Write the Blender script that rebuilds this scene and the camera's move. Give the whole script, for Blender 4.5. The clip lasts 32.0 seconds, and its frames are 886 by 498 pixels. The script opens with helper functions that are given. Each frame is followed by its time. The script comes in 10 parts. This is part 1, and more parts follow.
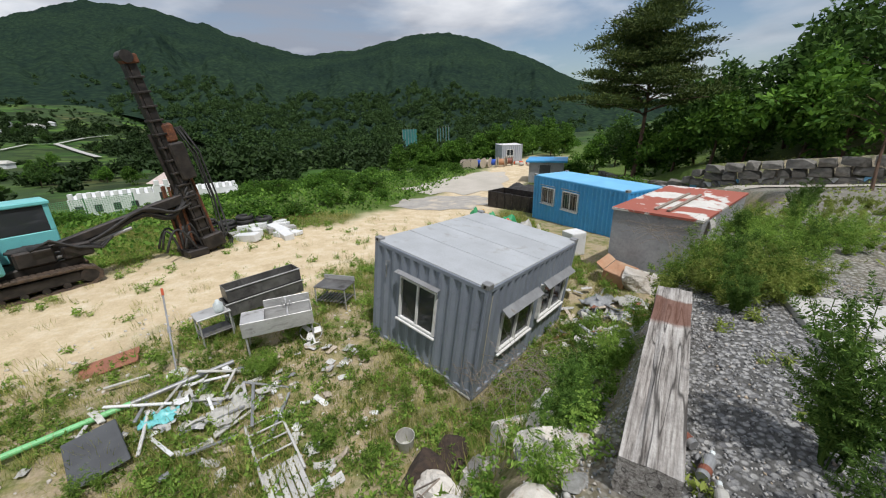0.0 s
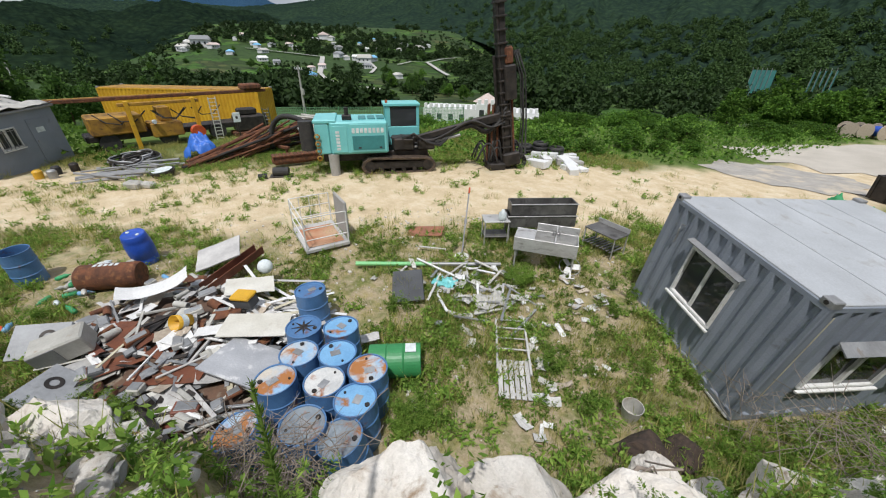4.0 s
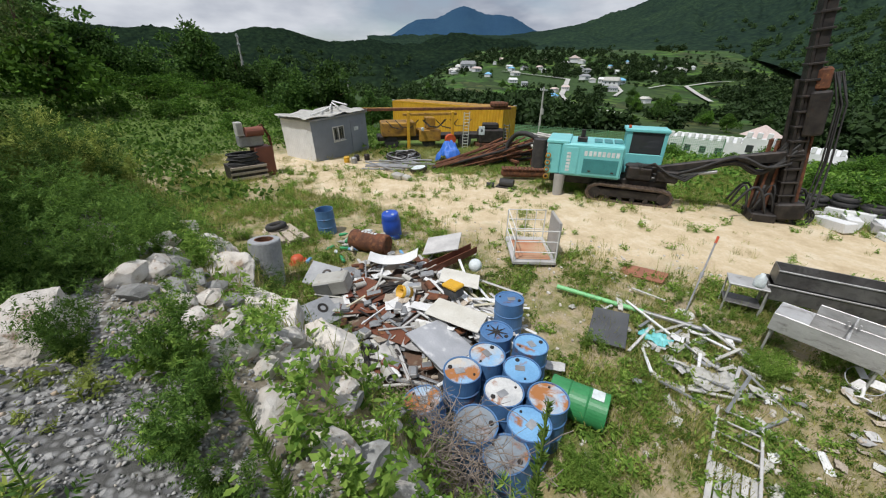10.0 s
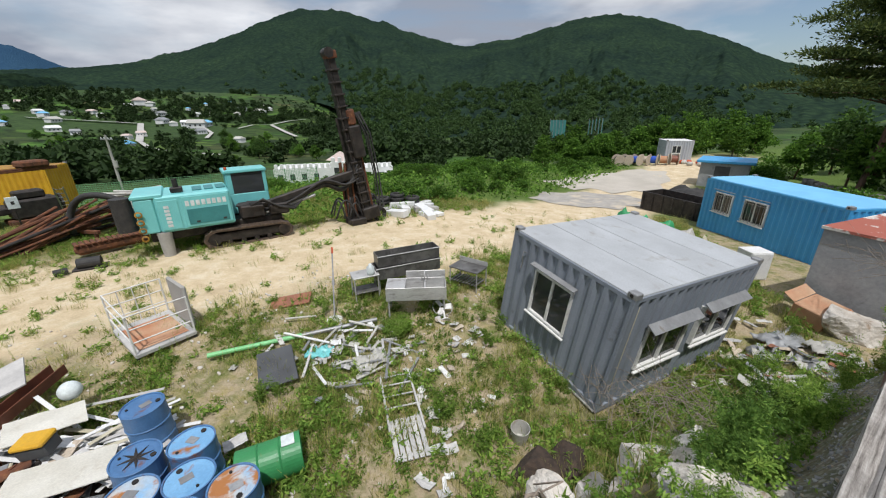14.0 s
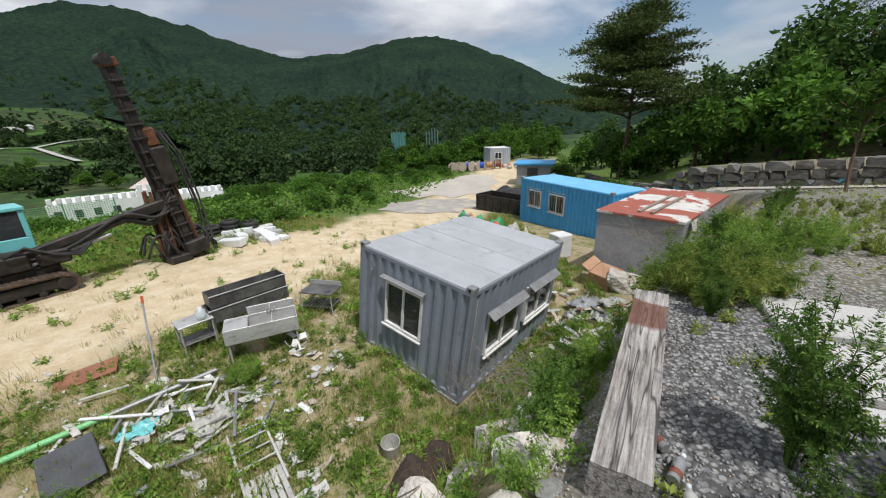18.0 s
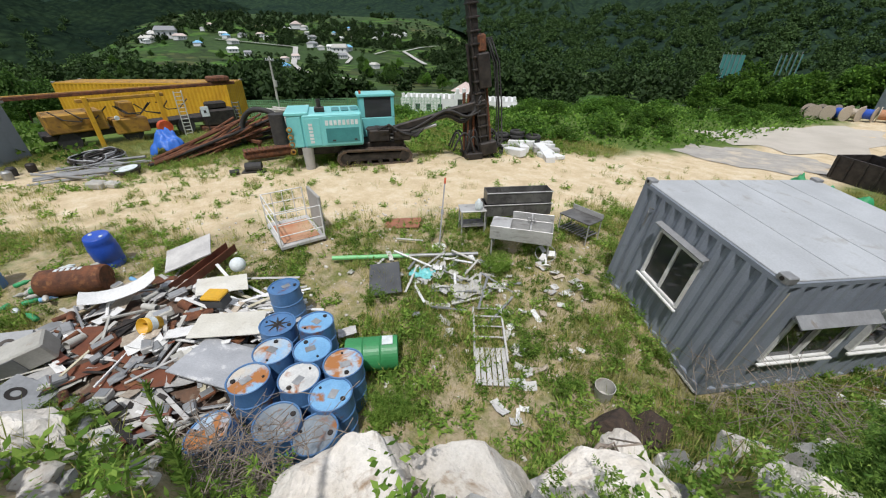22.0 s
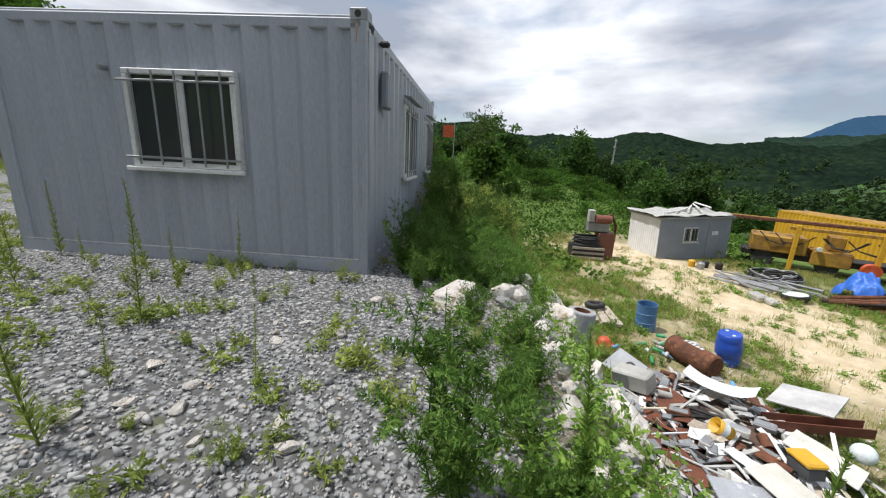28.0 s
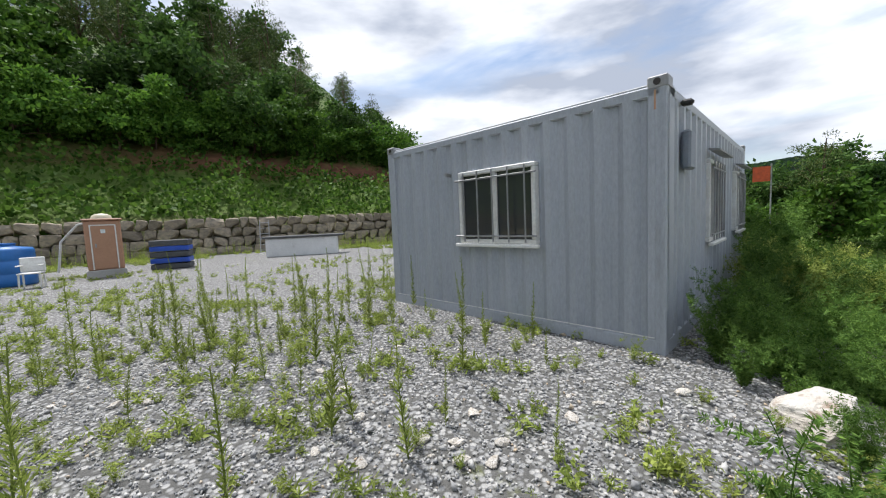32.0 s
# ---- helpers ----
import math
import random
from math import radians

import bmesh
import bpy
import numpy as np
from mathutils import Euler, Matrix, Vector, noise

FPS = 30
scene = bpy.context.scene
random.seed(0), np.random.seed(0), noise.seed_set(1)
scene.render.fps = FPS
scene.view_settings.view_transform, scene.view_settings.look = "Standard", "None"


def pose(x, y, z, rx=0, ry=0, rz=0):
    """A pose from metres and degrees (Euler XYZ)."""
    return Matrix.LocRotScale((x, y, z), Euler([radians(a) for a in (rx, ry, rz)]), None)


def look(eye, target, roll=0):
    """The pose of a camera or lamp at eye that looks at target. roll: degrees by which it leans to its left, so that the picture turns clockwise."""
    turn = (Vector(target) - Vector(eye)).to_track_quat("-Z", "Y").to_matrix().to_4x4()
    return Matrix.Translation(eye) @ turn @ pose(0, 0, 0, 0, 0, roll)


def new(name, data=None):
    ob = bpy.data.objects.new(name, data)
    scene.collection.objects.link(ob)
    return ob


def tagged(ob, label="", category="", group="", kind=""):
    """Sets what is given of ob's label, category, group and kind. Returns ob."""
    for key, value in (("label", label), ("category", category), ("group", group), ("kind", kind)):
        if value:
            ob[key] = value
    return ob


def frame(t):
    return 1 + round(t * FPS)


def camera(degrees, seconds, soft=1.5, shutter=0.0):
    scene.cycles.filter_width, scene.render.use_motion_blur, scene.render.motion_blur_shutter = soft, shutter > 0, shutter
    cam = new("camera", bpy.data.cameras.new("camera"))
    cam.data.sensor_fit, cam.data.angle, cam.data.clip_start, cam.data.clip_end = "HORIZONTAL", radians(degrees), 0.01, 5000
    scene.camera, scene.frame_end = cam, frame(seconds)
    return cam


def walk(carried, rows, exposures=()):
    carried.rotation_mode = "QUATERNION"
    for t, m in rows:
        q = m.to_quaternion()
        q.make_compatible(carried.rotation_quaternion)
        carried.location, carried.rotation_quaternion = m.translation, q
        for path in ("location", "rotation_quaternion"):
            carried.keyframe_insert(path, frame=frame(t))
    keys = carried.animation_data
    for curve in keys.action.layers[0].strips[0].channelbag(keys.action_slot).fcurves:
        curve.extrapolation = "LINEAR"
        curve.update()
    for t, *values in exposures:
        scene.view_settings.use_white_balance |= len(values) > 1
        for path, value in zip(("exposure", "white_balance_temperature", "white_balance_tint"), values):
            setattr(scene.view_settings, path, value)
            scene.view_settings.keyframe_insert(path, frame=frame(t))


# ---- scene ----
cam = camera(100.8, 32.0, soft=1.15)
PATH = [
    (0, (0.270, 0.050, 5.133), (0.345, 1.932, 4.460), -1.5),
    (0.5, (0.233, 0.050, 5.138), (0.179, 1.890, 4.356), -1.2),
    (1, (0.195, 0.042, 5.115), (0.018, 1.841, 4.259), -1.1),
    (1.5, (0.181, 0.021, 5.104), (-0.134, 1.780, 4.205), -0.7),
    (2, (0.134, -0.005, 5.086), (-0.345, 1.703, 4.162), 0.1),
    (2.5, (0.082, -0.035, 5.072), (-0.561, 1.607, 4.129), 0.5),
    (3, (0.024, -0.086, 5.066), (-0.820, 1.463, 4.124), 0.3),
    (3.5, (-0.022, -0.109, 5.041), (-1.023, 1.338, 4.090), 0.6),
    (5.5, (-0.193, -0.235, 4.987), (-1.682, 0.699, 4.033), 1.7),
    (6, (-0.233, -0.276, 4.961), (-1.823, 0.449, 3.988), 1.8),
    (6.5, (-0.258, -0.315, 4.930), (-1.888, 0.260, 3.923), 2.1),
    (7, (-0.274, -0.359, 4.910), (-1.919, 0.110, 3.874), 2.4),
    (7.5, (-0.288, -0.422, 4.910), (-1.964, -0.123, 3.861), 2.0),
    (8, (-0.291, -0.451, 4.915), (-1.985, -0.246, 3.873), 2.1),
    (8.5, (-0.284, -0.440, 4.919), (-1.978, -0.226, 3.878), 1.9),
    (9, (-0.279, -0.414, 4.934), (-1.978, -0.151, 3.913), 1.2),
    (9.5, (-0.300, -0.406, 4.973), (-2.046, -0.125, 4.038), 0.4),
    (10, (-0.271, -0.335, 5.005), (-1.993, 0.173, 4.124), 0.7),
    (10.5, (-0.233, -0.273, 5.041), (-1.878, 0.487, 4.194), 0.3),
    (11, (-0.209, -0.209, 5.040), (-1.758, 0.765, 4.231), 0.3),
    (11.5, (-0.170, -0.148, 5.050), (-1.599, 1.015, 4.273), 0.1),
    (12, (-0.137, -0.087, 5.058), (-1.427, 1.243, 4.305), -0.4),
    (12.5, (-0.054, -0.045, 5.087), (-1.173, 1.439, 4.347), -0.1),
    (13, (0.000, -0.000, 5.104), (-0.966, 1.594, 4.378), -0.5),
    (13.5, (0.039, 0.010, 5.106), (-0.745, 1.707, 4.394), -0.7),
    (14, (0.070, 0.007, 5.098), (-0.538, 1.776, 4.391), -0.7),
    (14.5, (0.111, 0.026, 5.087), (-0.359, 1.833, 4.369), -0.8),
    (15, (0.170, 0.078, 5.069), (-0.181, 1.913, 4.357), -0.6),
    (15.5, (0.221, 0.109, 5.065), (0.017, 1.971, 4.364), -0.7),
    (17.5, (0.390, 0.023, 5.129), (0.655, 1.895, 4.476), -0.8),
    (18, (0.374, 0.055, 5.157), (0.503, 1.938, 4.497), -1.5),
    (18.5, (0.343, 0.067, 5.155), (0.260, 1.948, 4.481), -1.2),
    (19, (0.280, 0.075, 5.109), (-0.062, 1.930, 4.442), -1.1),
    (19.5, (0.254, 0.063, 5.128), (-0.349, 1.854, 4.474), -0.5),
    (20, (0.204, 0.051, 5.120), (-0.577, 1.771, 4.461), -0.3),
    (20.5, (0.159, 0.035, 5.106), (-0.768, 1.658, 4.394), -0.1),
    (21, (0.115, 0.018, 5.079), (-0.935, 1.527, 4.291), 0.1),
    (21.5, (0.092, 0.011, 5.044), (-0.964, 1.441, 4.127), 0.3),
    (22, (0.082, -0.012, 5.016), (-0.966, 1.370, 4.020), 0.3),
    (22.5, (0.091, -0.061, 4.982), (-1.055, 1.147, 3.873), 0.2),
    (23, (0.116, -0.106, 4.977), (-1.044, 1.058, 3.838), -0.9),
    (23.5, (0.166, -0.179, 4.977), (-1.089, 0.953, 3.909), 0.0),
    (24, (0.211, -0.219, 4.985), (-1.120, 0.852, 3.945), -0.4),
    (24.5, (0.237, -0.213, 4.987), (-1.177, 0.784, 3.984), 2.4),
    (26.5, (0.205, -0.293, 4.935), (-1.603, -0.196, 4.087), 3.4),
    (27, (0.308, -0.268, 4.939), (-1.525, -0.547, 4.188), 3.3),
    (27.5, (0.340, -0.323, 4.964), (-1.445, -0.997, 4.366), 3.1),
    (28, (0.405, -0.381, 5.016), (-1.216, -1.448, 4.530), 2.8),
    (28.5, (0.483, -0.431, 5.071), (-0.909, -1.805, 4.655), 1.6),
    (29, (0.526, -0.461, 5.095), (-0.505, -2.143, 4.768), -0.5),
    (29.5, (0.577, -0.483, 5.099), (-0.138, -2.334, 4.847), -0.6),
    (30, (0.595, -0.481, 5.114), (0.207, -2.433, 4.918), -2.1),
    (30.5, (0.604, -0.468, 5.129), (0.551, -2.464, 5.005), -3.3),
    (31, (0.598, -0.472, 5.131), (0.563, -2.467, 5.000), -3.3),
    (31.5, (0.587, -0.481, 5.123), (0.420, -2.471, 5.003), -2.4),
    (32, (0.565, -0.497, 5.115), (0.018, -2.414, 4.954), -2.5),
]
walk(cam, [(t, look(eye, target, roll)) for t, eye, target, roll in PATH],
     [(0, 0.12), (26.5, 0.15), (27.5, 0.35), (29, 0.62), (30.5, 0.8), (32, 0.78)])

# ---- light ----
SUN_EL, SUN_AZ = radians(64), radians(152)
world = bpy.data.worlds.new("summer_sky")
scene.world = world
world.use_nodes = True
wt = world.node_tree
wt.nodes.clear()
w_out = wt.nodes.new("ShaderNodeOutputWorld")
w_bg = wt.nodes.new("ShaderNodeBackground")
w_sky = wt.nodes.new("ShaderNodeTexSky")
w_sky.sky_type = "NISHITA"
w_sky.sun_disc = False
w_sky.sun_elevation, w_sky.sun_rotation = SUN_EL, SUN_AZ
w_sky.air_density, w_sky.dust_density = 1.0, 1.5
w_tc = wt.nodes.new("ShaderNodeTexCoord")
w_map = wt.nodes.new("ShaderNodeMapping")
w_map.inputs["Scale"].default_value = (1.0, 1.0, 3.2)
w_map.inputs["Location"].default_value = (0.35, 0.1, 0.4)
w_n1 = wt.nodes.new("ShaderNodeTexNoise")
w_n1.inputs["Scale"].default_value, w_n1.inputs["Detail"].default_value, w_n1.inputs["Roughness"].default_value = 1.7, 7, 0.52
w_n1.inputs["Distortion"].default_value = 0.35
w_n2 = wt.nodes.new("ShaderNodeTexNoise")
w_n2.inputs["Scale"].default_value, w_n2.inputs["Detail"].default_value = 2.6, 6
w_r1 = wt.nodes.new("ShaderNodeValToRGB")
w_r1.color_ramp.elements[0].position, w_r1.color_ramp.elements[1].position = 0.36, 0.52
w_r2 = wt.nodes.new("ShaderNodeValToRGB")
w_r2.color_ramp.elements[0].position, w_r2.color_ramp.elements[1].position = 0.38, 0.66
w_r2.color_ramp.elements[0].color = (3.0, 3.35, 4.1, 1)
w_r2.color_ramp.elements[1].color = (8.2, 8.4, 8.8, 1)
w_mix = wt.nodes.new("ShaderNodeMix")
w_mix.data_type = "RGBA"
wt.links.new(w_tc.outputs["Generated"], w_map.inputs["Vector"])
wt.links.new(w_map.outputs["Vector"], w_n1.inputs["Vector"])
wt.links.new(w_map.outputs["Vector"], w_n2.inputs["Vector"])
wt.links.new(w_n1.outputs["Fac"], w_r1.inputs["Fac"])
wt.links.new(w_n2.outputs["Fac"], w_r2.inputs["Fac"])
wt.links.new(w_r1.outputs["Color"], w_mix.inputs["Factor"])
wt.links.new(w_sky.outputs["Color"], w_mix.inputs["A"])
wt.links.new(w_r2.outputs["Color"], w_mix.inputs["B"])
wt.links.new(w_mix.outputs["Result"], w_bg.inputs["Color"])
w_bg.inputs["Strength"].default_value = 0.10
wt.links.new(w_bg.outputs["Background"], w_out.inputs["Surface"])

sun_data = bpy.data.lights.new("sun", "SUN")
sun_data.energy, sun_data.angle, sun_data.color = 3.2, radians(1.2), (1.0, 0.98, 0.965)
sun = new("sun", sun_data)
sun_dir = Vector((math.sin(SUN_AZ) * math.cos(SUN_EL), math.cos(SUN_AZ) * math.cos(SUN_EL), math.sin(SUN_EL)))
sun.matrix_world = look(sun_dir * 50, (0, 0, 0))

# ---- materials ----
def ramp(nt, fac, stops):
    n = nt.nodes.new("ShaderNodeValToRGB")
    while len(n.color_ramp.elements) < len(stops):
        n.color_ramp.elements.new(0.5)
    for e, (p, c) in zip(n.color_ramp.elements, stops):
        e.position, e.color = p, (*c, 1) if len(c) == 3 else c
    nt.links.new(fac, n.inputs["Fac"])
    return n.outputs["Color"]


def noise_tex(nt, vec, scale, detail=4, rough=0.55, dist=0.0):
    n = nt.nodes.new("ShaderNodeTexNoise")
    n.inputs["Scale"].default_value, n.inputs["Detail"].default_value = scale, detail
    n.inputs["Roughness"].default_value, n.inputs["Distortion"].default_value = rough, dist
    nt.links.new(vec, n.inputs["Vector"])
    return n.outputs["Fac"]


def mix_col(nt, fac, a, b, mode="MIX"):
    n = nt.nodes.new("ShaderNodeMix")
    n.data_type, n.blend_type = "RGBA", mode
    for key, v in (("Factor", fac), ("A", a), ("B", b)):
        if isinstance(v, (int, float)):
            n.inputs[key].default_value = v
        elif isinstance(v, tuple):
            n.inputs[key].default_value = (*v, 1) if len(v) == 3 else v
        else:
            nt.links.new(v, n.inputs[key])
    return n.outputs["Result"]


def math_node(nt, op, a, b=0.5):
    n = nt.nodes.new("ShaderNodeMath")
    n.operation = op
    for i, v in enumerate((a, b)):
        if isinstance(v, (int, float)):
            n.inputs[i].default_value = v
        else:
            nt.links.new(v, n.inputs[i])
    return n.outputs[0]


def start(name):
    m = bpy.data.materials.new(name)
    m.use_nodes = True
    nt = m.node_tree
    bsdf = nt.nodes["Principled BSDF"]
    tc = nt.nodes.new("ShaderNodeTexCoord")
    return m, nt, bsdf, tc.outputs["Object"]


def bump(nt, bsdf, height, strength, distance=0.02):
    b = nt.nodes.new("ShaderNodeBump")
    b.inputs["Strength"].default_value, b.inputs["Distance"].default_value = strength, distance
    nt.links.new(height, b.inputs["Height"])
    nt.links.new(b.outputs["Normal"], bsdf.inputs["Normal"])


def mat(name, c1, c2=None, scale=4.0, rough=0.6, metal=0.0, bmp=0.25, stain=None, grain=30.0, rand=0.0, spec=0.5, stretch=None):
    """Two-scale procedural surface. stain: (colour, scale, low, high)."""
    m, nt, bsdf, vec = start(name)
    info = nt.nodes.new("ShaderNodeObjectInfo")
    add = nt.nodes.new("ShaderNodeVectorMath")
    add.operation = "ADD"
    nt.links.new(vec, add.inputs[0])
    sc = nt.nodes.new("ShaderNodeMath")
    sc.operation = "MULTIPLY"
    sc.inputs[1].default_value = 37.0
    nt.links.new(info.outputs["Random"], sc.inputs[0])
    nt.links.new(sc.outputs[0], add.inputs[1])
    v = add.outputs[0]
    if stretch:
        mp = nt.nodes.new("ShaderNodeMapping")
        mp.inputs["Scale"].default_value = stretch
        nt.links.new(v, mp.inputs["Vector"])
        v = mp.outputs[0]
    c2 = c2 or tuple(k * 0.72 for k in c1)
    big = noise_tex(nt, v, scale, 5)
    fine = noise_tex(nt, v, grain, 4, 0.65)
    col = ramp(nt, big, [(0.34, c2), (0.66, c1)])
    grey = ramp(nt, fine, [(0.25, (0.78,) * 3), (0.75, (1.12,) * 3)])
    col = mix_col(nt, 0.8, col, grey, "MULTIPLY")
    rgh = ramp(nt, fine, [(0.2, (max(rough - 0.12, 0.05),) * 3), (0.8, (min(rough + 0.15, 1),) * 3)])
    if stain:
        s = noise_tex(nt, v, stain[1], 6, 0.62, 0.4)
        f = ramp(nt, s, [(stain[2], (0, 0, 0)), (stain[3], (1, 1, 1))])
        col = mix_col(nt, f, col, stain[0])
        rgh = mix_col(nt, f, rgh, (0.9, 0.9, 0.9))
    if rand:
        hsv = nt.nodes.new("ShaderNodeHueSaturation")
        k = nt.nodes.new("ShaderNodeMapRange")
        k.inputs["To Min"].default_value, k.inputs["To Max"].default_value = 1 - rand, 1 + rand
        nt.links.new(info.outputs["Random"], k.inputs["Value"])
        nt.links.new(k.outputs[0], hsv.inputs["Value"])
        nt.links.new(col, hsv.inputs["Color"])
        col = hsv.outputs["Color"]
    nt.links.new(col, bsdf.inputs["Base Color"])
    nt.links.new(rgh, bsdf.inputs["Roughness"])
    bsdf.inputs["Metallic"].default_value = metal
    bsdf.inputs["Specular IOR Level"].default_value = spec
    if bmp:
        bump(nt, bsdf, fine, bmp, 0.01)
    return m


def leaf_mat(name, dark, light, scale=1.2, rough=0.65, trans=0.25):
    m, nt, bsdf, vec = start(name)
    geo = nt.nodes.new("ShaderNodeNewGeometry")
    info = nt.nodes.new("ShaderNodeObjectInfo")
    col = ramp(nt, geo.outputs["Random Per Island"], [(0.0, dark), (0.55, tuple((a + b) / 2 for a, b in zip(dark, light))), (1.0, light)])
    hsv = nt.nodes.new("ShaderNodeHueSaturation")
    k = nt.nodes.new("ShaderNodeMapRange")
    k.inputs["To Min"].default_value, k.inputs["To Max"].default_value = 0.72, 1.25
    nt.links.new(info.outputs["Random"], k.inputs["Value"])
    nt.links.new(k.outputs[0], hsv.inputs["Value"])
    patch = noise_tex(nt, vec, scale, 3)
    col = mix_col(nt, 0.7, col, ramp(nt, patch, [(0.3, (0.65, 0.7, 0.6)), (0.7, (1.2, 1.15, 1.0))]), "MULTIPLY")
    nt.links.new(col, hsv.inputs["Color"])
    nt.links.new(hsv.outputs["Color"], bsdf.inputs["Base Color"])
    bsdf.inputs["Roughness"].default_value = rough
    bsdf.inputs["Specular IOR Level"].default_value = 0.15
    tr = nt.nodes.new("ShaderNodeBsdfTranslucent")
    nt.links.new(hsv.outputs["Color"], tr.inputs["Color"])
    mx = nt.nodes.new("ShaderNodeMixShader")
    mx.inputs[0].default_value = trans
    out = nt.nodes["Material Output"]
    nt.links.new(bsdf.outputs[0], mx.inputs[1])
    nt.links.new(tr.outputs[0], mx.inputs[2])
    nt.links.new(mx.outputs[0], out.inputs["Surface"])
    return m


M = {}
M["grey_paint"] = mat("grey_container_paint", (0.24, 0.27, 0.315), (0.20, 0.225, 0.265), 1.2, 0.5, 0, 0.12, ((0.10, 0.10, 0.10), 3.5, 0.62, 0.86), 45)
M["pale_paint"] = mat("pale_container_paint", (0.40, 0.425, 0.47), (0.345, 0.37, 0.41), 0.9, 0.5, 0, 0.1, ((0.20, 0.19, 0.175), 2.6, 0.64, 0.88), 40, stretch=(1, 1, 0.35))
M["roof_grey"] = mat("grey_roof_paint", (0.43, 0.45, 0.47), (0.36, 0.375, 0.39), 1.4, 0.6, 0, 0.1, ((0.26, 0.245, 0.22), 2.2, 0.58, 0.8), 28)
M["white_frame"] = mat("white_window_frame", (0.74, 0.74, 0.72), (0.64, 0.63, 0.6), 5, 0.45, 0, 0.05, ((0.35, 0.31, 0.26), 9, 0.62, 0.85))
M["glass"] = None
m, nt, bsdf, vec = start("window_glass")
bsdf.inputs["Base Color"].default_value = (0.05, 0.055, 0.06, 1)
bsdf.inputs["Roughness"].default_value, bsdf.inputs["IOR"].default_value = 0.04, 1.5
bsdf.inputs["Transmission Weight"].default_value = 0.25
M["glass"] = m
M["rust"] = mat("rusted_steel", (0.20, 0.075, 0.035), (0.075, 0.035, 0.022), 5, 0.85, 0.15, 0.6, ((0.30, 0.14, 0.06), 8, 0.55, 0.75), 60)
M["dark_steel"] = mat("dark_greasy_steel", (0.055, 0.047, 0.042), (0.02, 0.018, 0.017), 4, 0.55, 0.4, 0.5, ((0.085, 0.05, 0.035), 5, 0.58, 0.78), 50)
M["black_rubber"] = mat("black_rubber", (0.022, 0.022, 0.023), (0.04, 0.038, 0.036), 6, 0.7, 0, 0.3, ((0.14, 0.12, 0.09), 5, 0.6, 0.85))
M["teal"] = mat("turquoise_machine_paint", (0.19, 0.58, 0.58), (0.16, 0.51, 0.52), 1.5, 0.35, 0, 0.05, ((0.12, 0.28, 0.27), 4, 0.66, 0.9), 50)
M["teal_dark"] = mat("dark_turquoise_grille", (0.045, 0.23, 0.235), (0.035, 0.19, 0.2), 3, 0.45, 0, 0.2)
M["white_mark"] = mat("white_lettering_paint", (0.72, 0.78, 0.78), None, 6, 0.5, 0, 0.05)
M["blue_paint"] = mat("blue_container_paint", (0.065, 0.36, 0.70), (0.055, 0.315, 0.62), 1.0, 0.45, 0, 0.1, ((0.10, 0.22, 0.32), 3, 0.66, 0.9), 40)
M["blue_roof"] = mat("light_blue_roof_paint", (0.22, 0.56, 0.84), (0.18, 0.48, 0.77), 1.2, 0.5, 0, 0.05)
M["yellow"] = mat("yellow_container_paint", (0.66, 0.38, 0.025), (0.54, 0.29, 0.02), 1.2, 0.5, 0, 0.15, ((0.24, 0.12, 0.03), 3, 0.62, 0.85))
M["yellow_dirty"] = mat("worn_yellow_machine_paint", (0.47, 0.26, 0.03), (0.25, 0.13, 0.03), 2.5, 0.6, 0.1, 0.3, ((0.10, 0.06, 0.03), 4, 0.55, 0.75))
M["stainless"] = mat("stainless_steel", (0.58, 0.58, 0.57), (0.44, 0.435, 0.425), 2.5, 0.42, 0.35, 0.1, ((0.17, 0.15, 0.13), 4, 0.56, 0.8), 40, stretch=(1, 1, 3))
M["steel_dull"] = mat("dull_galvanised_steel", (0.38, 0.385, 0.39), (0.27, 0.27, 0.27), 3, 0.5, 0.5, 0.15, ((0.2, 0.15, 0.1), 6, 0.62, 0.85))
M["drum_blue"] = mat("blue_steel_drum_paint", (0.085, 0.20, 0.40), (0.06, 0.15, 0.31), 3, 0.45, 0, 0.2, ((0.16, 0.065, 0.03), 4, 0.58, 0.72), 40)
M["drum_lid"] = mat("pale_blue_drum_lid", (0.20, 0.42, 0.66), (0.14, 0.33, 0.56), 3, 0.5, 0, 0.2, ((0.30, 0.13, 0.05), 3.2, 0.57, 0.68), 40)
M["drum_lid_rust"] = mat("rusty_drum_lid", (0.22, 0.43, 0.66), (0.55, 0.50, 0.43), 2.5, 0.6, 0, 0.3, ((0.36, 0.15, 0.05), 2.6, 0.47, 0.56), 40)
M["drum_lid_white"] = mat("white_scuffed_drum_lid", (0.62, 0.62, 0.60), (0.45, 0.46, 0.46), 4, 0.6, 0, 0.3, ((0.30, 0.12, 0.05), 2.6, 0.56, 0.66), 40)
M["drum_lid_grime"] = mat("grimy_drum_lid", (0.26, 0.30, 0.33), (0.17, 0.20, 0.23), 3, 0.7, 0, 0.3, ((0.28, 0.12, 0.05), 2.6, 0.54, 0.64), 40)
M["heap_dirt"] = mat("rusty_scrap_soil", (0.15, 0.085, 0.055), (0.07, 0.05, 0.038), 3, 0.9, 0, 0.8, ((0.26, 0.22, 0.17), 5, 0.55, 0.68), 24)
M["rust_red"] = mat("red_rusted_steel", (0.19, 0.065, 0.032), (0.12, 0.042, 0.024), 4, 0.85, 0.1, 0.5, ((0.12, 0.06, 0.04), 6, 0.56, 0.75), 50)
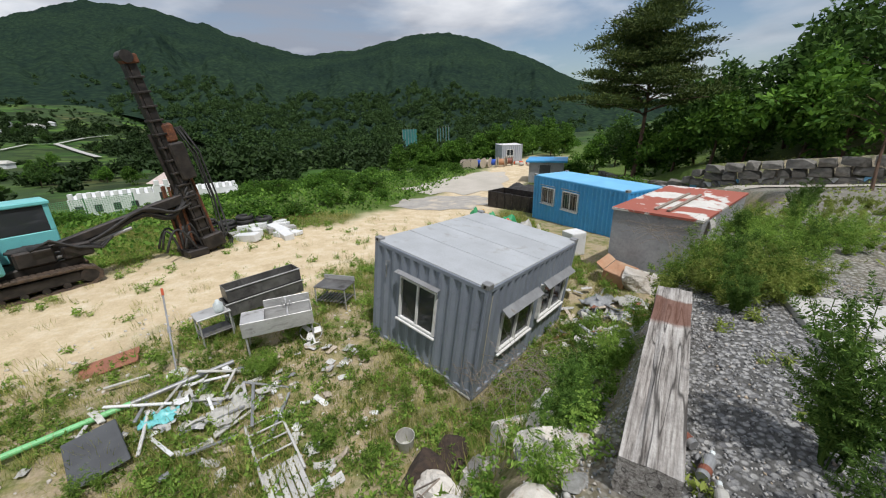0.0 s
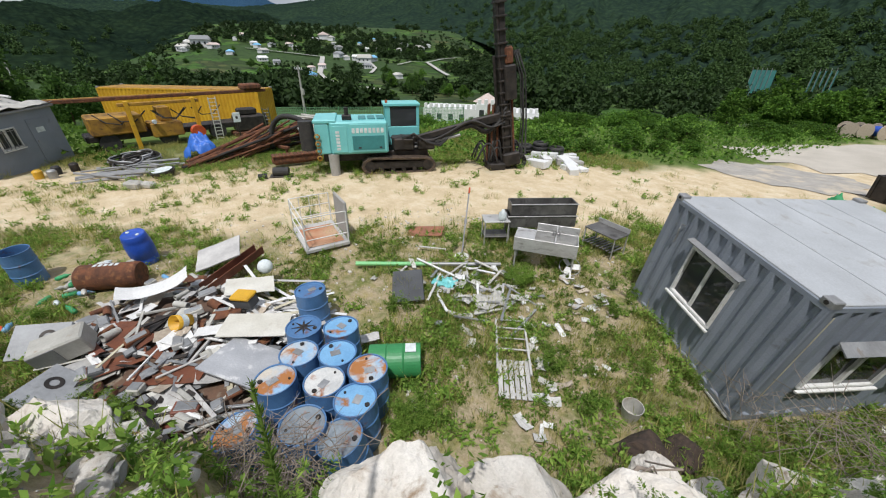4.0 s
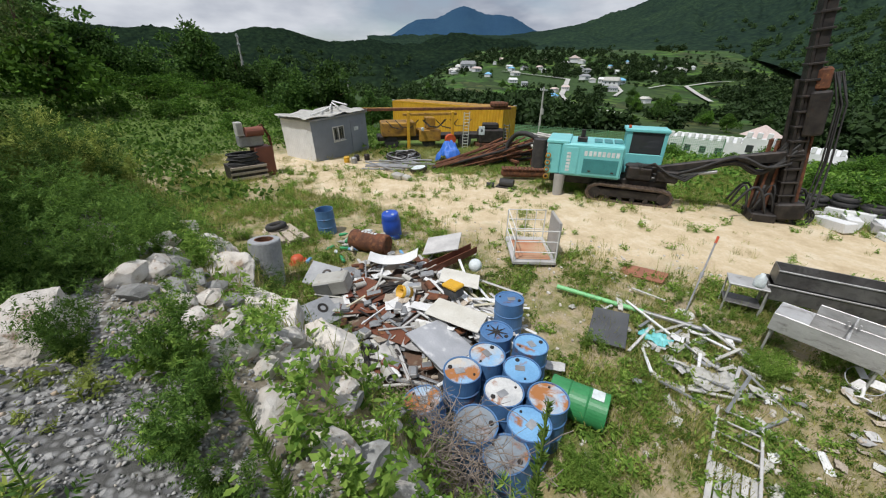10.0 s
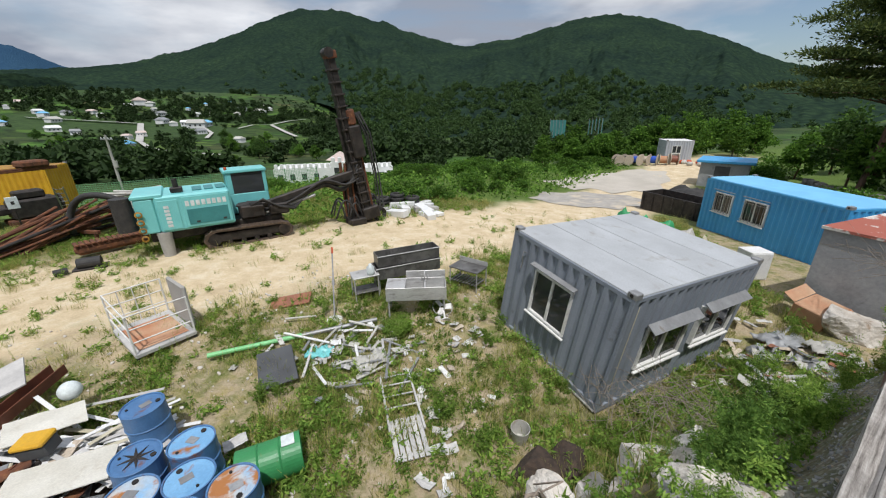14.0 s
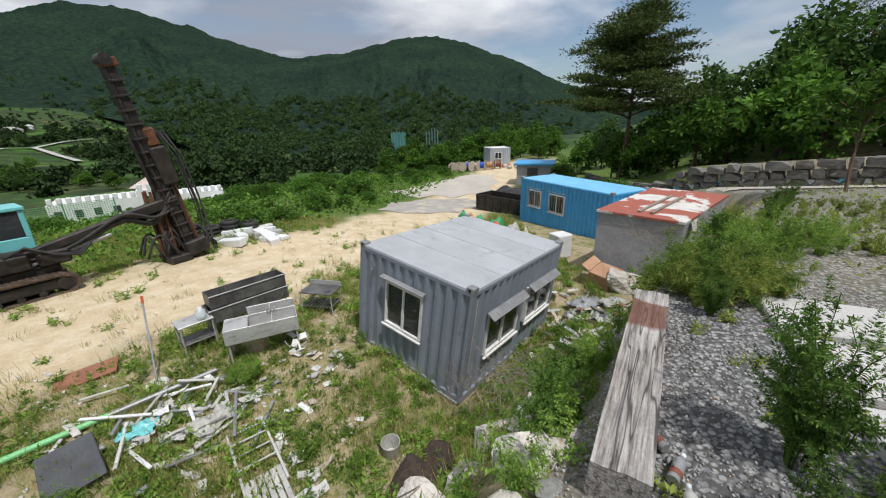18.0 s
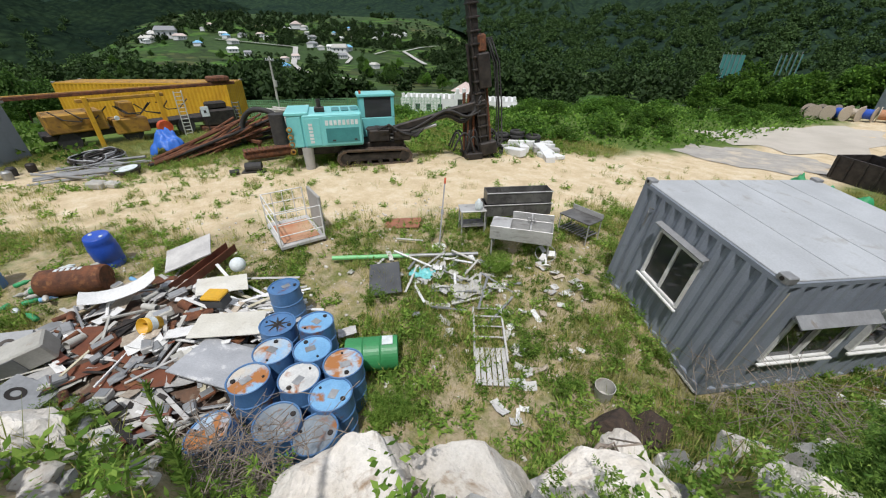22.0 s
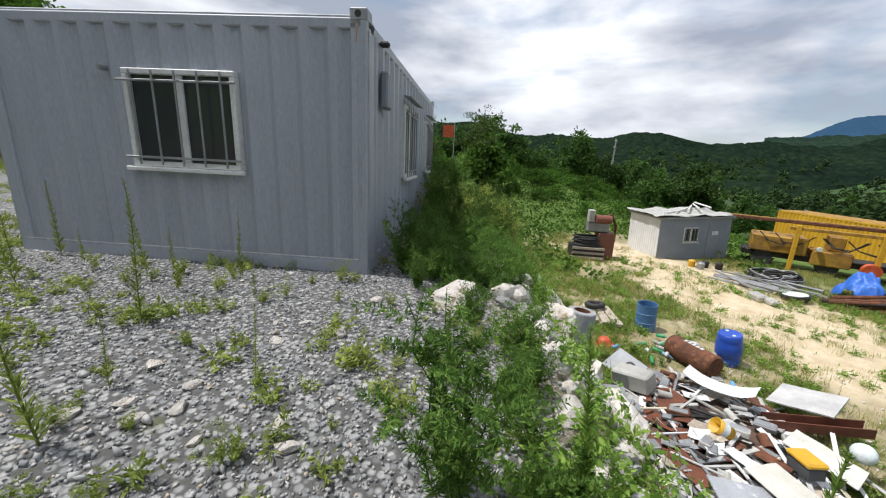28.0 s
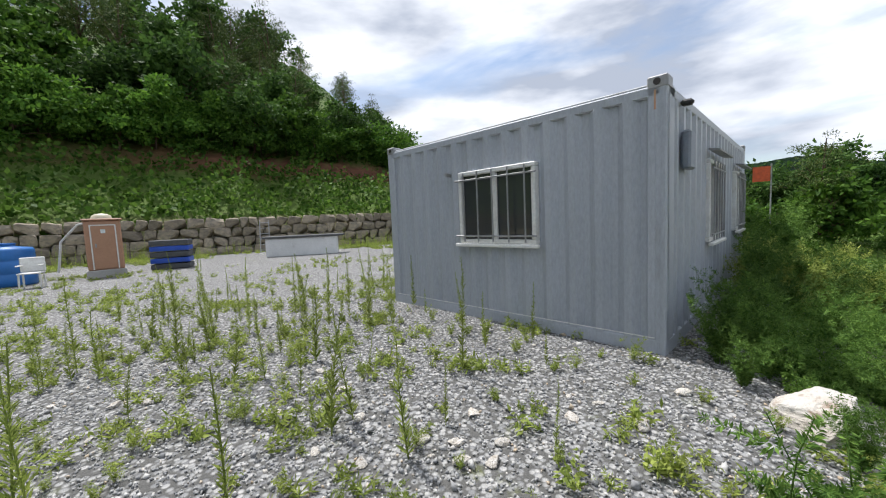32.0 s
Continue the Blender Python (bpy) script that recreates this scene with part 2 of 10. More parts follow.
M["galvanised"] = mat("scratched_galvanised_plate", (0.50, 0.51, 0.53), (0.40, 0.41, 0.43), 2.5, 0.45, 0.2, 0.15, ((0.66, 0.66, 0.66), 5, 0.57, 0.66), 40)
M["cream_panel"] = mat("cream_panel_paint", (0.70, 0.68, 0.61), (0.60, 0.575, 0.50), 2, 0.55, 0, 0.15, ((0.42, 0.36, 0.28), 3, 0.6, 0.8), 40)
M["plank_red"] = mat("orange_stained_plywood", (0.50, 0.34, 0.22), (0.42, 0.18, 0.09), 1.5, 0.8, 0, 0.3)
M["tank_blue"] = mat("sky_blue_tank_plastic", (0.025, 0.17, 0.50), (0.02, 0.14, 0.42), 2, 0.45, 0, 0.05)
M["plastic_blue"] = mat("blue_plastic", (0.025, 0.09, 0.48), (0.02, 0.075, 0.40), 2, 0.35, 0, 0.05)
M["drum_green"] = mat("green_steel_drum_paint", (0.05, 0.28, 0.10), (0.035, 0.22, 0.075), 3, 0.45, 0, 0.15, ((0.16, 0.18, 0.07), 5, 0.62, 0.8))
M["green_pipe"] = mat("light_green_pipe", (0.22, 0.58, 0.24), (0.18, 0.5, 0.2), 3, 0.5, 0, 0.1)
M["scrap_white"] = mat("dirty_white_sheet_metal", (0.52, 0.51, 0.47), (0.38, 0.37, 0.335), 2.5, 0.55, 0, 0.25, ((0.28, 0.18, 0.1), 3, 0.6, 0.82), 30, 0.16)
M["scrap_grey"] = mat("grey_sheet_metal", (0.33, 0.34, 0.35), (0.24, 0.245, 0.25), 3, 0.45, 0.3, 0.2, ((0.2, 0.12, 0.07), 4, 0.6, 0.8), 30, 0.2)
M["wood"] = mat("weathered_timber", (0.44, 0.41, 0.37), (0.28, 0.255, 0.225), 3, 0.85, 0, 0.7, ((0.16, 0.135, 0.115), 5, 0.56, 0.78), 26, 0.1, stretch=(8, 8, 0.7))
M["plank"] = mat("pale_pallet_boards", (0.50, 0.43, 0.34), (0.36, 0.30, 0.24), 3, 0.85, 0, 0.4, None, 26, 0.2, stretch=(6, 6, 1))
M["board_white"] = mat("grey_white_slat_board", (0.55, 0.54, 0.52), (0.42, 0.41, 0.40), 3, 0.8, 0, 0.3, None, 30, 0.12)
M["brown_paint"] = mat("red_brown_paint", (0.22, 0.075, 0.045), (0.17, 0.06, 0.04), 3, 0.6, 0, 0.2)
M["orange_red"] = mat("orange_red_plastic", (0.62, 0.10, 0.03), None, 4, 0.5, 0, 0.1)
M["green_bag"] = mat("green_tarp", (0.04, 0.33, 0.13), (0.03, 0.26, 0.1), 4, 0.55, 0, 0.2)
M["blue_tarp"] = mat("blue_tarpaulin", (0.04, 0.17, 0.62), (0.03, 0.13, 0.5), 5, 0.45, 0, 0.3)
M["white_plaster"] = mat("white_stucco", (0.74, 0.74, 0.73), (0.64, 0.65, 0.65), 0.6, 0.8, 0, 0.1)
M["concrete"] = mat("grey_concrete", (0.42, 0.41, 0.39), (0.33, 0.32, 0.30), 1.2, 0.9, 0, 0.4, ((0.24, 0.22, 0.2), 2.5, 0.6, 0.8), 24)
M["black_board"] = mat("dark_grey_mat", (0.085, 0.09, 0.095), (0.06, 0.062, 0.066), 3, 0.7, 0, 0.2)
M["terracotta"] = mat("terracotta_board", (0.34, 0.14, 0.08), (0.26, 0.11, 0.07), 3, 0.8, 0, 0.3)
M["cream"] = mat("cream_plastic", (0.62, 0.57, 0.42), None, 3, 0.55, 0, 0.1)
M["tan"] = mat("tan_booth_panel", (0.42, 0.23, 0.14), (0.36, 0.2, 0.12), 2, 0.5, 0, 0.05)
M["lilac"] = mat("lilac_siding", (0.42, 0.38, 0.58), None, 2, 0.6, 0, 0.05)
M["green_siding"] = mat("green_siding", (0.10, 0.28, 0.12), None, 2, 0.6, 0, 0.05)
M["shingle"] = mat("brown_roof_shingle", (0.13, 0.085, 0.075), (0.09, 0.06, 0.055), 6, 0.9, 0, 0.5)
M["boulder"] = mat("pale_granite", (0.70, 0.665, 0.615), (0.56, 0.505, 0.435), 1.6, 0.9, 0, 0.9, ((0.30, 0.22, 0.15), 2.0, 0.58, 0.68), 26, 0.16)
M["boulder_grey"] = mat("grey_granite", (0.36, 0.36, 0.345), (0.24, 0.24, 0.225), 2.6, 0.9, 0, 0.9, ((0.16, 0.13, 0.1), 3, 0.56, 0.75), 22, 0.2)
M["wall_stone"] = mat("retaining_wall_stone", (0.33, 0.275, 0.20), (0.19, 0.165, 0.13), 2.4, 0.9, 0, 0.8, ((0.09, 0.09, 0.06), 2.5, 0.56, 0.75), 18, 0.3)
M["wall_stone_dark"] = mat("dark_grey_retaining_wall_stone", (0.20, 0.19, 0.17), (0.115, 0.11, 0.10), 2.4, 0.9, 0, 0.8, ((0.05, 0.06, 0.04), 2.5, 0.54, 0.72), 18, 0.3)
M["bark"] = mat("pine_bark", (0.16, 0.095, 0.06), (0.08, 0.055, 0.04), 6, 0.95, 0, 0.9, None, 18, 0.1, stretch=(3, 3, 0.8))
M["twig"] = mat("dry_grey_twigs", (0.30, 0.25, 0.205), (0.20, 0.165, 0.135), 8, 0.9, 0, 0.3)
M["leaf_dark"] = leaf_mat("forest_leaves", (0.030, 0.070, 0.019), (0.10, 0.19, 0.042), 0.5, trans=0.35)
M["leaf_mid"] = leaf_mat("sunlit_leaves", (0.04, 0.105, 0.018), (0.14, 0.27, 0.04), 0.6, trans=0.35)
M["leaf_pine"] = leaf_mat("pine_needles", (0.045, 0.085, 0.028), (0.15, 0.195, 0.055), 0.8, trans=0.1)
M["teal_net"] = mat("green_teal_netting", (0.05, 0.22, 0.20), (0.04, 0.17, 0.16), 0.3, 0.8, 0, 0)
M["concrete_pale"] = mat("pale_concrete", (0.56, 0.55, 0.52), (0.47, 0.46, 0.44), 0.8, 0.9, 0, 0.2)
M["weed"] = leaf_mat("weed_leaves", (0.10, 0.21, 0.035), (0.34, 0.48, 0.11), 2.0, trans=0.45)
M["mugwort"] = leaf_mat("mugwort_leaves", (0.055, 0.125, 0.026), (0.19, 0.31, 0.07), 2.0, trans=0.4)
M["crushed"] = mat("grey_crushed_stone", (0.40, 0.375, 0.34), (0.30, 0.285, 0.26), 1.6, 0.95, 0, 0.5, ((0.52, 0.45, 0.35), 0.9, 0.5, 0.66), 40)
M["soil_dark"] = mat("dark_rotten_soil", (0.075, 0.05, 0.035), (0.035, 0.025, 0.02), 4, 0.95, 0, 0.9, None, 30)
M["curtain"] = mat("grey_curtain_cloth", (0.42, 0.43, 0.45), (0.34, 0.35, 0.37), 6, 0.9, 0, 0.1)
M["track_steel"] = mat("worn_track_steel", (0.17, 0.12, 0.085), (0.07, 0.055, 0.045), 6, 0.6, 0.4, 0.4)
M["far_leaf"] = leaf_mat("far_forest_leaves", (0.026, 0.054, 0.018), (0.05, 0.092, 0.027), 0.02, trans=0.15)
M["lane"] = mat("worn_lane_concrete", (0.47, 0.46, 0.43), (0.38, 0.37, 0.35), 0.2, 0.9, 0, 0.1)
M["meadow"] = leaf_mat("meadow_leaves", (0.05, 0.125, 0.02), (0.19, 0.33, 0.06), 0.3, trans=0.35)
M["weed_yellow"] = leaf_mat("yellow_green_weeds", (0.15, 0.21, 0.04), (0.40, 0.46, 0.13), 2.0, trans=0.4)
M["grass"] = leaf_mat("yard_grass", (0.15, 0.19, 0.045), (0.52, 0.48, 0.19), 0.5, trans=0.3)
M["gravel"] = None
m, nt, bsdf, vec = start("gravel_stones")
geo = nt.nodes.new("ShaderNodeNewGeometry")
c = ramp(nt, geo.outputs["Random Per Island"], [(0.0, (0.20, 0.205, 0.21)), (0.35, (0.29, 0.29, 0.29)), (0.7, (0.39, 0.385, 0.37)), (0.93, (0.50, 0.49, 0.47)), (1.0, (0.46, 0.36, 0.25))])
nt.links.new(mix_col(nt, 0.5, c, ramp(nt, noise_tex(nt, vec, 60, 3), [(0.3, (0.6,) * 3), (0.7, (1.2,) * 3)]), "MULTIPLY"), bsdf.inputs["Base Color"])
bsdf.inputs["Roughness"].default_value = 0.85
M["gravel"] = m

# ---- helpers for building ----
def link_mesh(name, me, material=None, parent=None):
    if material is not None:
        me.materials.append(material)
    ob = new(name, me)
    if parent is not None:
        ob.parent = parent
    return ob


def part(name, bm, material, parent=None, label="", smooth=False):
    """Links a bmesh as one mesh object under a thing or a part."""
    me = bpy.data.meshes.new(name)
    bm.normal_update()
    bm.to_mesh(me)
    bm.free()
    if smooth:
        me.polygons.foreach_set("use_smooth", [True] * len(me.polygons))
    ob = link_mesh(name, me, material, parent)
    if label:
        ob["label"] = label
    return ob


def thing(name, m, label, category, group="", kind=""):
    ob = new(name)
    ob.matrix_world = m
    ob.empty_display_size = 0.1
    return tagged(ob, label, category, group, kind)


def arrays(name, verts, faces, material, parent=None):
    """A mesh from numpy arrays; faces: rows of 3 or 4 indices."""
    me = bpy.data.meshes.new(name)
    k = faces.shape[1]
    me.vertices.add(len(verts))
    me.vertices.foreach_set("co", np.ascontiguousarray(verts, dtype=np.float32).ravel())
    me.loops.add(faces.size)
    me.loops.foreach_set("vertex_index", np.ascontiguousarray(faces, dtype=np.int32).ravel())
    me.polygons.add(len(faces))
    me.polygons.foreach_set("loop_start", np.arange(0, faces.size, k, dtype=np.int32))
    me.update(calc_edges=True)
    return link_mesh(name, me, material, parent)


def bx(bm, lo, hi, m=None, bevel=0.0):
    """Adds a box, with its edges bevelled, to bm."""
    c = [(a + b) / 2 for a, b in zip(lo, hi)]
    d = [abs(b - a) for a, b in zip(lo, hi)]
    mm = Matrix.Translation(c) @ Matrix.Diagonal((*d, 1))
    out = bmesh.ops.create_cube(bm, size=1, matrix=mm)
    vs = out["verts"]
    if bevel:
        es = list({e for v in vs for e in v.link_edges})
        r = bmesh.ops.bevel(bm, geom=es, offset=min(bevel, min(d) * 0.45), segments=1, affect="EDGES")
        vs = [v for v in {w for f in r["faces"] for w in f.verts} | {v for v in vs if v.is_valid}]
    if m is not None:
        bmesh.ops.transform(bm, matrix=m, verts=vs)
    return bm


def box(lo, hi, bevel=0.0, m=None):
    return bx(bmesh.new(), lo, hi, m, bevel)


def tube(bm, a, b, r, r2=None, seg=10, caps=True):
    a, b = Vector(a), Vector(b)
    d = b - a
    mm = Matrix.Translation((a + b) / 2) @ d.to_track_quat("Z", "Y").to_matrix().to_4x4()
    bmesh.ops.create_cone(bm, cap_ends=caps, segments=seg, radius1=r, radius2=r if r2 is None else r2, depth=d.length, matrix=mm)
    return bm


def lathe(bm, profile, seg=28, m=None):
    """Turns (radius, z) rows round the z axis."""
    rings = []
    for r, z in profile:
        rings.append([bm.verts.new((r * math.cos(2 * math.pi * k / seg), r * math.sin(2 * math.pi * k / seg), z)) for k in range(seg)] if r > 1e-4 else [bm.verts.new((0, 0, z))])
    for a, b in zip(rings, rings[1:]):
        for k in range(seg):
            j = (k + 1) % seg
            if len(a) > 1 and len(b) > 1:
                bm.faces.new((a[k], a[j], b[j], b[k]))
            elif len(b) == 1 and len(a) > 1:
                bm.faces.new((a[k], a[j], b[0]))
            elif len(a) == 1 and len(b) > 1:
                bm.faces.new((a[0], b[j], b[k]))
    if m is not None:
        bmesh.ops.transform(bm, matrix=m, verts=[v for r in rings for v in r])
    return bm


def poly_tube(bm, pts, r, seg=7):
    """A bent tube through pts."""
    pts = [Vector(p) for p in pts]
    rings = []
    for i, p in enumerate(pts):
        d = (pts[min(i + 1, len(pts) - 1)] - pts[max(i - 1, 0)]).normalized()
        q = d.to_track_quat("Z", "Y")
        rings.append([bm.verts.new(p + q @ Vector((r * math.cos(2 * math.pi * k / seg), r * math.sin(2 * math.pi * k / seg), 0))) for k in range(seg)])
    for a, b in zip(rings, rings[1:]):
        for k in range(seg):
            bm.faces.new((a[k], a[(k + 1) % seg], b[(k + 1) % seg], b[k]))
    bm.faces.new(rings[0][::-1])
    bm.faces.new(rings[-1])
    return bm


def smooth01(a, b, x):
    t = np.clip((x - a) / (b - a), 0, 1)
    return t * t * (3 - 2 * t)


_grid = np.random.RandomState(7).rand(64, 64)


def vnoise(x, y):
    """Value noise on arrays, 0 to 1."""
    xi, yi = np.floor(x).astype(int), np.floor(y).astype(int)
    fx, fy = x - xi, y - yi
    fx, fy = fx * fx * (3 - 2 * fx), fy * fy * (3 - 2 * fy)
    g = lambda i, j: _grid[i % 64, j % 64]
    return (g(xi, yi) * (1 - fx) + g(xi + 1, yi) * fx) * (1 - fy) + (g(xi, yi + 1) * (1 - fx) + g(xi + 1, yi + 1) * fx) * fy


def fbm(x, y, n=4):
    s, a, out = 0, 1, 0
    for k in range(n):
        out, s = out + a * vnoise(x * 2**k + 17.3 * k, y * 2**k + 5.1 * k), s + a
        a *= 0.5
    return out / s


# ---- the lie of the land: a gravel terrace over a sandy yard on a hillside ----
EDGE = [(60, 70), (26, 40), (19, 27), (15.6, 17.5), (13.2, 12.4), (9.4, 9.2), (6.6, 6.9), (4.6, 5.1), (2.85, 3.55), (1.1, 1.38), (0.50, 0.82), (0.02, 0.42), (-0.52, -0.08),
        (-1.25, -0.62), (-2.1, -1.15), (-2.75, -1.75), (-4.2, -2.6), (-7.5, -4.8), (-11, -8.2), (-18, -16), (-34, -36), (-60, -60)]
WALL_S = [(60, 2), (24, -15.5), (16.5, -19.6), (10.6, -22.4), (3, -24.4), (-2, -24.6), (-7, -25), (-22, -30), (-60, -48), (-150, -80), (-900, -330), (-5000, -1500)]
WALL_E = [(70, -10), (27, 9.5), (21.5, 14.5), (17.8, 20), (16.2, 27), (16.5, 36), (22, 60), (60, 130), (400, 700), (2500, 4500)]


def poly_dist(x, y, line):
    """Distance to a polyline and the side: positive to the right of its direction."""
    best = np.full(x.shape, 1e9)
    side = np.zeros(x.shape)
    for (ax, ay), (bx_, by) in zip(line, line[1:]):
        dx, dy = bx_ - ax, by - ay
        t = np.clip(((x - ax) * dx + (y - ay) * dy) / (dx * dx + dy * dy), 0, 1)
        d = np.hypot(x - ax - t * dx, y - ay - t * dy)
        s = -np.sign(dx * (y - ay) - dy * (x - ax))
        near = d < best
        best, side = np.where(near, d, best), np.where(near, s, side)
    return best, side


ROAD = [(-23.5, -3.2), (-21, -1.0), (-14.5, 5.2), (-8.6, 11.5), (-3.4, 16.6), (0.8, 22), (4.5, 30), (8, 39), (12, 47), (20, 60)]


def land(x, y):
    x, y = np.asarray(x, float), np.asarray(y, float)
    r = np.hypot(x, y)
    rough = (fbm(x * 0.9, y * 0.9, 4) - 0.5)
    yard = -0.05 * np.clip(y - 11, 0, 20) * smooth01(-9, 0, x) + 0.10 * rough
    # the hollow in which the tilted container has sunk
    hollow, _ = poly_dist(x, y, [(0.9, 5.9), (4.2, 9.4)])
    yard = yard - 0.44 * np.exp(-((hollow / 1.25) ** 2))
    # the fall to the valley beyond the fence
    u = -0.75 * x + 0.66 * y
    fall = np.where(u > 27, -0.17 * (u - 27), 0)
    fall = np.maximum(fall, -9 - 0.035 * np.clip(u - 80, 0, 400))
    az = np.degrees(np.arctan2(-x, y))
    far = smooth01(240, 760, r) * 60 * smooth01(20, 40, az) * smooth01(86, 66, az)
    yard = yard + fall + far
    meadow = smooth01(26, 60, -x) * smooth01(0, 16, -y) * 3.0
    yard = yard + meadow
    d, s = poly_dist(x, y, EDGE)
    sd = -d * s  # positive on the terrace
    top = 3.62 + 0.10 * smooth01(0, 4, -y) - 0.165 * np.clip(y - 6.5, 0, 24) * smooth01(3, 8, x) + 0.05 * rough
    top = top - 0.16 * np.clip(-x - 6, 0, 22) * smooth01(2, 8, -y - 2)
    top = top - 0.12 * smooth01(0.9, 0.0, sd) - 0.30 * smooth01(0.3, 1.9, 0.6 * x + 0.8 * y)
    width = 1.3 + 0.7 * smooth01(1.5, 2.8, -x) + 1.0 * smooth01(5, 9, -x) + 0.35 * smooth01(-0.6, 0.6, x) * smooth01(6.0, 3.5, y)
    k = 1 - (1 - np.clip((sd + width) / width, 0, 1)) ** (1.8 - 0.95 * smooth01(0.6, 1.9, x))
    z = yard * (1 - k) + np.maximum(top, yard) * k
    z = z + 0.35 * rough * (k * (1 - k) * 4)
    # the hill behind the southern retaining wall
    ds, ss = poly_dist(x, y, WALL_S)
    up = np.where(ss < 0, ds, 0)
    grow = 0.35 * smooth01(-75, 0, x) + 0.65 * smooth01(-28, 15, x)
    step = smooth01(-9, -3, x)
    hill = 1.55 * step * smooth01(0.0, 0.5, up) + (0.10 + 0.62 * grow) * np.clip(up - 0.4 * step, 0, 9) + (0.02 + 0.50 * grow) * np.clip(up - 9, 0, 60)
    hill = hill + 0.04 * np.clip(up - 69, 0, 400)
    z = z + hill + 0.6 * rough * smooth01(0.8, 3, up)
    de, se = poly_dist(x, y, WALL_E)
    upe = np.where((se > 0) & (x > 10) & (y > -12), de, 0)
    z = z + 1.35 * smooth01(0, 0.45, upe) * smooth01(34, 27, y) + 0.22 * np.clip(upe, 0, 60) * smooth01(3, 10, upe)
    return z


def land1(x, y):
    return float(land(np.array([float(x)]), np.array([float(y)]))[0])


inner = np.arange(-9.0, 7.5, 0.12)
west = -9.0 - np.cumsum(np.minimum(0.14 * 1.027 ** np.arange(1, 300), 90))
west = west[west > -5200]
east = 7.5 + np.cumsum(np.minimum(0.14 * 1.03 ** np.arange(1, 250), 120))
east = east[east < 5200]
GX = np.concatenate([west[::-1], inner, east])
inner = np.arange(-7.5, 8.0, 0.12)
south = -7.5 - np.cumsum(np.minimum(0.14 * 1.028 ** np.arange(1, 260), 120))
south = south[south > -5200]
north = 8.0 + np.cumsum(np.minimum(0.14 * 1.027 ** np.arange(1, 300), 90))
north = north[north < 5200]
GY = np.concatenate([south[::-1], inner, north])
XX, YY = np.meshgrid(GX, GY, indexing="ij")
ZZ = land(XX, YY)
nx, ny = XX.shape
idx = np.arange(nx * ny).reshape(nx, ny)
quads = np.stack([idx[:-1, :-1], idx[1:, :-1], idx[1:, 1:], idx[:-1, 1:]], -1).reshape(-1, 4)

# what covers the ground: gravel, grass, bare sand, red soil, concrete
d_e, s_e = poly_dist(XX, YY, EDGE)
on_terrace = smooth01(-0.5, 0.35, -d_e * s_e)
d_r, _ = poly_dist(XX, YY, ROAD)
n1, n2 = fbm(XX * 0.35, YY * 0.35, 4), fbm(XX * 1.7 + 9, YY * 1.7, 4)
sand = smooth01(4.6, 2.3, d_r + 2.6 * (n1 - 0.5) + 1.6 * (n2 - 0.5) + 5.0 * (n2 - 0.42) * smooth01(-9, -15, XX)) * smooth01(70, 55, np.hypot(XX, YY))
d_s, s_s = poly_dist(XX, YY, WALL_S)
soil = smooth01(5.0, 6.2, d_s + 2 * (n1 - 0.5)) * smooth01(9.5, 8.0, d_s + 2 * (n2 - 0.5)) * (s_s < 0) * smooth01(26, 6, XX) * smooth01(-30, -12, XX)
col = np.zeros((nx, ny, 4), np.float32)
south_flat = ((YY > -24) & (XX > -7)) * 1.0
col[..., 0] = on_terrace * smooth01(30, 26, np.hypot(XX, YY + 2)) * (1 - smooth01(0.1, 0.5, np.where(s_s < 0, d_s, 0))) * smooth01(-9, -5, XX) * (1 - 0.25 * smooth01(0, 1.4, 0.6 * (XX - 3.3) + 0.8 * (YY - 3.0)))
col[..., 1] = sand * (1 - on_terrace)
col[..., 2] = soil
col[..., 3] = np.clip(smooth01(-18, -30, XX) * smooth01(-3, -9, YY) + smooth01(17, 24, -0.75 * XX + 0.66 * YY) + smooth01(18, 24, YY) * (d_r > 3) + smooth01(0.5, 1.5, np.where(s_s < 0, d_s, 0)), 0, 1)


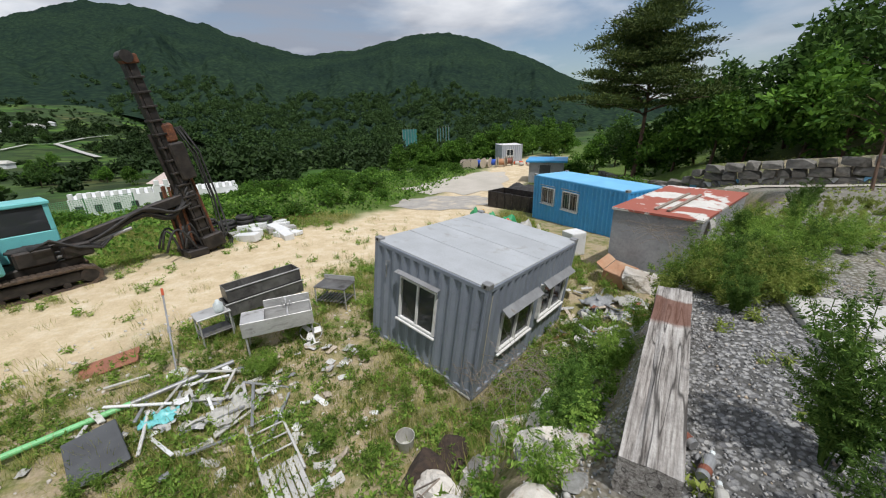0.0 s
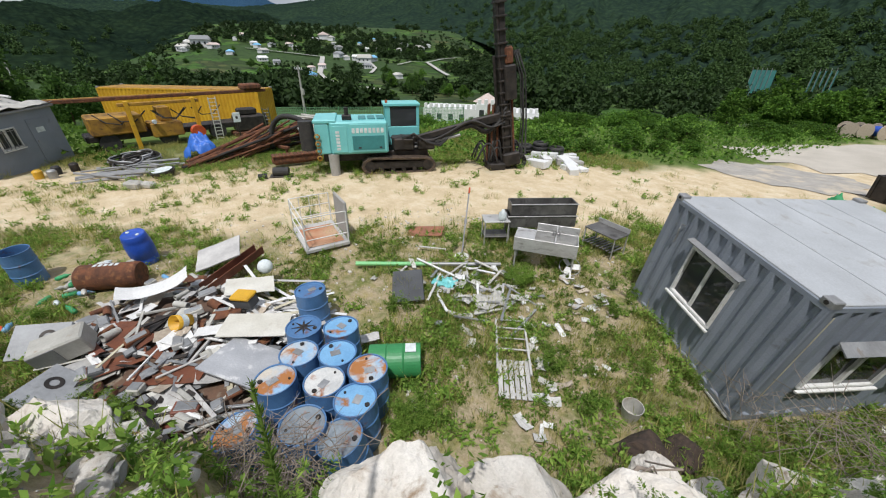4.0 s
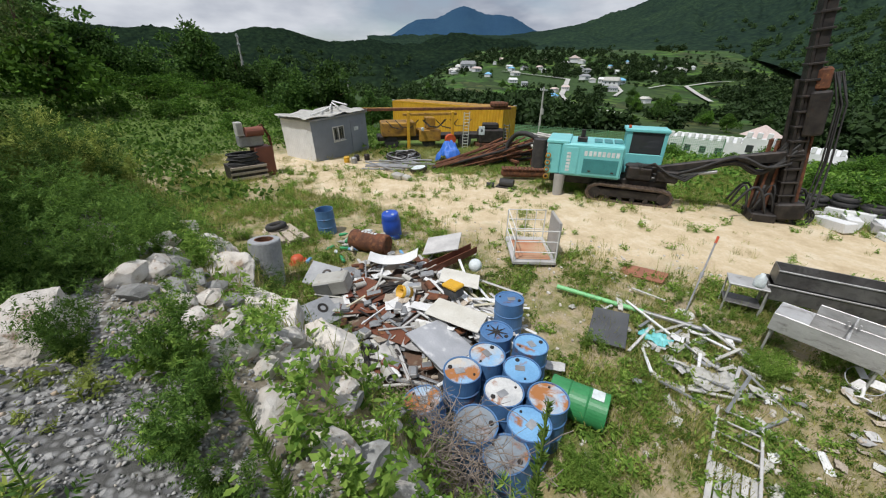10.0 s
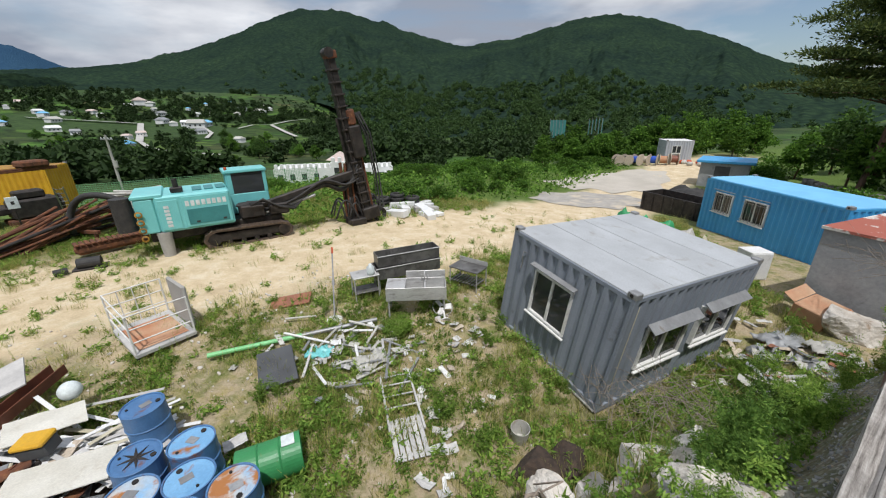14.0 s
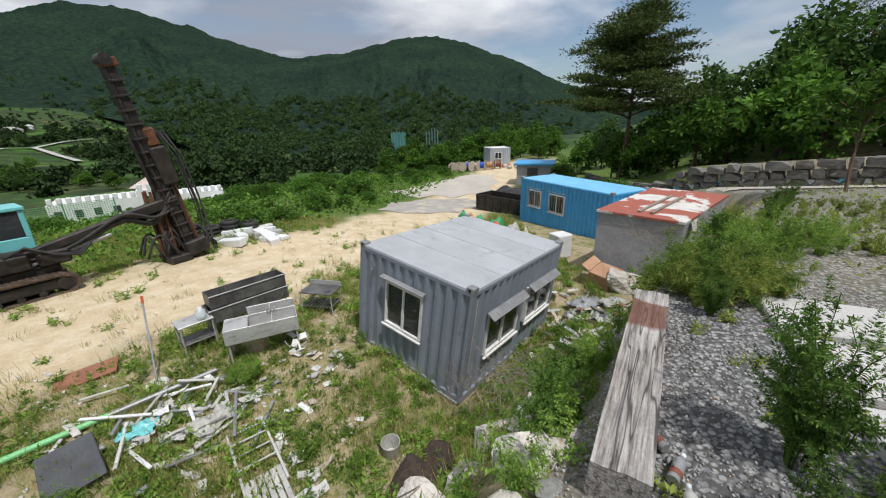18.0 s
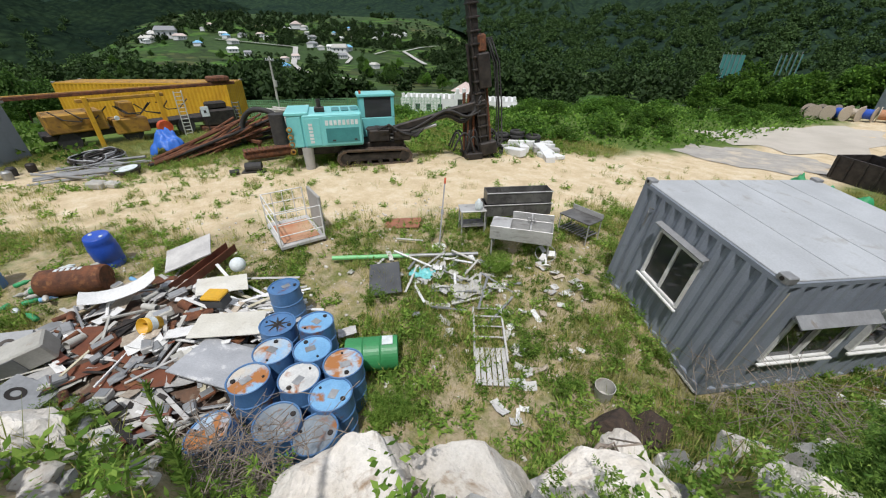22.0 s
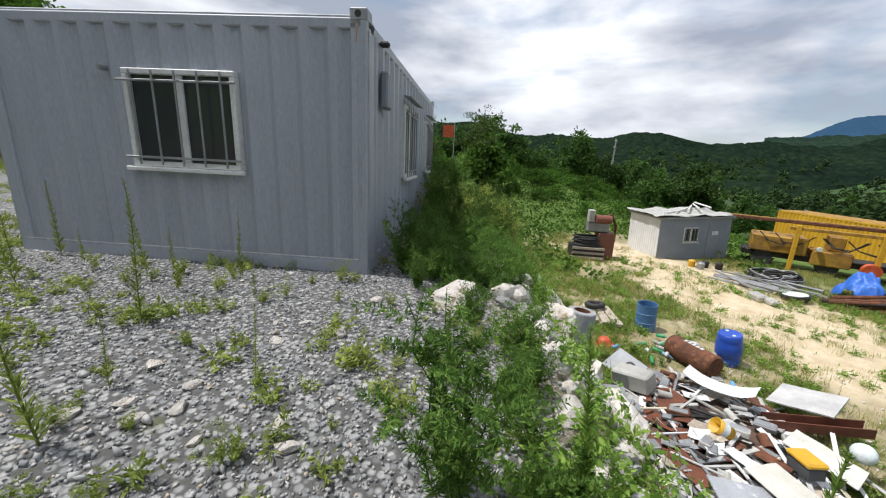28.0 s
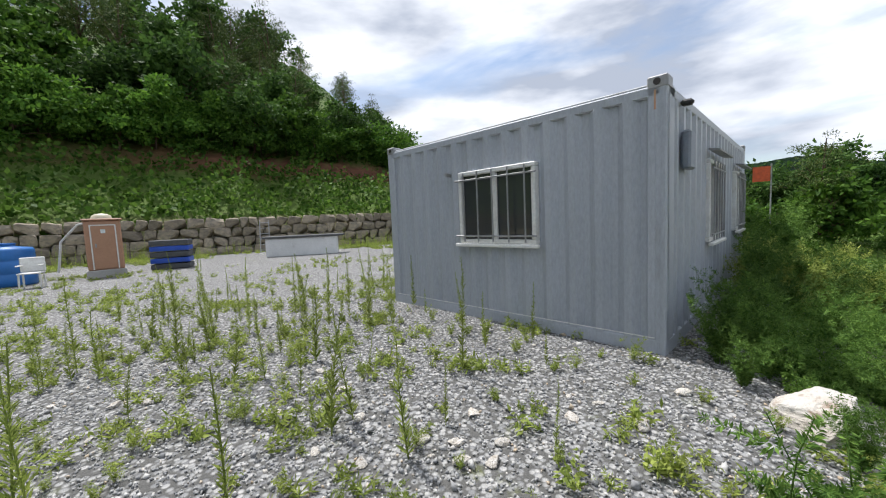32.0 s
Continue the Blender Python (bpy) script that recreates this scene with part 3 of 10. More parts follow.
def ground_material():
    m, nt, bsdf, vec = start("ground_cover")
    at = nt.nodes.new("ShaderNodeAttribute")
    at.attribute_name = "cover"
    sep = nt.nodes.new("ShaderNodeSeparateColor")
    nt.links.new(at.outputs["Color"], sep.inputs[0])
    grav, sandy, soily = sep.outputs[0], sep.outputs[1], sep.outputs[2]
    n_big, n_mid, n_fine = noise_tex(nt, vec, 0.35, 5), noise_tex(nt, vec, 1.3, 9, 0.74), noise_tex(nt, vec, 16, 8, 0.85)
    # grass and dirt of the yard
    dirt = ramp(nt, n_fine, [(0.25, (0.20, 0.16, 0.10)), (0.5, (0.37, 0.30, 0.20)), (0.8, (0.55, 0.485, 0.365))])
    straw = ramp(nt, n_fine, [(0.3, (0.22, 0.175, 0.065)), (0.7, (0.44, 0.375, 0.18))])
    dirt = mix_col(nt, ramp(nt, noise_tex(nt, vec, 3.1, 7, 0.75), [(0.47, (0, 0, 0)), (0.6, (0.8, 0.8, 0.8))]), dirt, straw)
    green = ramp(nt, n_fine, [(0.25, (0.07, 0.09, 0.022)), (0.7, (0.19, 0.21, 0.06))])
    base = mix_col(nt, ramp(nt, n_mid, [(0.46, (0, 0, 0)), (0.62, (1, 1, 1))]), dirt, green)
    # fields and woods of the valley
    vor = nt.nodes.new("ShaderNodeTexVoronoi")
    vor.inputs["Scale"].default_value, vor.inputs["Randomness"].default_value = 0.03, 0.9
    mp = nt.nodes.new("ShaderNodeMapping")
    mp.inputs["Scale"].default_value, mp.inputs["Rotation"].default_value = (1, 1.9, 1), (0, 0, 0.7)
    nt.links.new(vec, mp.inputs["Vector"])
    nt.links.new(mp.outputs[0], vor.inputs["Vector"])
    field = ramp(nt, vor.outputs["Color"], [(0.0, (0.026, 0.062, 0.017)), (0.3, (0.058, 0.13, 0.026)), (0.5, (0.085, 0.135, 0.034)), (0.7, (0.028, 0.054, 0.018)), (1.0, (0.13, 0.13, 0.06))])
    vor2 = nt.nodes.new("ShaderNodeTexVoronoi")
    vor2.inputs["Scale"].default_value = 0.085
    nt.links.new(mp.outputs[0], vor2.inputs["Vector"])
    field = mix_col(nt, 0.8, field, ramp(nt, vor2.outputs["Color"], [(0.2, (0.45, 0.5, 0.45)), (0.5, (0.9, 0.95, 0.8)), (0.8, (1.3, 1.2, 1.0))]), "MULTIPLY")
    field = mix_col(nt, ramp(nt, vor2.outputs["Distance"], [(0.55, (0, 0, 0)), (0.7, (0.8, 0.8, 0.8))]), field, (0.018, 0.035, 0.012))
    field = mix_col(nt, 0.6, field, ramp(nt, noise_tex(nt, vec, 0.05, 5), [(0.3, (0.55, 0.6, 0.5)), (0.7, (1.1, 1.1, 1.0))]), "MULTIPLY")
    woods = ramp(nt, noise_tex(nt, vec, 0.25, 5, 0.7), [(0.3, (0.018, 0.038, 0.013)), (0.7, (0.05, 0.09, 0.025))])
    field = mix_col(nt, ramp(nt, noise_tex(nt, vec, 0.0075, 4), [(0.52, (0, 0, 0)), (0.56, (1, 1, 1))]), field, woods)
    ln = nt.nodes.new("ShaderNodeVectorMath")
    ln.operation = "LENGTH"
    nt.links.new(vec, ln.inputs[0])
    faraway = nt.nodes.new("ShaderNodeMapRange")
    faraway.inputs["From Min"].default_value, faraway.inputs["From Max"].default_value = 60, 110
    nt.links.new(ln.outputs["Value"], faraway.inputs["Value"])
    lush = ramp(nt, n_fine, [(0.25, (0.045, 0.085, 0.018)), (0.75, (0.15, 0.215, 0.05))])
    base = mix_col(nt, at.outputs["Alpha"], base, lush)
    base = mix_col(nt, faraway.outputs[0], base, field)
    # sand of the yard road
    sandc = ramp(nt, n_mid, [(0.25, (0.44, 0.335, 0.205)), (0.5, (0.62, 0.505, 0.335)), (0.75, (0.76, 0.68, 0.53))])
    sandc = mix_col(nt, 0.7, sandc, ramp(nt, n_fine, [(0.25, (0.62,) * 3), (0.7, (1.12,) * 3)]), "MULTIPLY")
    base = mix_col(nt, sandy, base, sandc)
    # gravel
    v2 = nt.nodes.new("ShaderNodeTexVoronoi")
    v2.inputs["Scale"].default_value = 24
    nt.links.new(vec, v2.inputs["Vector"])
    gc = ramp(nt, v2.outputs["Color"], [(0.1, (0.18, 0.18, 0.185)), (0.5, (0.32, 0.32, 0.315)), (0.9, (0.47, 0.46, 0.445))])
    gc = mix_col(nt, ramp(nt, v2.outputs["Distance"], [(0.35, (0, 0, 0)), (0.6, (1, 1, 1))]), gc, (0.12, 0.118, 0.112))
    gc = mix_col(nt, ramp(nt, n_mid, [(0.60, (0, 0, 0)), (0.72, (0.75, 0.75, 0.75))]), gc, green)
    base = mix_col(nt, grav, base, gc)
    red = ramp(nt, n_mid, [(0.3, (0.085, 0.038, 0.024)), (0.7, (0.19, 0.088, 0.05))])
    base = mix_col(nt, soily, base, red)
    nt.links.new(base, bsdf.inputs["Base Color"])
    bsdf.inputs["Roughness"].default_value = 0.95
    bsdf.inputs["Specular IOR Level"].default_value = 0.2
    h = math_node(nt, "ADD", n_fine, math_node(nt, "MULTIPLY", v2.outputs["Distance"], grav))
    bump(nt, bsdf, h, 0.6, 0.04)
    return m


ground = arrays("ground", np.stack([XX, YY, ZZ], -1).reshape(-1, 3), quads, ground_material())
ground.data.polygons.foreach_set("use_smooth", [True] * len(ground.data.polygons))
attr = ground.data.color_attributes.new("cover", "FLOAT_COLOR", "POINT")
attr.data.foreach_set("color", col.ravel())
tagged(ground, "sandy yard, grey gravel terrace and grassy valley floor", "ground", kind="structure")


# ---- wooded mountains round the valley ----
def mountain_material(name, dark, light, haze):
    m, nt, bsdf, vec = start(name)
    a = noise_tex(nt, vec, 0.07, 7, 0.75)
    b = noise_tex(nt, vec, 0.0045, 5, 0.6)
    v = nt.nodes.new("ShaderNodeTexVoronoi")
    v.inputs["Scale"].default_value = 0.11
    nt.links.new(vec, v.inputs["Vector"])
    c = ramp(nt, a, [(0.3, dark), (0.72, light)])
    # Gaps between crown cells darkened: canopy shade put into the colour.
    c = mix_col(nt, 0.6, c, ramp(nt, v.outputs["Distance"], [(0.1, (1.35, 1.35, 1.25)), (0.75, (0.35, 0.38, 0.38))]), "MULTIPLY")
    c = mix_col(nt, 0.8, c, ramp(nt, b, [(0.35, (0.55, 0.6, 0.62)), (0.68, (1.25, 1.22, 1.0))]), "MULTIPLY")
    # Aerial haze painted in: a blue tint mixed into the base colour.
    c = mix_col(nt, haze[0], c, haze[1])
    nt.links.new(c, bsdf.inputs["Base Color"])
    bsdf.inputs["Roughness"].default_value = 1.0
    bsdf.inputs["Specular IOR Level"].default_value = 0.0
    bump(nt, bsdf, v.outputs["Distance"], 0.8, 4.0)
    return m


def mountain(name, az0, az1, step, d1, skyline, material, label, foot, rows=150, spur=0.16):
    az = np.radians(np.arange(az0, az1 + step, step))
    t = np.linspace(0, 1.25, rows)
    A, T = np.meshgrid(az, t, indexing="ij")
    sp = fbm(A * 14 + 3, T * 2.2 + 8, 4) - 0.5
    near, base = foot(np.degrees(A))
    D = near + (d1 - near) * T * (1 + spur * 1.2 * sp)
    ridge = 5.1 + d1 * np.tan(np.radians(skyline(np.degrees(A))))
    rise = np.where(T < 1, T**1.12, 1 - 1.6 * (T - 1))
    z = base + (ridge - base) * rise + (ridge - base) * spur * sp * np.sin(np.clip(T, 0, 1) * math.pi) * 2.0
    z = z + (fbm(A * D / 26, D / 26, 3) - 0.5) * 15 * np.clip(T * 4, 0, 1)
    V = np.stack([-np.sin(A) * D, np.cos(A) * D, z], -1).reshape(-1, 3)
    i = np.arange(A.size).reshape(A.shape)
    F = np.stack([i[:-1, :-1], i[:-1, 1:], i[1:, 1:], i[1:, :-1]], -1).reshape(-1, 4)
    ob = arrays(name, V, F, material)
    ob.data.polygons.foreach_set("use_smooth", [True] * len(F))
    tagged(ob, label, "mountain", kind="structure")
    return V.reshape(A.shape + (3,))


def sky_main(a):
    return 4.0 + 8.1 * np.exp(-(((a - 34) / 16.5) ** 2)) + 7.0 * np.exp(-(((a + 2) / 15.5) ** 2)) - 2.6 * smooth01(-14, -32, a)


def sky_mid(a):
    return -3.0 * smooth01(66, 54, a) + 3.6 + 0.5 * np.sin(a * 0.21) + 0.35 * np.sin(a * 0.53 + 1) + 1.2 * smooth01(104, 118, a)


def sky_far(a):
    return 3.0 + 4.2 * np.exp(-(((a - 70) / 9.5) ** 2)) + 0.5 * np.exp(-(((a - 77) / 3) ** 2)) + 0.4 * np.sin(a * 0.9) * np.exp(-(((a - 71) / 10) ** 2))


def foot_main(a):
    k = smooth01(22, 42, a)
    low = smooth01(60, 82, a)
    return 245 + (640 - 245) * k - 260 * low, -24 + (27 + 24) * k - 68 * low


def foot_mid(a):
    return 320 + 0 * a, -32 + 0 * a


def foot_far(a):
    return 3000 + 0 * a, -60 + 0 * a


# Forest tones lowered to stand in for cloud shadow; bluer with distance for haze.
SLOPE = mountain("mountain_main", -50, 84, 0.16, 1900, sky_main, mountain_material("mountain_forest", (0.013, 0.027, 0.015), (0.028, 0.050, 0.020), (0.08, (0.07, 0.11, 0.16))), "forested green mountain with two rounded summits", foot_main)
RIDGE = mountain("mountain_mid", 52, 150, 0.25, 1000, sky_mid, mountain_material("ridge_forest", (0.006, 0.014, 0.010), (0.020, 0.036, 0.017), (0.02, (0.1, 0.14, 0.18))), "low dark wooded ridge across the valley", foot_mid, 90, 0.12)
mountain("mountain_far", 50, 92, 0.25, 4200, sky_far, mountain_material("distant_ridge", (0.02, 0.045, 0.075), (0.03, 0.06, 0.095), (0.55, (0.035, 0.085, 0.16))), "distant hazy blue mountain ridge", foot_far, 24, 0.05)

# ---- site containers ----
def frame_of(origin, ex, up=(0, 0, 1)):
    """Pose with its x axis along ex and its z axis near up."""
    x = Vector(ex).normalized()
    z = Vector(up)
    y = z.cross(x).normalized()
    z = x.cross(y)
    m = Matrix((x, y, z)).transposed().to_4x4()
    m.translation = Vector(origin)
    return m


def corrugated(bm, m, length, height, holes, pitch=0.28, depth=0.05, z0=0.0):
    """A corrugated sheet in the x-z plane of m, outward along -y, with holes (u0, u1, z0, z1)."""
    us = {0.0, length}
    k = 0.0
    while k < length:
        us |= {min(k + f * pitch, length) for f in (0.0, 0.26, 0.5, 0.76)}
        k += pitch
    zs = {z0, height}
    for a, b, c, d in holes:
        us |= {a, b}
        zs |= {c, d}
    us, zs = sorted(us), sorted(zs)
    def off(u):
        f = (u / pitch) % 1.0
        return -depth if f < 0.26 else (-depth * (1 - (f - 0.26) / 0.24) if f < 0.5 else (0 if f < 0.76 else -depth * (f - 0.76) / 0.24))
    grid = {(i, j): bm.verts.new(m @ Vector((u, off(u), z))) for i, u in enumerate(us) for j, z in enumerate(zs)}
    for i in range(len(us) - 1):
        for j in range(len(zs) - 1):
            cu, cz = (us[i] + us[i + 1]) / 2, (zs[j] + zs[j + 1]) / 2
            if us[i + 1] - us[i] < 1e-5 or any(a < cu < b and c < cz < d for a, b, c, d in holes):
                continue
            bm.faces.new((grid[i, j], grid[i + 1, j], grid[i + 1, j + 1], grid[i, j + 1]))
    return bm


def flat_wall(bm, m, length, height, holes, y=0.05, z0=0.0):
    us, zs = sorted({0.0, length} | {v for h in holes for v in h[:2]}), sorted({z0, height} | {v for h in holes for v in h[2:]})
    grid = {(i, j): bm.verts.new(m @ Vector((u, y, z))) for i, u in enumerate(us) for j, z in enumerate(zs)}
    for i in range(len(us) - 1):
        for j in range(len(zs) - 1):
            cu, cz = (us[i] + us[i + 1]) / 2, (zs[j] + zs[j + 1]) / 2
            if not any(a < cu < b and c < cz < d for a, b, c, d in holes):
                bm.faces.new((grid[i, j], grid[i, j + 1], grid[i + 1, j + 1], grid[i + 1, j]))
    return bm


def window_in(parent, m, u0, u1, z0, z1, bars=0, awning=None, frame_mat=None):
    """A two-light sliding window set into the hole of a wall whose outside faces -y of m."""
    t = 0.055
    bm = bmesh.new()
    for lo, hi in (((u0, -0.05, z0), (u1, 0.05, z0 + t)), ((u0, -0.05, z1 - t), (u1, 0.05, z1)), ((u0, -0.05, z0 + t), (u0 + t, 0.05, z1 - t)), ((u1 - t, -0.05, z0 + t), (u1, 0.05, z1 - t))):
        bx(bm, lo, hi, m, 0.008)
    w = part("window", bm, frame_mat or M["white_frame"], parent, "white sliding window in a painted steel frame")
    c = (u0 + u1) / 2
    part("mullion", box((c - 0.035, -0.035, z0 + t), (c + 0.035, 0.035, z1 - t), 0.006, m), frame_mat or M["white_frame"], w)
    for a, b, y in ((u0 + t, c - 0.035, 0.012), (c + 0.035, u1 - t, -0.008)):
        part("pane", box((a, y, z0 + t), (b, y + 0.006, z1 - t), 0, m), M["glass"], w, "dusty dark window glass")
    part("sill", box((u0 - 0.05, -0.10, z0 - 0.045), (u1 + 0.05, -0.045, z0 - 0.002), 0.008, m), frame_mat or M["white_frame"], w)
    for k in range(bars):
        x = u0 + (u1 - u0) * (k + 0.5) / bars
        part("bar", tube(bmesh.new(), m @ Vector((x, -0.085, z0 + 0.02)), m @ Vector((x, -0.085, z1 - 0.02)), 0.011, seg=6), M["steel_dull"], w)
    if bars:
        for z in (z0 + 0.1, z1 - 0.12):
            part("rail", tube(bmesh.new(), m @ Vector((u0 - 0.03, -0.085, z)), m @ Vector((u1 + 0.03, -0.085, z)), 0.012, seg=6), M["steel_dull"], w)
    if awning:
        drop, reach = awning
        bm = bmesh.new()
        a = [m @ Vector(p) for p in ((u0 - 0.08, -0.04, z1 + 0.12), (u1 + 0.08, -0.04, z1 + 0.12), (u1 + 0.08, -reach, z1 + 0.12 - drop), (u0 - 0.08, -reach, z1 + 0.12 - drop))]
        n = (a[1] - a[0]).cross(a[3] - a[0]).normalized() * 0.02
        vs = [bm.verts.new(p) for p in a] + [bm.verts.new(p + n) for p in a]
        for q in ((0, 1, 2, 3), (7, 6, 5, 4), (0, 4, 5, 1), (1, 5, 6, 2), (2, 6, 7, 3), (3, 7, 4, 0)):
            bm.faces.new([vs[i] for i in q])
        part("awning", bm, M["steel_dull"], w, "small sheet metal rain hood")
    return w


def container(m, W, L, H, paint, roof_paint, label, windows, name="site_container", bars=0, post_r=0.075, group="", pitch=0.28, seams=True):
    """W along x, L along y, origin at the corner; windows: side -> [(u0, u1, z0, z1, awning)]; sides: front -y, right +x, back, left."""
    ob = thing(name, m, label, "container", group)
    sides = {"front": (Matrix.Identity(4), W), "right": (pose(W, 0, 0, 0, 0, 90), L), "back": (pose(W, L, 0, 0, 0, 180), W), "left": (pose(0, L, 0, 0, 0, -90), L)}
    for s, (sm, ln) in sides.items():
        holes = [(a, b, c, d) for a, b, c, d, *_ in windows.get(s, ())]
        bm = bmesh.new()
        sh = sm @ pose(0.05, 0.045, 0)
        hs = [(a - 0.05, b - 0.05, c, d) for a, b, c, d in holes]
        corrugated(bm, sh, ln - 0.1, H - 0.1, hs, pitch, z0=0.14)
        flat_wall(bm, sh, ln - 0.1, H - 0.1, hs, z0=0.1)
        part("wall", bm, paint, ob)
        for a, b, c, d, aw in windows.get(s, ()):
            window_in(ob, sm, a, b, c, d, bars, aw)
        part("top_rail", box((0.05, 0.0, H - 0.12), (ln - 0.05, 0.06, H - 0.02), 0.012, sm), paint, ob)
        part("bottom_rail", box((0.05, -0.004, 0.0), (ln - 0.05, 0.06, 0.16), 0.012, sm), paint, ob)
    for x in (0, W):
        for y in (0, L):
            p = part("corner_post", box((x - post_r if x else 0, y - post_r * 1.6 if y else 0, 0.0), (x if x else post_r, y if y else post_r * 1.6, H), 0.012), paint, ob)
            c = bmesh.new()
            dx, dy = (-1 if x else 1), (-1 if y else 1)
            bx(c, (x - 0.006 * dx, y - 0.006 * dy, H - 0.05), (x + dx * 0.17, y + dy * 0.17, H + 0.065), None, 0.012)
            cst = part("corner_casting", c, M["steel_dull"], p)
            hole = tube(bmesh.new(), (x + dx * 0.085, y - 0.012 * dy, H + 0.01), (x + dx * 0.085, y + 0.004 * dy, H + 0.01), 0.032, seg=12)
            part("hole", hole, M["dark_steel"], p)
    part("floor", box((0.06, 0.06, 0.05), (W - 0.06, L - 0.06, 0.12)), M["plank"], ob)
    part("roof", box((0.02, 0.02, H - 0.06), (W - 0.02, L - 0.02, H + 0.008), 0.01), roof_paint, ob)
    if seams:
        for k in range(1, 4):
            y = L * k / 4 + 0.03
            part("roof_seam", box((0.06, y - 0.02, H + 0.004), (W - 0.06, y + 0.02, H + 0.02), 0.006), roof_paint, ob)
    return ob


gx_, gy_, gz_ = Vector((0.7214, -0.6836, -0.1103)), Vector((0.6827, 0.7288, -0.0517)), Vector((0.1157, -0.038, 0.9926))
gm = Matrix((gx_, gz_.cross(gx_).normalized(), gz_)).transposed().to_4x4()
gm.translation = Vector((-1.27, 8.26, -0.03))
gc = container(gm, 3.17, 4.24, 2.6, M["grey_paint"], M["roof_grey"], "tilted grey corrugated steel office container in the yard", {
    "front": [(0.93, 2.02, 0.97, 2.04, (0.03, 0.16))],
    "right": [(0.66, 2.06, 0.88, 1.84, (0.11, 0.22)), (2.48, 3.88, 0.92, 1.86, (0.11, 0.22))]})
part("base_strip", box((0.04, -0.014, 0.005), (3.13, -0.0045, 0.045), 0.0), M["white_frame"], gc, "pale chipped edge along the base")
part("hook", poly_tube(bmesh.new(), [(0.5, 0.02, 2.2), (0.5, -0.08, 2.24), (0.52, -0.1, 2.16), (0.5, -0.05, 1.95), (0.47, -0.04, 1.82)], 0.014), M["steel_dull"], gc)
part("sealant_strip", box((3.172, 0.17, 0.5), (3.178, 0.19, 2.4)), M["cream"], gc)

um = frame_of((-0.342, -6.882, 3.69), (-0.49, 0.872, 0))
uc = container(um, 4.2, 6.0, 2.6, M["pale_paint"], M["roof_grey"], "pale grey corrugated steel office container on the gravel terrace", {
    "front": [(1.64, 2.85, 1.08, 2.06, None)],
    "right": [(1.85, 2.85, 0.98, 2.05, (0.02, 0.16)), (4.35, 5.35, 1.0, 2.05, (0.02, 0.16))]}, bars=5, post_r=0.17, pitch=0.29)
for a, b in ((1.70, 2.20), (2.29, 2.79)):
    bm = bmesh.new()
    for k in range(9):
        x0 = a + (b - a) * k / 9
        bx(bm, (x0, 0.10 + 0.015 * (k % 2), 1.13), (x0 + (b - a) / 9, 0.125 + 0.015 * (k % 2), 2.02))
    part("curtain", bm, M["curtain"], uc, "pale grey curtain behind the glass")
part("floodlight", box((4.21, 0.42, 2.44), (4.32, 0.50, 2.50), 0.02), M["black_rubber"], uc, "small black floodlight on an arm")
part("air_vent", box((4.205, 0.50, 1.83), (4.29, 0.74, 2.22), 0.02), M["grey_paint"], uc, "dark louvred vent box")
part("paint_patch", box((4.2015, 0.055, 1.25), (4.2035, 0.125, 1.86), 0.0), M["white_mark"], uc, "white paint scrape on the post")
part("paint_patch", box((4.2015, 0.05, 0.45), (4.2035, 0.13, 0.86), 0.0), M["white_mark"], uc, "white paint scrape on the post")
part("rust_run", box((4.09, -0.0025, 2.36), (4.108, -0.0005, 2.54), 0.0), M["plank_red"], uc, "rust run below the corner casting")
part("bolt", tube(bmesh.new(), (1.42, -0.06, 2.06), (1.42, 0.02, 2.06), 0.03, seg=8), M["steel_dull"], uc)
part("weld_line", box((0.1, -0.0065, 0.172), (4.1, -0.001, 0.182), 0.0), M["white_frame"], uc, "pale chipped seam along the bottom rail")
for x, y in ((0.3, 0.2), (3.8, 0.2), (0.3, 5.7), (3.8, 5.7), (2.1, 0.25)):
    part("footing_block", box((x - 0.2, y - 0.12, -0.14), (x + 0.2, y + 0.12, 0.005), 0.015), M["concrete"], uc)

# blue container
bm_ = frame_of((6.4, 20.8, -0.62), (2.4, -5.7, 0))
container(bm_, 6.2, 2.4, 2.6, M["blue_paint"], M["blue_roof"], "bright blue corrugated office container behind the junk", {
    "front": [(0.75, 1.75, 1.15, 2.05, (0.0, 0.1)), (2.35, 3.45, 1.1, 2.05, (0.0, 0.1))]}, bars=6, pitch=0.25, seams=False)
# the small far grey hut
wm_ = frame_of((10.9, 52.2, land1(11.5, 53) - 0.1), (1, 0.12, 0))
container(wm_, 3.0, 3.0, 2.5, M["pale_paint"], M["white_plaster"], "small pale grey corrugated hut at the end of the track", {"front": [(0.7, 1.7, 1.0, 1.9, None)], "right": [(0.9, 1.8, 0.4, 2.0, None)]}, bars=0)

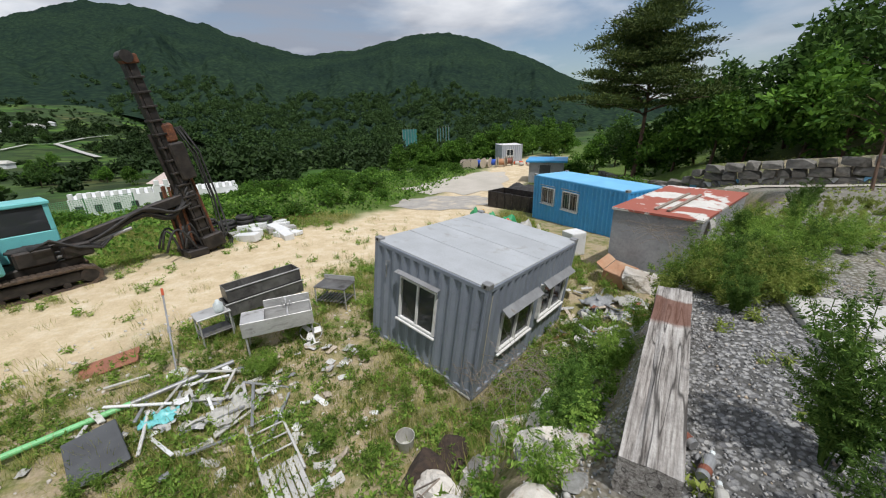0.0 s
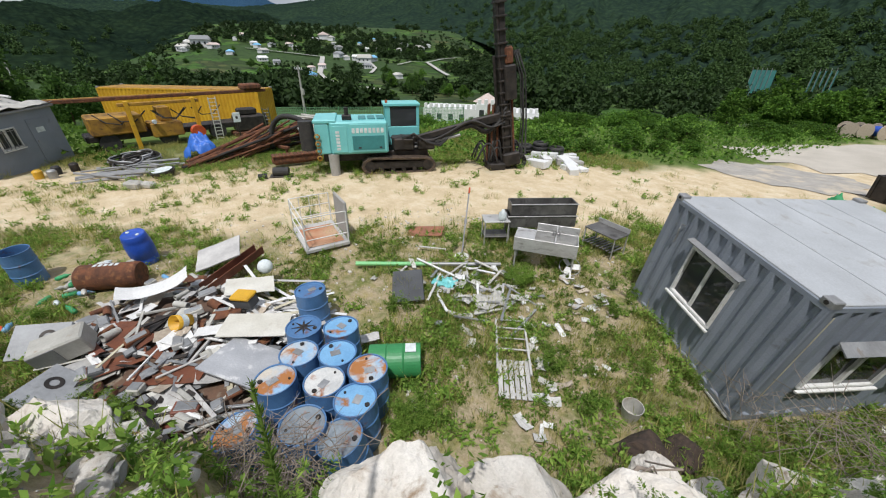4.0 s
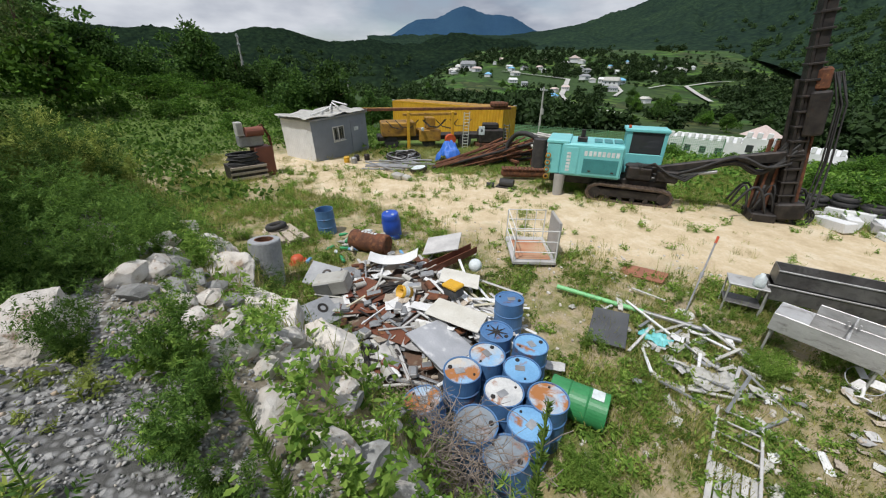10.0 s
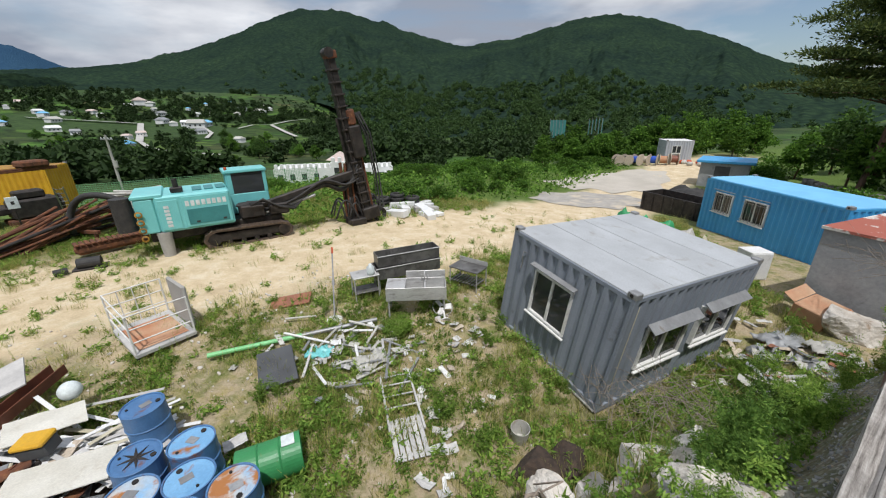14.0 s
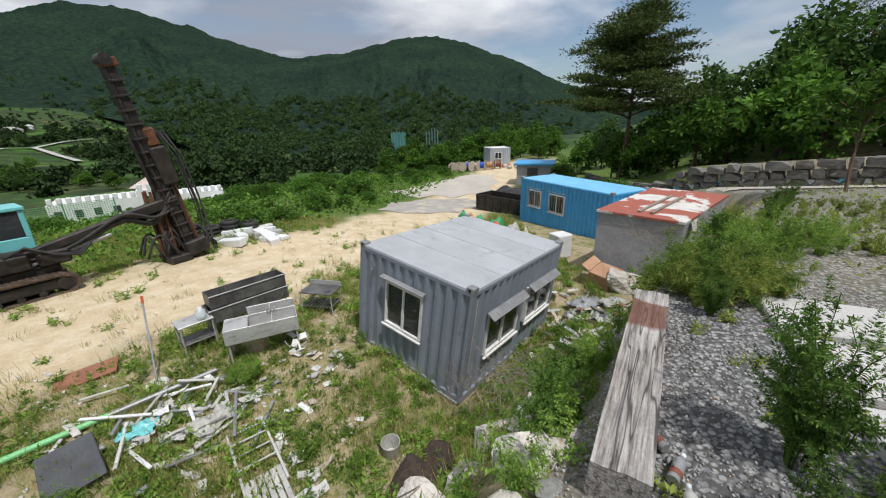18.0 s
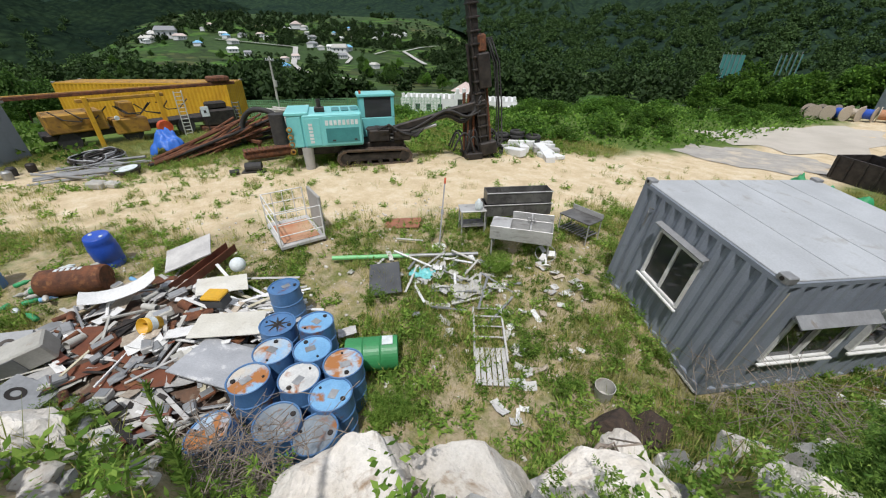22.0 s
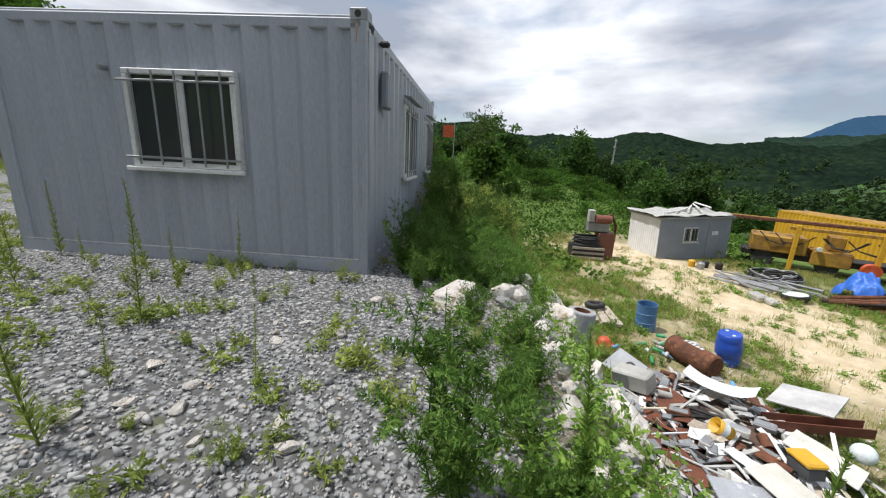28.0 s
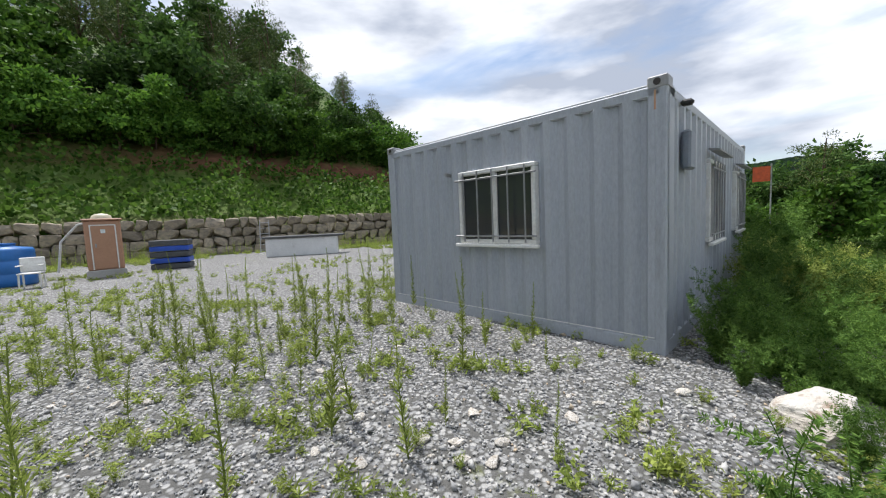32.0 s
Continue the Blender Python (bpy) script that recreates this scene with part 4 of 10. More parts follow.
# grey shed wrapped in sheet, with a peeling red and white roof
def shed():
    ob = thing("grey_shed", pose(0, 0, 0), "low shed wrapped in dull grey sheeting with a peeling red roof", "shed")
    P = [(6.35, 11.5), (8.15, 9.85), (12.0, 12.85), (10.0, 14.3)]
    zt, zb = [2.2, 2.12, 2.2, 2.3], -0.35
    for i in range(4):
        a, b = P[i], P[(i + 1) % 4]
        bm = bmesh.new()
        n = 14
        rows = []
        for j in range(n + 1):
            t = j / n
            x, y = a[0] + (b[0] - a[0]) * t, a[1] + (b[1] - a[1]) * t
            col = []
            for k in range(9):
                s = k / 8
                z = zb + (zt[i] + (zt[(i + 1) % 4] - zt[i]) * t - zb) * s
                w = 0.05 * noise.noise((x * 1.3, y * 1.3, z * 1.1)) * (0 if j in (0, n) else 1)
                col.append(bm.verts.new((x + w, y - w, z)))
            rows.append(col)
        for c1, c2 in zip(rows, rows[1:]):
            for k in range(8):
                bm.faces.new((c1[k], c2[k], c2[k + 1], c1[k + 1]))
        part("wall_sheet", bm, M["scrap_grey_wrap"], ob, smooth=True)
    c = (sum(p[0] for p in P) / 4, sum(p[1] for p in P) / 4)
    bm = bmesh.new()
    lo = [bm.verts.new((x + (x - c[0]) * 0.03, y + (y - c[1]) * 0.03, z)) for (x, y), z in zip(P, zt)]
    hi = [bm.verts.new((x + (x - c[0]) * 0.03, y + (y - c[1]) * 0.03, z + 0.07)) for (x, y), z in zip(P, zt)]
    bm.faces.new(lo[::-1])
    bm.faces.new(hi)
    for i in range(4):
        bm.faces.new((lo[i], lo[(i + 1) % 4], hi[(i + 1) % 4], hi[i]))
    part("roof", bm, M["peeling_roof"], ob, "white roof with peeling red paint")
    for d in (0.0, 0.25):
        part("timber_strip", box((-1.5, -0.05, 0), (1.5, 0.05, 0.06), 0.01, pose(8.6 + d, 11.9 - d, 2.27, 0, -1, 38)), M["twig"], ob)
    bm = bmesh.new()
    vs = [bm.verts.new(p) for p in ((8.5, 10.05, 2.1), (8.95, 10.4, 2.12), (8.85, 10.2, 1.75), (8.55, 9.95, 1.8))]
    vs2 = [bm.verts.new(v.co + Vector((0.01, -0.015, 0))) for v in vs]
    bm.faces.new(vs)
    bm.faces.new(vs2[::-1])
    for i in range(4):
        bm.faces.new((vs[i], vs2[i], vs2[(i + 1) % 4], vs[(i + 1) % 4]))
    part("loose_flap", bm, M["scrap_white"], ob)
    return ob


M["scrap_grey_wrap"] = mat("dull_grey_sheeting", (0.36, 0.37, 0.385), (0.28, 0.29, 0.30), 1.5, 0.55, 0, 0.3, ((0.12, 0.12, 0.12), 2.5, 0.6, 0.8), 12)
M["peeling_roof"] = mat("peeling_red_roof_paint", (0.66, 0.64, 0.6), (0.56, 0.54, 0.5), 2, 0.8, 0, 0.2, ((0.33, 0.10, 0.07), 0.7, 0.47, 0.50), 30)
shed()


# ---- drilling rig on crawler tracks ----
def drill_rig():
    z0 = land1(-12.3, 11.2)
    ob = thing("drilling_rig", frame_of((-13.1, 11.85, z0), (0.6, 0.8, 0)), "turquoise crawler drilling rig with a tall dark mast", "drilling rig")
    for y in (-1.05, 0.6):
        pts = [(-1.35, 0.0), (1.35, 0.0), (1.6, 0.14), (1.68, 0.34), (1.58, 0.56), (1.35, 0.66), (-1.3, 0.74), (-1.55, 0.62), (-1.68, 0.38), (-1.6, 0.15)]
        bm = bmesh.new()
        outer = [[bm.verts.new((x, yy, z)) for x, z in pts] for yy in (y, y + 0.45)]
        inner = [[bm.verts.new((x * 0.94, yy, 0.36 + (z - 0.36) * 0.80)) for x, z in pts] for yy in (y, y + 0.45)]
        n = len(pts)
        for i in range(n):
            j = (i + 1) % n
            bm.faces.new((outer[0][i], outer[0][j], outer[1][j], outer[1][i]))
            bm.faces.new((inner[0][j], inner[0][i], inner[1][i], inner[1][j]))
            bm.faces.new((outer[0][j], outer[0][i], inner[0][i], inner[0][j]))
            bm.faces.new((outer[1][i], outer[1][j], inner[1][j], inner[1][i]))
        tr = part("track", bm, M["track_steel"], ob, "rusty steel crawler track")
        per, acc = [], 0
        for i in range(n):
            a, b = Vector((pts[i][0], 0, pts[i][1])), Vector((pts[(i + 1) % n][0], 0, pts[(i + 1) % n][1]))
            L = (b - a).length
            k = 0
            while acc + 0.15 * (k + 1) < acc + L + 1e-6:
                per.append((a + (b - a) * ((k + 0.5) * 0.15 / L), (b - a).normalized()))
                k += 1
        for p, d in per:
            nrm = Vector((-d.z, 0, d.x)) * -1
            mm = Matrix.Translation((p.x, y + 0.225, p.z)) @ Matrix((d, Vector((0, 1, 0)), -nrm)).transposed().to_4x4()
            part("track_shoe", box((-0.06, -0.24, -0.03), (0.06, 0.24, 0.035), 0.006, mm), M["track_steel"], tr)
        part("track_frame", box((-1.2, y + 0.08, 0.2), (1.2, y + 0.37, 0.56), 0.04), M["dark_steel"], ob)
        for x in (-1.35, 1.35):
            part("sprocket", tube(bmesh.new(), (x, y + 0.03, 0.36), (x, y + 0.42, 0.36), 0.26, seg=16), M["dark_steel"], ob)
        for x in (-0.8, -0.3, 0.2, 0.7):
            part("roller", tube(bmesh.new(), (x, y + 0.05, 0.16), (x, y + 0.4, 0.16), 0.1, seg=12), M["dark_steel"], ob)
    part("chassis", box((-3.3, -0.6, 0.55), (1.4, 0.6, 0.96), 0.05), M["dark_steel"], ob)
    body = part("engine_housing", box((-2.9, -1.05, 0.96), (-0.45, 1.05, 2.32), 0.07), M["teal"], ob, "turquoise sheet metal engine housing")
    part("rear_housing", box((-3.5, -1.0, 0.98), (-2.905, 1.0, 2.26), 0.05), M["teal"], ob)
    part("rear_roof", box((-3.55, -1.02, 2.262), (-2.6, 1.02, 2.40), 0.03), M["teal"], ob)
    part("side_door", box((-2.83, -1.075, 1.06), (-2.2, -1.052, 2.16), 0.012), M["teal"], ob)
    part("side_panel", box((-2.08, -1.08, 1.06), (-0.52, -1.052, 2.22), 0.012), M["teal"], ob)
    part("grille", box((-1.98, -1.094, 1.14), (-0.62, -1.082, 1.74), 0.006), M["teal_dark"], ob, "dark turquoise ventilation grille")
    for k in range(8):
        part("lettering_bar", box((-1.98 + k * 0.175, -1.092, 1.86), (-1.86 + k * 0.175, -1.0815, 2.06), 0.0), M["white_mark"], ob)
    for k in range(6):
        part("lettering_bar", box((-2.66, -1.086, 1.16 + k * 0.14), (-2.5, -1.0765, 1.26 + k * 0.14), 0.0), M["white_mark"], ob)
    for x in (-1.75, -0.85):
        part("latch", box((x, -1.106, 1.2), (x + 0.12, -1.0945, 1.27), 0.004), M["black_rubber"], ob)
    for x in (-1.5, -1.1, -0.7):
        part("roof_vent", box((x - 0.16, -0.5, 2.322), (x + 0.16, 0.3, 2.37), 0.015), M["teal_dark"], ob)
    part("exhaust_box", box((-2.35, -0.65, 2.325), (-1.95, -0.25, 2.52), 0.03), M["dark_steel"], ob)
    part("exhaust_stack", tube(bmesh.new(), (-2.15, -0.45, 2.5), (-2.15, -0.45, 2.82), 0.09, seg=12), M["dark_steel"], ob)
    part("support_block", tube(bmesh.new(), (-2.85, -0.85, 0.0), (-2.85, -0.85, 0.97), 0.2, 0.24, 18), M["concrete"], ob, "concrete core standing under the housing")
    part("air_tank", tube(bmesh.new(), (-3.85, -0.75, 1.15), (-3.85, -0.75, 2.35), 0.3, seg=22), M["black_rubber"], ob, "upright dark grey air tank")
    for z in (1.15, 1.45, 1.75, 0.85):
        bm = lathe(bmesh.new(), [(0.07, -0.03), (0.12, -0.01), (0.12, 0.01), (0.07, 0.03)], 14, pose(-3.42, -1.08, z, 90, 0, 0))
        part("chain_link", bm, M["yellow_dirty"], ob)
    # cab
    def slab(lo, hi):
        return box(lo, hi, 0.03)
    cab = part("cab", slab((-0.42, 0.25, 1.0), (1.15, 1.3, 1.86)), M["teal"], ob, "turquoise driver's cab with tinted glass")
    for x in (-0.42, 1.07):
        for y in (0.25, 1.22):
            part("cab_pillar", box((x - (0.06 if x > 0 else 0), y, 1.86), (x + 0.08, y + 0.08, 2.74), 0.012), M["teal"], cab)
    part("cab_rear", box((-0.42, 0.255, 1.865), (-0.2, 1.295, 2.74), 0.012), M["teal"], cab)
    part("cab_roof", slab((-0.5, 0.2, 2.74), (1.2, 1.35, 2.88)), M["teal"], cab)
    part("cab_window", box((-0.2, 0.27, 1.865), (1.07, 0.28, 2.735)), M["glass"], cab)
    part("cab_window", box((1.1, 0.33, 1.865), (1.11, 1.22, 2.735)), M["glass"], cab)
    part("cab_window", box((-0.2, 1.27, 1.865), (1.07, 1.28, 2.735)), M["glass"], cab)
    part("seat", box((0.0, 0.55, 1.5), (0.5, 1.05, 2.25), 0.08), M["black_rubber"], cab)
    part("beacon", lathe(bmesh.new(), [(0.05, 2.88), (0.06, 2.95), (0.045, 3.0), (0.0, 3.01)], 12, pose(-0.35, 0.35, 0)), M["orange_red"], cab, "orange warning beacon")
    # boom, hoses and mast
    part("boom_base", box((-0.2, -0.75, 0.96), (0.75, 0.2, 1.5), 0.06), M["dark_steel"], ob)
    part("boom", box((-0.15, -0.13, -0.15), (3.25, 0.13, 0.15), 0.04, frame_of((0.5, -0.35, 1.3), (3.2, -0.45, 0.85))), M["dark_steel"], ob)
    part("boom_head", box((-0.1, -0.16, -0.2), (1.75, 0.16, 0.2), 0.05, frame_of((3.5, -0.8, 2.1), (1.4, -0.3, 0.35))), M["dark_steel"], ob)
    part("boom_cylinder", tube(bmesh.new(), (0.7, -0.5, 1.05), (2.9, -0.75, 1.6), 0.075), M["steel_dull"], ob)
    for k in range(9):
        a, s = 0.06 * k, random.uniform(-0.15, 0.3)
        pts = [(-0.3 + a, -0.6 + 0.05 * k, 1.55), (0.8, -0.55 + 0.04 * k, 1.25 + 0.03 * k - s * 0.3), (2.0, -0.75 + 0.04 * k, 1.45 + s * 0.4), (3.3, -1.0 + 0.05 * k, 2.0 + s), (4.2, -1.2 + 0.05 * k, 1.75 + s), (4.85, -1.25, 2.2 + 0.22 * k)]
        sm = []
        for i in range(len(pts) - 1):
            p0, p1, p2, p3 = (Vector(pts[max(min(i + q, len(pts) - 1), 0)]) for q in (-1, 0, 1, 2))
            for t in (0, 0.25, 0.5, 0.75):
                sm.append(0.5 * ((2 * p1) + (p2 - p0) * t + (2 * p0 - 5 * p1 + 4 * p2 - p3) * t * t + (3 * p1 - p0 - 3 * p2 + p3) * t**3))
        part("hose", poly_tube(bmesh.new(), sm + [Vector(pts[-1])], 0.052, 7), M["black_rubber"], ob, smooth=True)
    mb, mt = Vector((5.25, -1.1, 0.05)), Vector((4.15, -1.05, 7.62))
    mm = frame_of(mb, (1, 0, 0.15), mt - mb)
    mast = part("mast", box((-0.14, -0.16, 0.0), (0.14, 0.16, 7.3), 0.02, mm), M["dark_steel"], ob, "tall dark greasy drill mast")
    part("mast_rail", box((0.16, -0.2, 0.3), (0.24, 0.2, 5.2), 0.01, mm), M["dark_steel"], mast)
    part("mast_rail", box((-0.24, -0.2, 0.1), (-0.16, 0.2, 7.2), 0.01, mm), M["dark_steel"], mast)
    part("mast_head", box((-0.26, -0.22, 7.2), (0.24, 0.22, 7.5), 0.04, mm), M["rust"], mast)
    part("sheave", tube(bmesh.new(), mm @ Vector((-0.1, -0.26, 7.42)), mm @ Vector((-0.1, 0.26, 7.42)), 0.2, seg=16), M["dark_steel"], mast)
    part("drill_head", box((-0.05, -0.34, 3.1), (0.5, 0.34, 4.5), 0.06, mm), M["dark_steel"], mast)
    part("drill_head_motor", box((0.05, -0.25, 4.5), (0.42, 0.25, 5.2), 0.08, mm), M["rust"], mast)
    part("drill_rod", tube(bmesh.new(), mm @ Vector((0.35, 0, 0.2)), mm @ Vector((0.35, 0, 3.1)), 0.06), M["rust"], mast)
    part("rod_clamp", box((-0.3, -0.36, 0.15), (0.55, 0.36, 0.75), 0.06, mm), M["dark_steel"], mast)
    part("feed_cylinder", tube(bmesh.new(), mm @ Vector((-0.32, 0.15, 0.6)), mm @ Vector((-0.32, 0.15, 4.9)), 0.07), M["dark_steel"], mast)
    for k in range(14):
        z = 0.5 + k * 0.48
        part("bracket", box((-0.28, -0.24, z), (0.2, 0.24, z + 0.07), 0.01, mm), M["dark_steel"], mast)
    for k in range(6):
        x, w = 0.45 + 0.07 * k, random.uniform(0.0, 0.25)
        pts = [mm @ Vector(p) for p in ((0.25, 0.05 * k - 0.15, 5.1 - 0.12 * k), (x, 0.06 * k - 0.15, 5.0), (x + 0.12 + w, 0.05 * k - 0.15, 4.0), (x + 0.1 + w, 0.05 * k - 0.2, 2.2), (x + w * 0.5, -0.2, 0.6), (x - 0.3, -0.3, 0.35))]
        part("mast_hose", poly_tube(bmesh.new(), pts, 0.028, 6), M["black_rubber"], mast, smooth=True)
    for k in range(12):
        a, r = k * 0.52, random.uniform(0.35, 0.8)
        p0 = Vector((4.7 + random.uniform(-0.5, 0.4), -1.0 + random.uniform(-0.4, 0.5), 0.1))
        pts = [p0 + Vector((r * math.cos(a) * t * 1.6, 0.25 * math.sin(a * 2) * t, 1.5 * r * math.sin(t * 3.0) + 0.25 * t)) for t in np.linspace(0, 1, 9)]
        part("foot_hose", poly_tube(bmesh.new(), pts, 0.045, 6), M["black_rubber"], ob, smooth=True)
    part("rod_carousel", tube(bmesh.new(), (4.55, -0.75, 0.15), (4.5, -0.75, 2.3), 0.24, seg=12), M["dark_steel"], ob)
    for k in range(6):
        part("carousel_rod", tube(bmesh.new(), (4.55 + 0.27 * math.cos(k * 1.05), -0.75 + 0.27 * math.sin(k * 1.05), 0.1), (4.45 + 0.27 * math.cos(k * 1.05), -0.75 + 0.27 * math.sin(k * 1.05), 2.9), 0.05, seg=8), M["rust"], ob)
    part("foot_jack", box((4.2, -1.5, 0.0), (5.0, -0.4, 0.35), 0.05), M["dark_steel"], ob)
    part("hydraulic_block", box((0.9, -0.8, 0.97), (1.7, 0.15, 1.45), 0.06), M["dark_steel"], ob)
    for k in range(7):
        y = -0.85 + 0.16 * k
        pts = [(0.2, y, 1.5), (0.7, y - 0.1, 1.75 - 0.05 * k), (1.3, y - 0.15, 1.35), (1.9, y * 0.7 - 0.3, 1.15 + 0.05 * k), (2.6, -0.6, 1.65)]
        part("valve_hose", poly_tube(bmesh.new(), pts, 0.04, 6), M["black_rubber"], ob, smooth=True)
    for k in range(3):
        bm = bmesh.new()
        r = 0.24 + 0.05 * k
        poly_tube(bm, [(5.75 + r * math.cos(a * 0.35), -1.2 - 0.05 * k, 0.36 + r * math.sin(a * 0.35)) for a in range(19)], 0.03, 6)
        part("hose_loop", bm, M["black_rubber"], ob, smooth=True)
    return ob


drill_rig()

# ---- steel drums ----
def drum_mesh(open_top=False):
    R, H = 0.29, 0.88
    prof = [(0.0, 0.012), (R - 0.012, 0.012), (R - 0.006, 0.0), (R, 0.006), (R, 0.28), (R + 0.012, 0.295), (R, 0.31), (R, 0.57), (R + 0.012, 0.585), (R, 0.60), (R, H - 0.012), (R + 0.006, H - 0.004), (R - 0.002, H), (R - 0.014, H - 0.004)]
    if open_top:
        prof += [(R - 0.016, H - 0.02), (R - 0.016, 0.05), (0.0, 0.04)]
    else:
        prof += [(R - 0.018, H - 0.022), (R - 0.05, H - 0.02)]
    return lathe(bmesh.new(), prof, 36)


def drum(m, body, lid, label, lid_label="", star=False, lid_patch=True, group="steel drums beside the junk heap"):
    ob = thing("steel_drum", m, label, "drum", group)
    part("shell", drum_mesh(lid is None), body, ob, smooth=False)
    if lid:
        bm = lathe(bmesh.new(), [(0.0, 0.858), (0.2, 0.858), (0.235, 0.864), (0.2715, 0.861)], 36)
        part("lid", bm, lid, ob, lid_label)
        for a, r, s in ((0.6, 0.2, 0.035), (3.6, 0.2, 0.018)):
            part("bung", tube(bmesh.new(), (r * math.cos(a), r * math.sin(a), 0.86), (r * math.cos(a), r * math.sin(a), 0.878), s, seg=10), M["dark_steel"], ob)
        if star:
            for k in range(8):
                bm = bmesh.new()
                a = k * math.pi / 4 + 0.2
                p = [(0.0, -0.0), (0.06 * math.cos(a - 0.35), 0.06 * math.sin(a - 0.35)), (0.2 * math.cos(a), 0.2 * math.sin(a)), (0.06 * math.cos(a + 0.35), 0.06 * math.sin(a + 0.35))]
                lo = [bm.verts.new((x, y, 0.861)) for x, y in p]
                hi = [bm.verts.new((x, y, 0.8675)) for x, y in p]
                bm.faces.new(hi)
                for i in range(4):
                    bm.faces.new((lo[i], lo[(i + 1) % 4], hi[(i + 1) % 4], hi[i]))
                part("torn_edge", bm, M["dark_steel"], ob, "dark star-shaped cut in the lid")
        elif lid_patch:
            part("label_patch", box((-0.07, -0.05, 0.859), (0.08, 0.06, 0.8645), 0.0, pose(0.02, 0.03, 0, 0, 0, random.uniform(0, 180))), M["scrap_grey"], ob)
    return ob


for x, y, lid, lab, star, rz in (
        (-5.84, 2.74, "drum_blue", "dark blue steel drum with a worn lid", False, 20),
        (-5.02, 2.07, "drum_blue", "blue steel drum with a star-shaped cut in its lid", True, 0),
        (-4.49, 2.47, "drum_lid", "blue steel drum with a scuffed blue lid", False, 60),
        (-4.48, 1.66, "drum_lid_rust", "blue steel drum with a rust-ringed lid", False, 100),
        (-4.06, 2.06, "drum_lid", "blue steel drum with a pale blue lid", False, 140),
        (-4.25, 1.18, "drum_lid_rust", "blue steel drum with a badly rusted lid", False, 200),
        (-3.73, 1.62, "drum_lid_white", "blue steel drum with a white scuffed lid", False, 250),
        (-3.45, 2.18, "drum_lid_rust", "blue steel drum with an orange-rusted rim", False, 300),
        (-3.12, 1.72, "drum_lid", "blue steel drum with a pale peeling lid", False, 340),
        (-3.36, 1.05, "drum_lid_grime", "grimy blue steel drum half hidden by twigs", False, 40)):
    drum(pose(x, y, land1(x, y) - 0.02, random.uniform(-2, 2), random.uniform(-2, 2), rz), M["drum_blue"], M[lid], lab, star=star)
drum(pose(-3.86, 0.62, -0.12, 10, -8, 0), M["drum_blue"], M["drum_lid_rust"], "tilted rust-stained blue drum sunk in the bank foot")
drum(pose(-2.78, 1.36, -0.10, 6, -6, 0), M["drum_blue"], M["drum_lid_grime"], "leaning blue steel drum sunk among brambles")
drum(pose(-12.25, -0.85, land1(-12.2, -0.85) - 0.02, 3, 2, 0), M["drum_blue"], None, "open-topped blue steel drum with a rusty inside", group="")
# green drum lying on its side
g = thing("steel_drum", pose(-3.95, 2.72, 0.27 + land1(-3.6, 3.0), 90, 0, -49) , "green steel drum lying in the grass", "drum")
g.matrix_world = frame_of((-3.98, 2.62, 0.28 + land1(-3.6, 3.0)), (0, 0, 1), (0.72, 0.70, 0.0))
part("shell", drum_mesh(), M["drum_green"], g)
part("lid", lathe(bmesh.new(), [(0.0, 0.858), (0.2, 0.858), (0.235, 0.864), (0.2715, 0.861)], 36), M["drum_green"], g)
part("label_sheet", box((0.284, -0.1, 0.62), (0.296, 0.1, 0.8), 0.0), M["white_mark"], g, "white paper label")
# blue plastic barrel
pb = thing("plastic_barrel", pose(-11.35, 1.22, land1(-11.3, 1.2) - 0.02, 6, 5, 0), "bright blue plastic barrel standing by the sand track", "barrel")
part("shell", lathe(bmesh.new(), [(0, 0), (0.24, 0), (0.28, 0.05), (0.29, 0.2), (0.27, 0.24), (0.295, 0.28), (0.3, 0.45), (0.295, 0.65), (0.275, 0.69), (0.285, 0.74), (0.26, 0.88), (0.245, 0.90), (0.235, 0.885), (0, 0.885)], 32), M["plastic_blue"], pb, smooth=True)
for a in (0.5, 3.6):
    part("cap", tube(bmesh.new(), (0.15 * math.cos(a), 0.15 * math.sin(a), 0.88), (0.15 * math.cos(a), 0.15 * math.sin(a), 0.905), 0.04, seg=12), M["white_mark"], pb, "white screw cap")

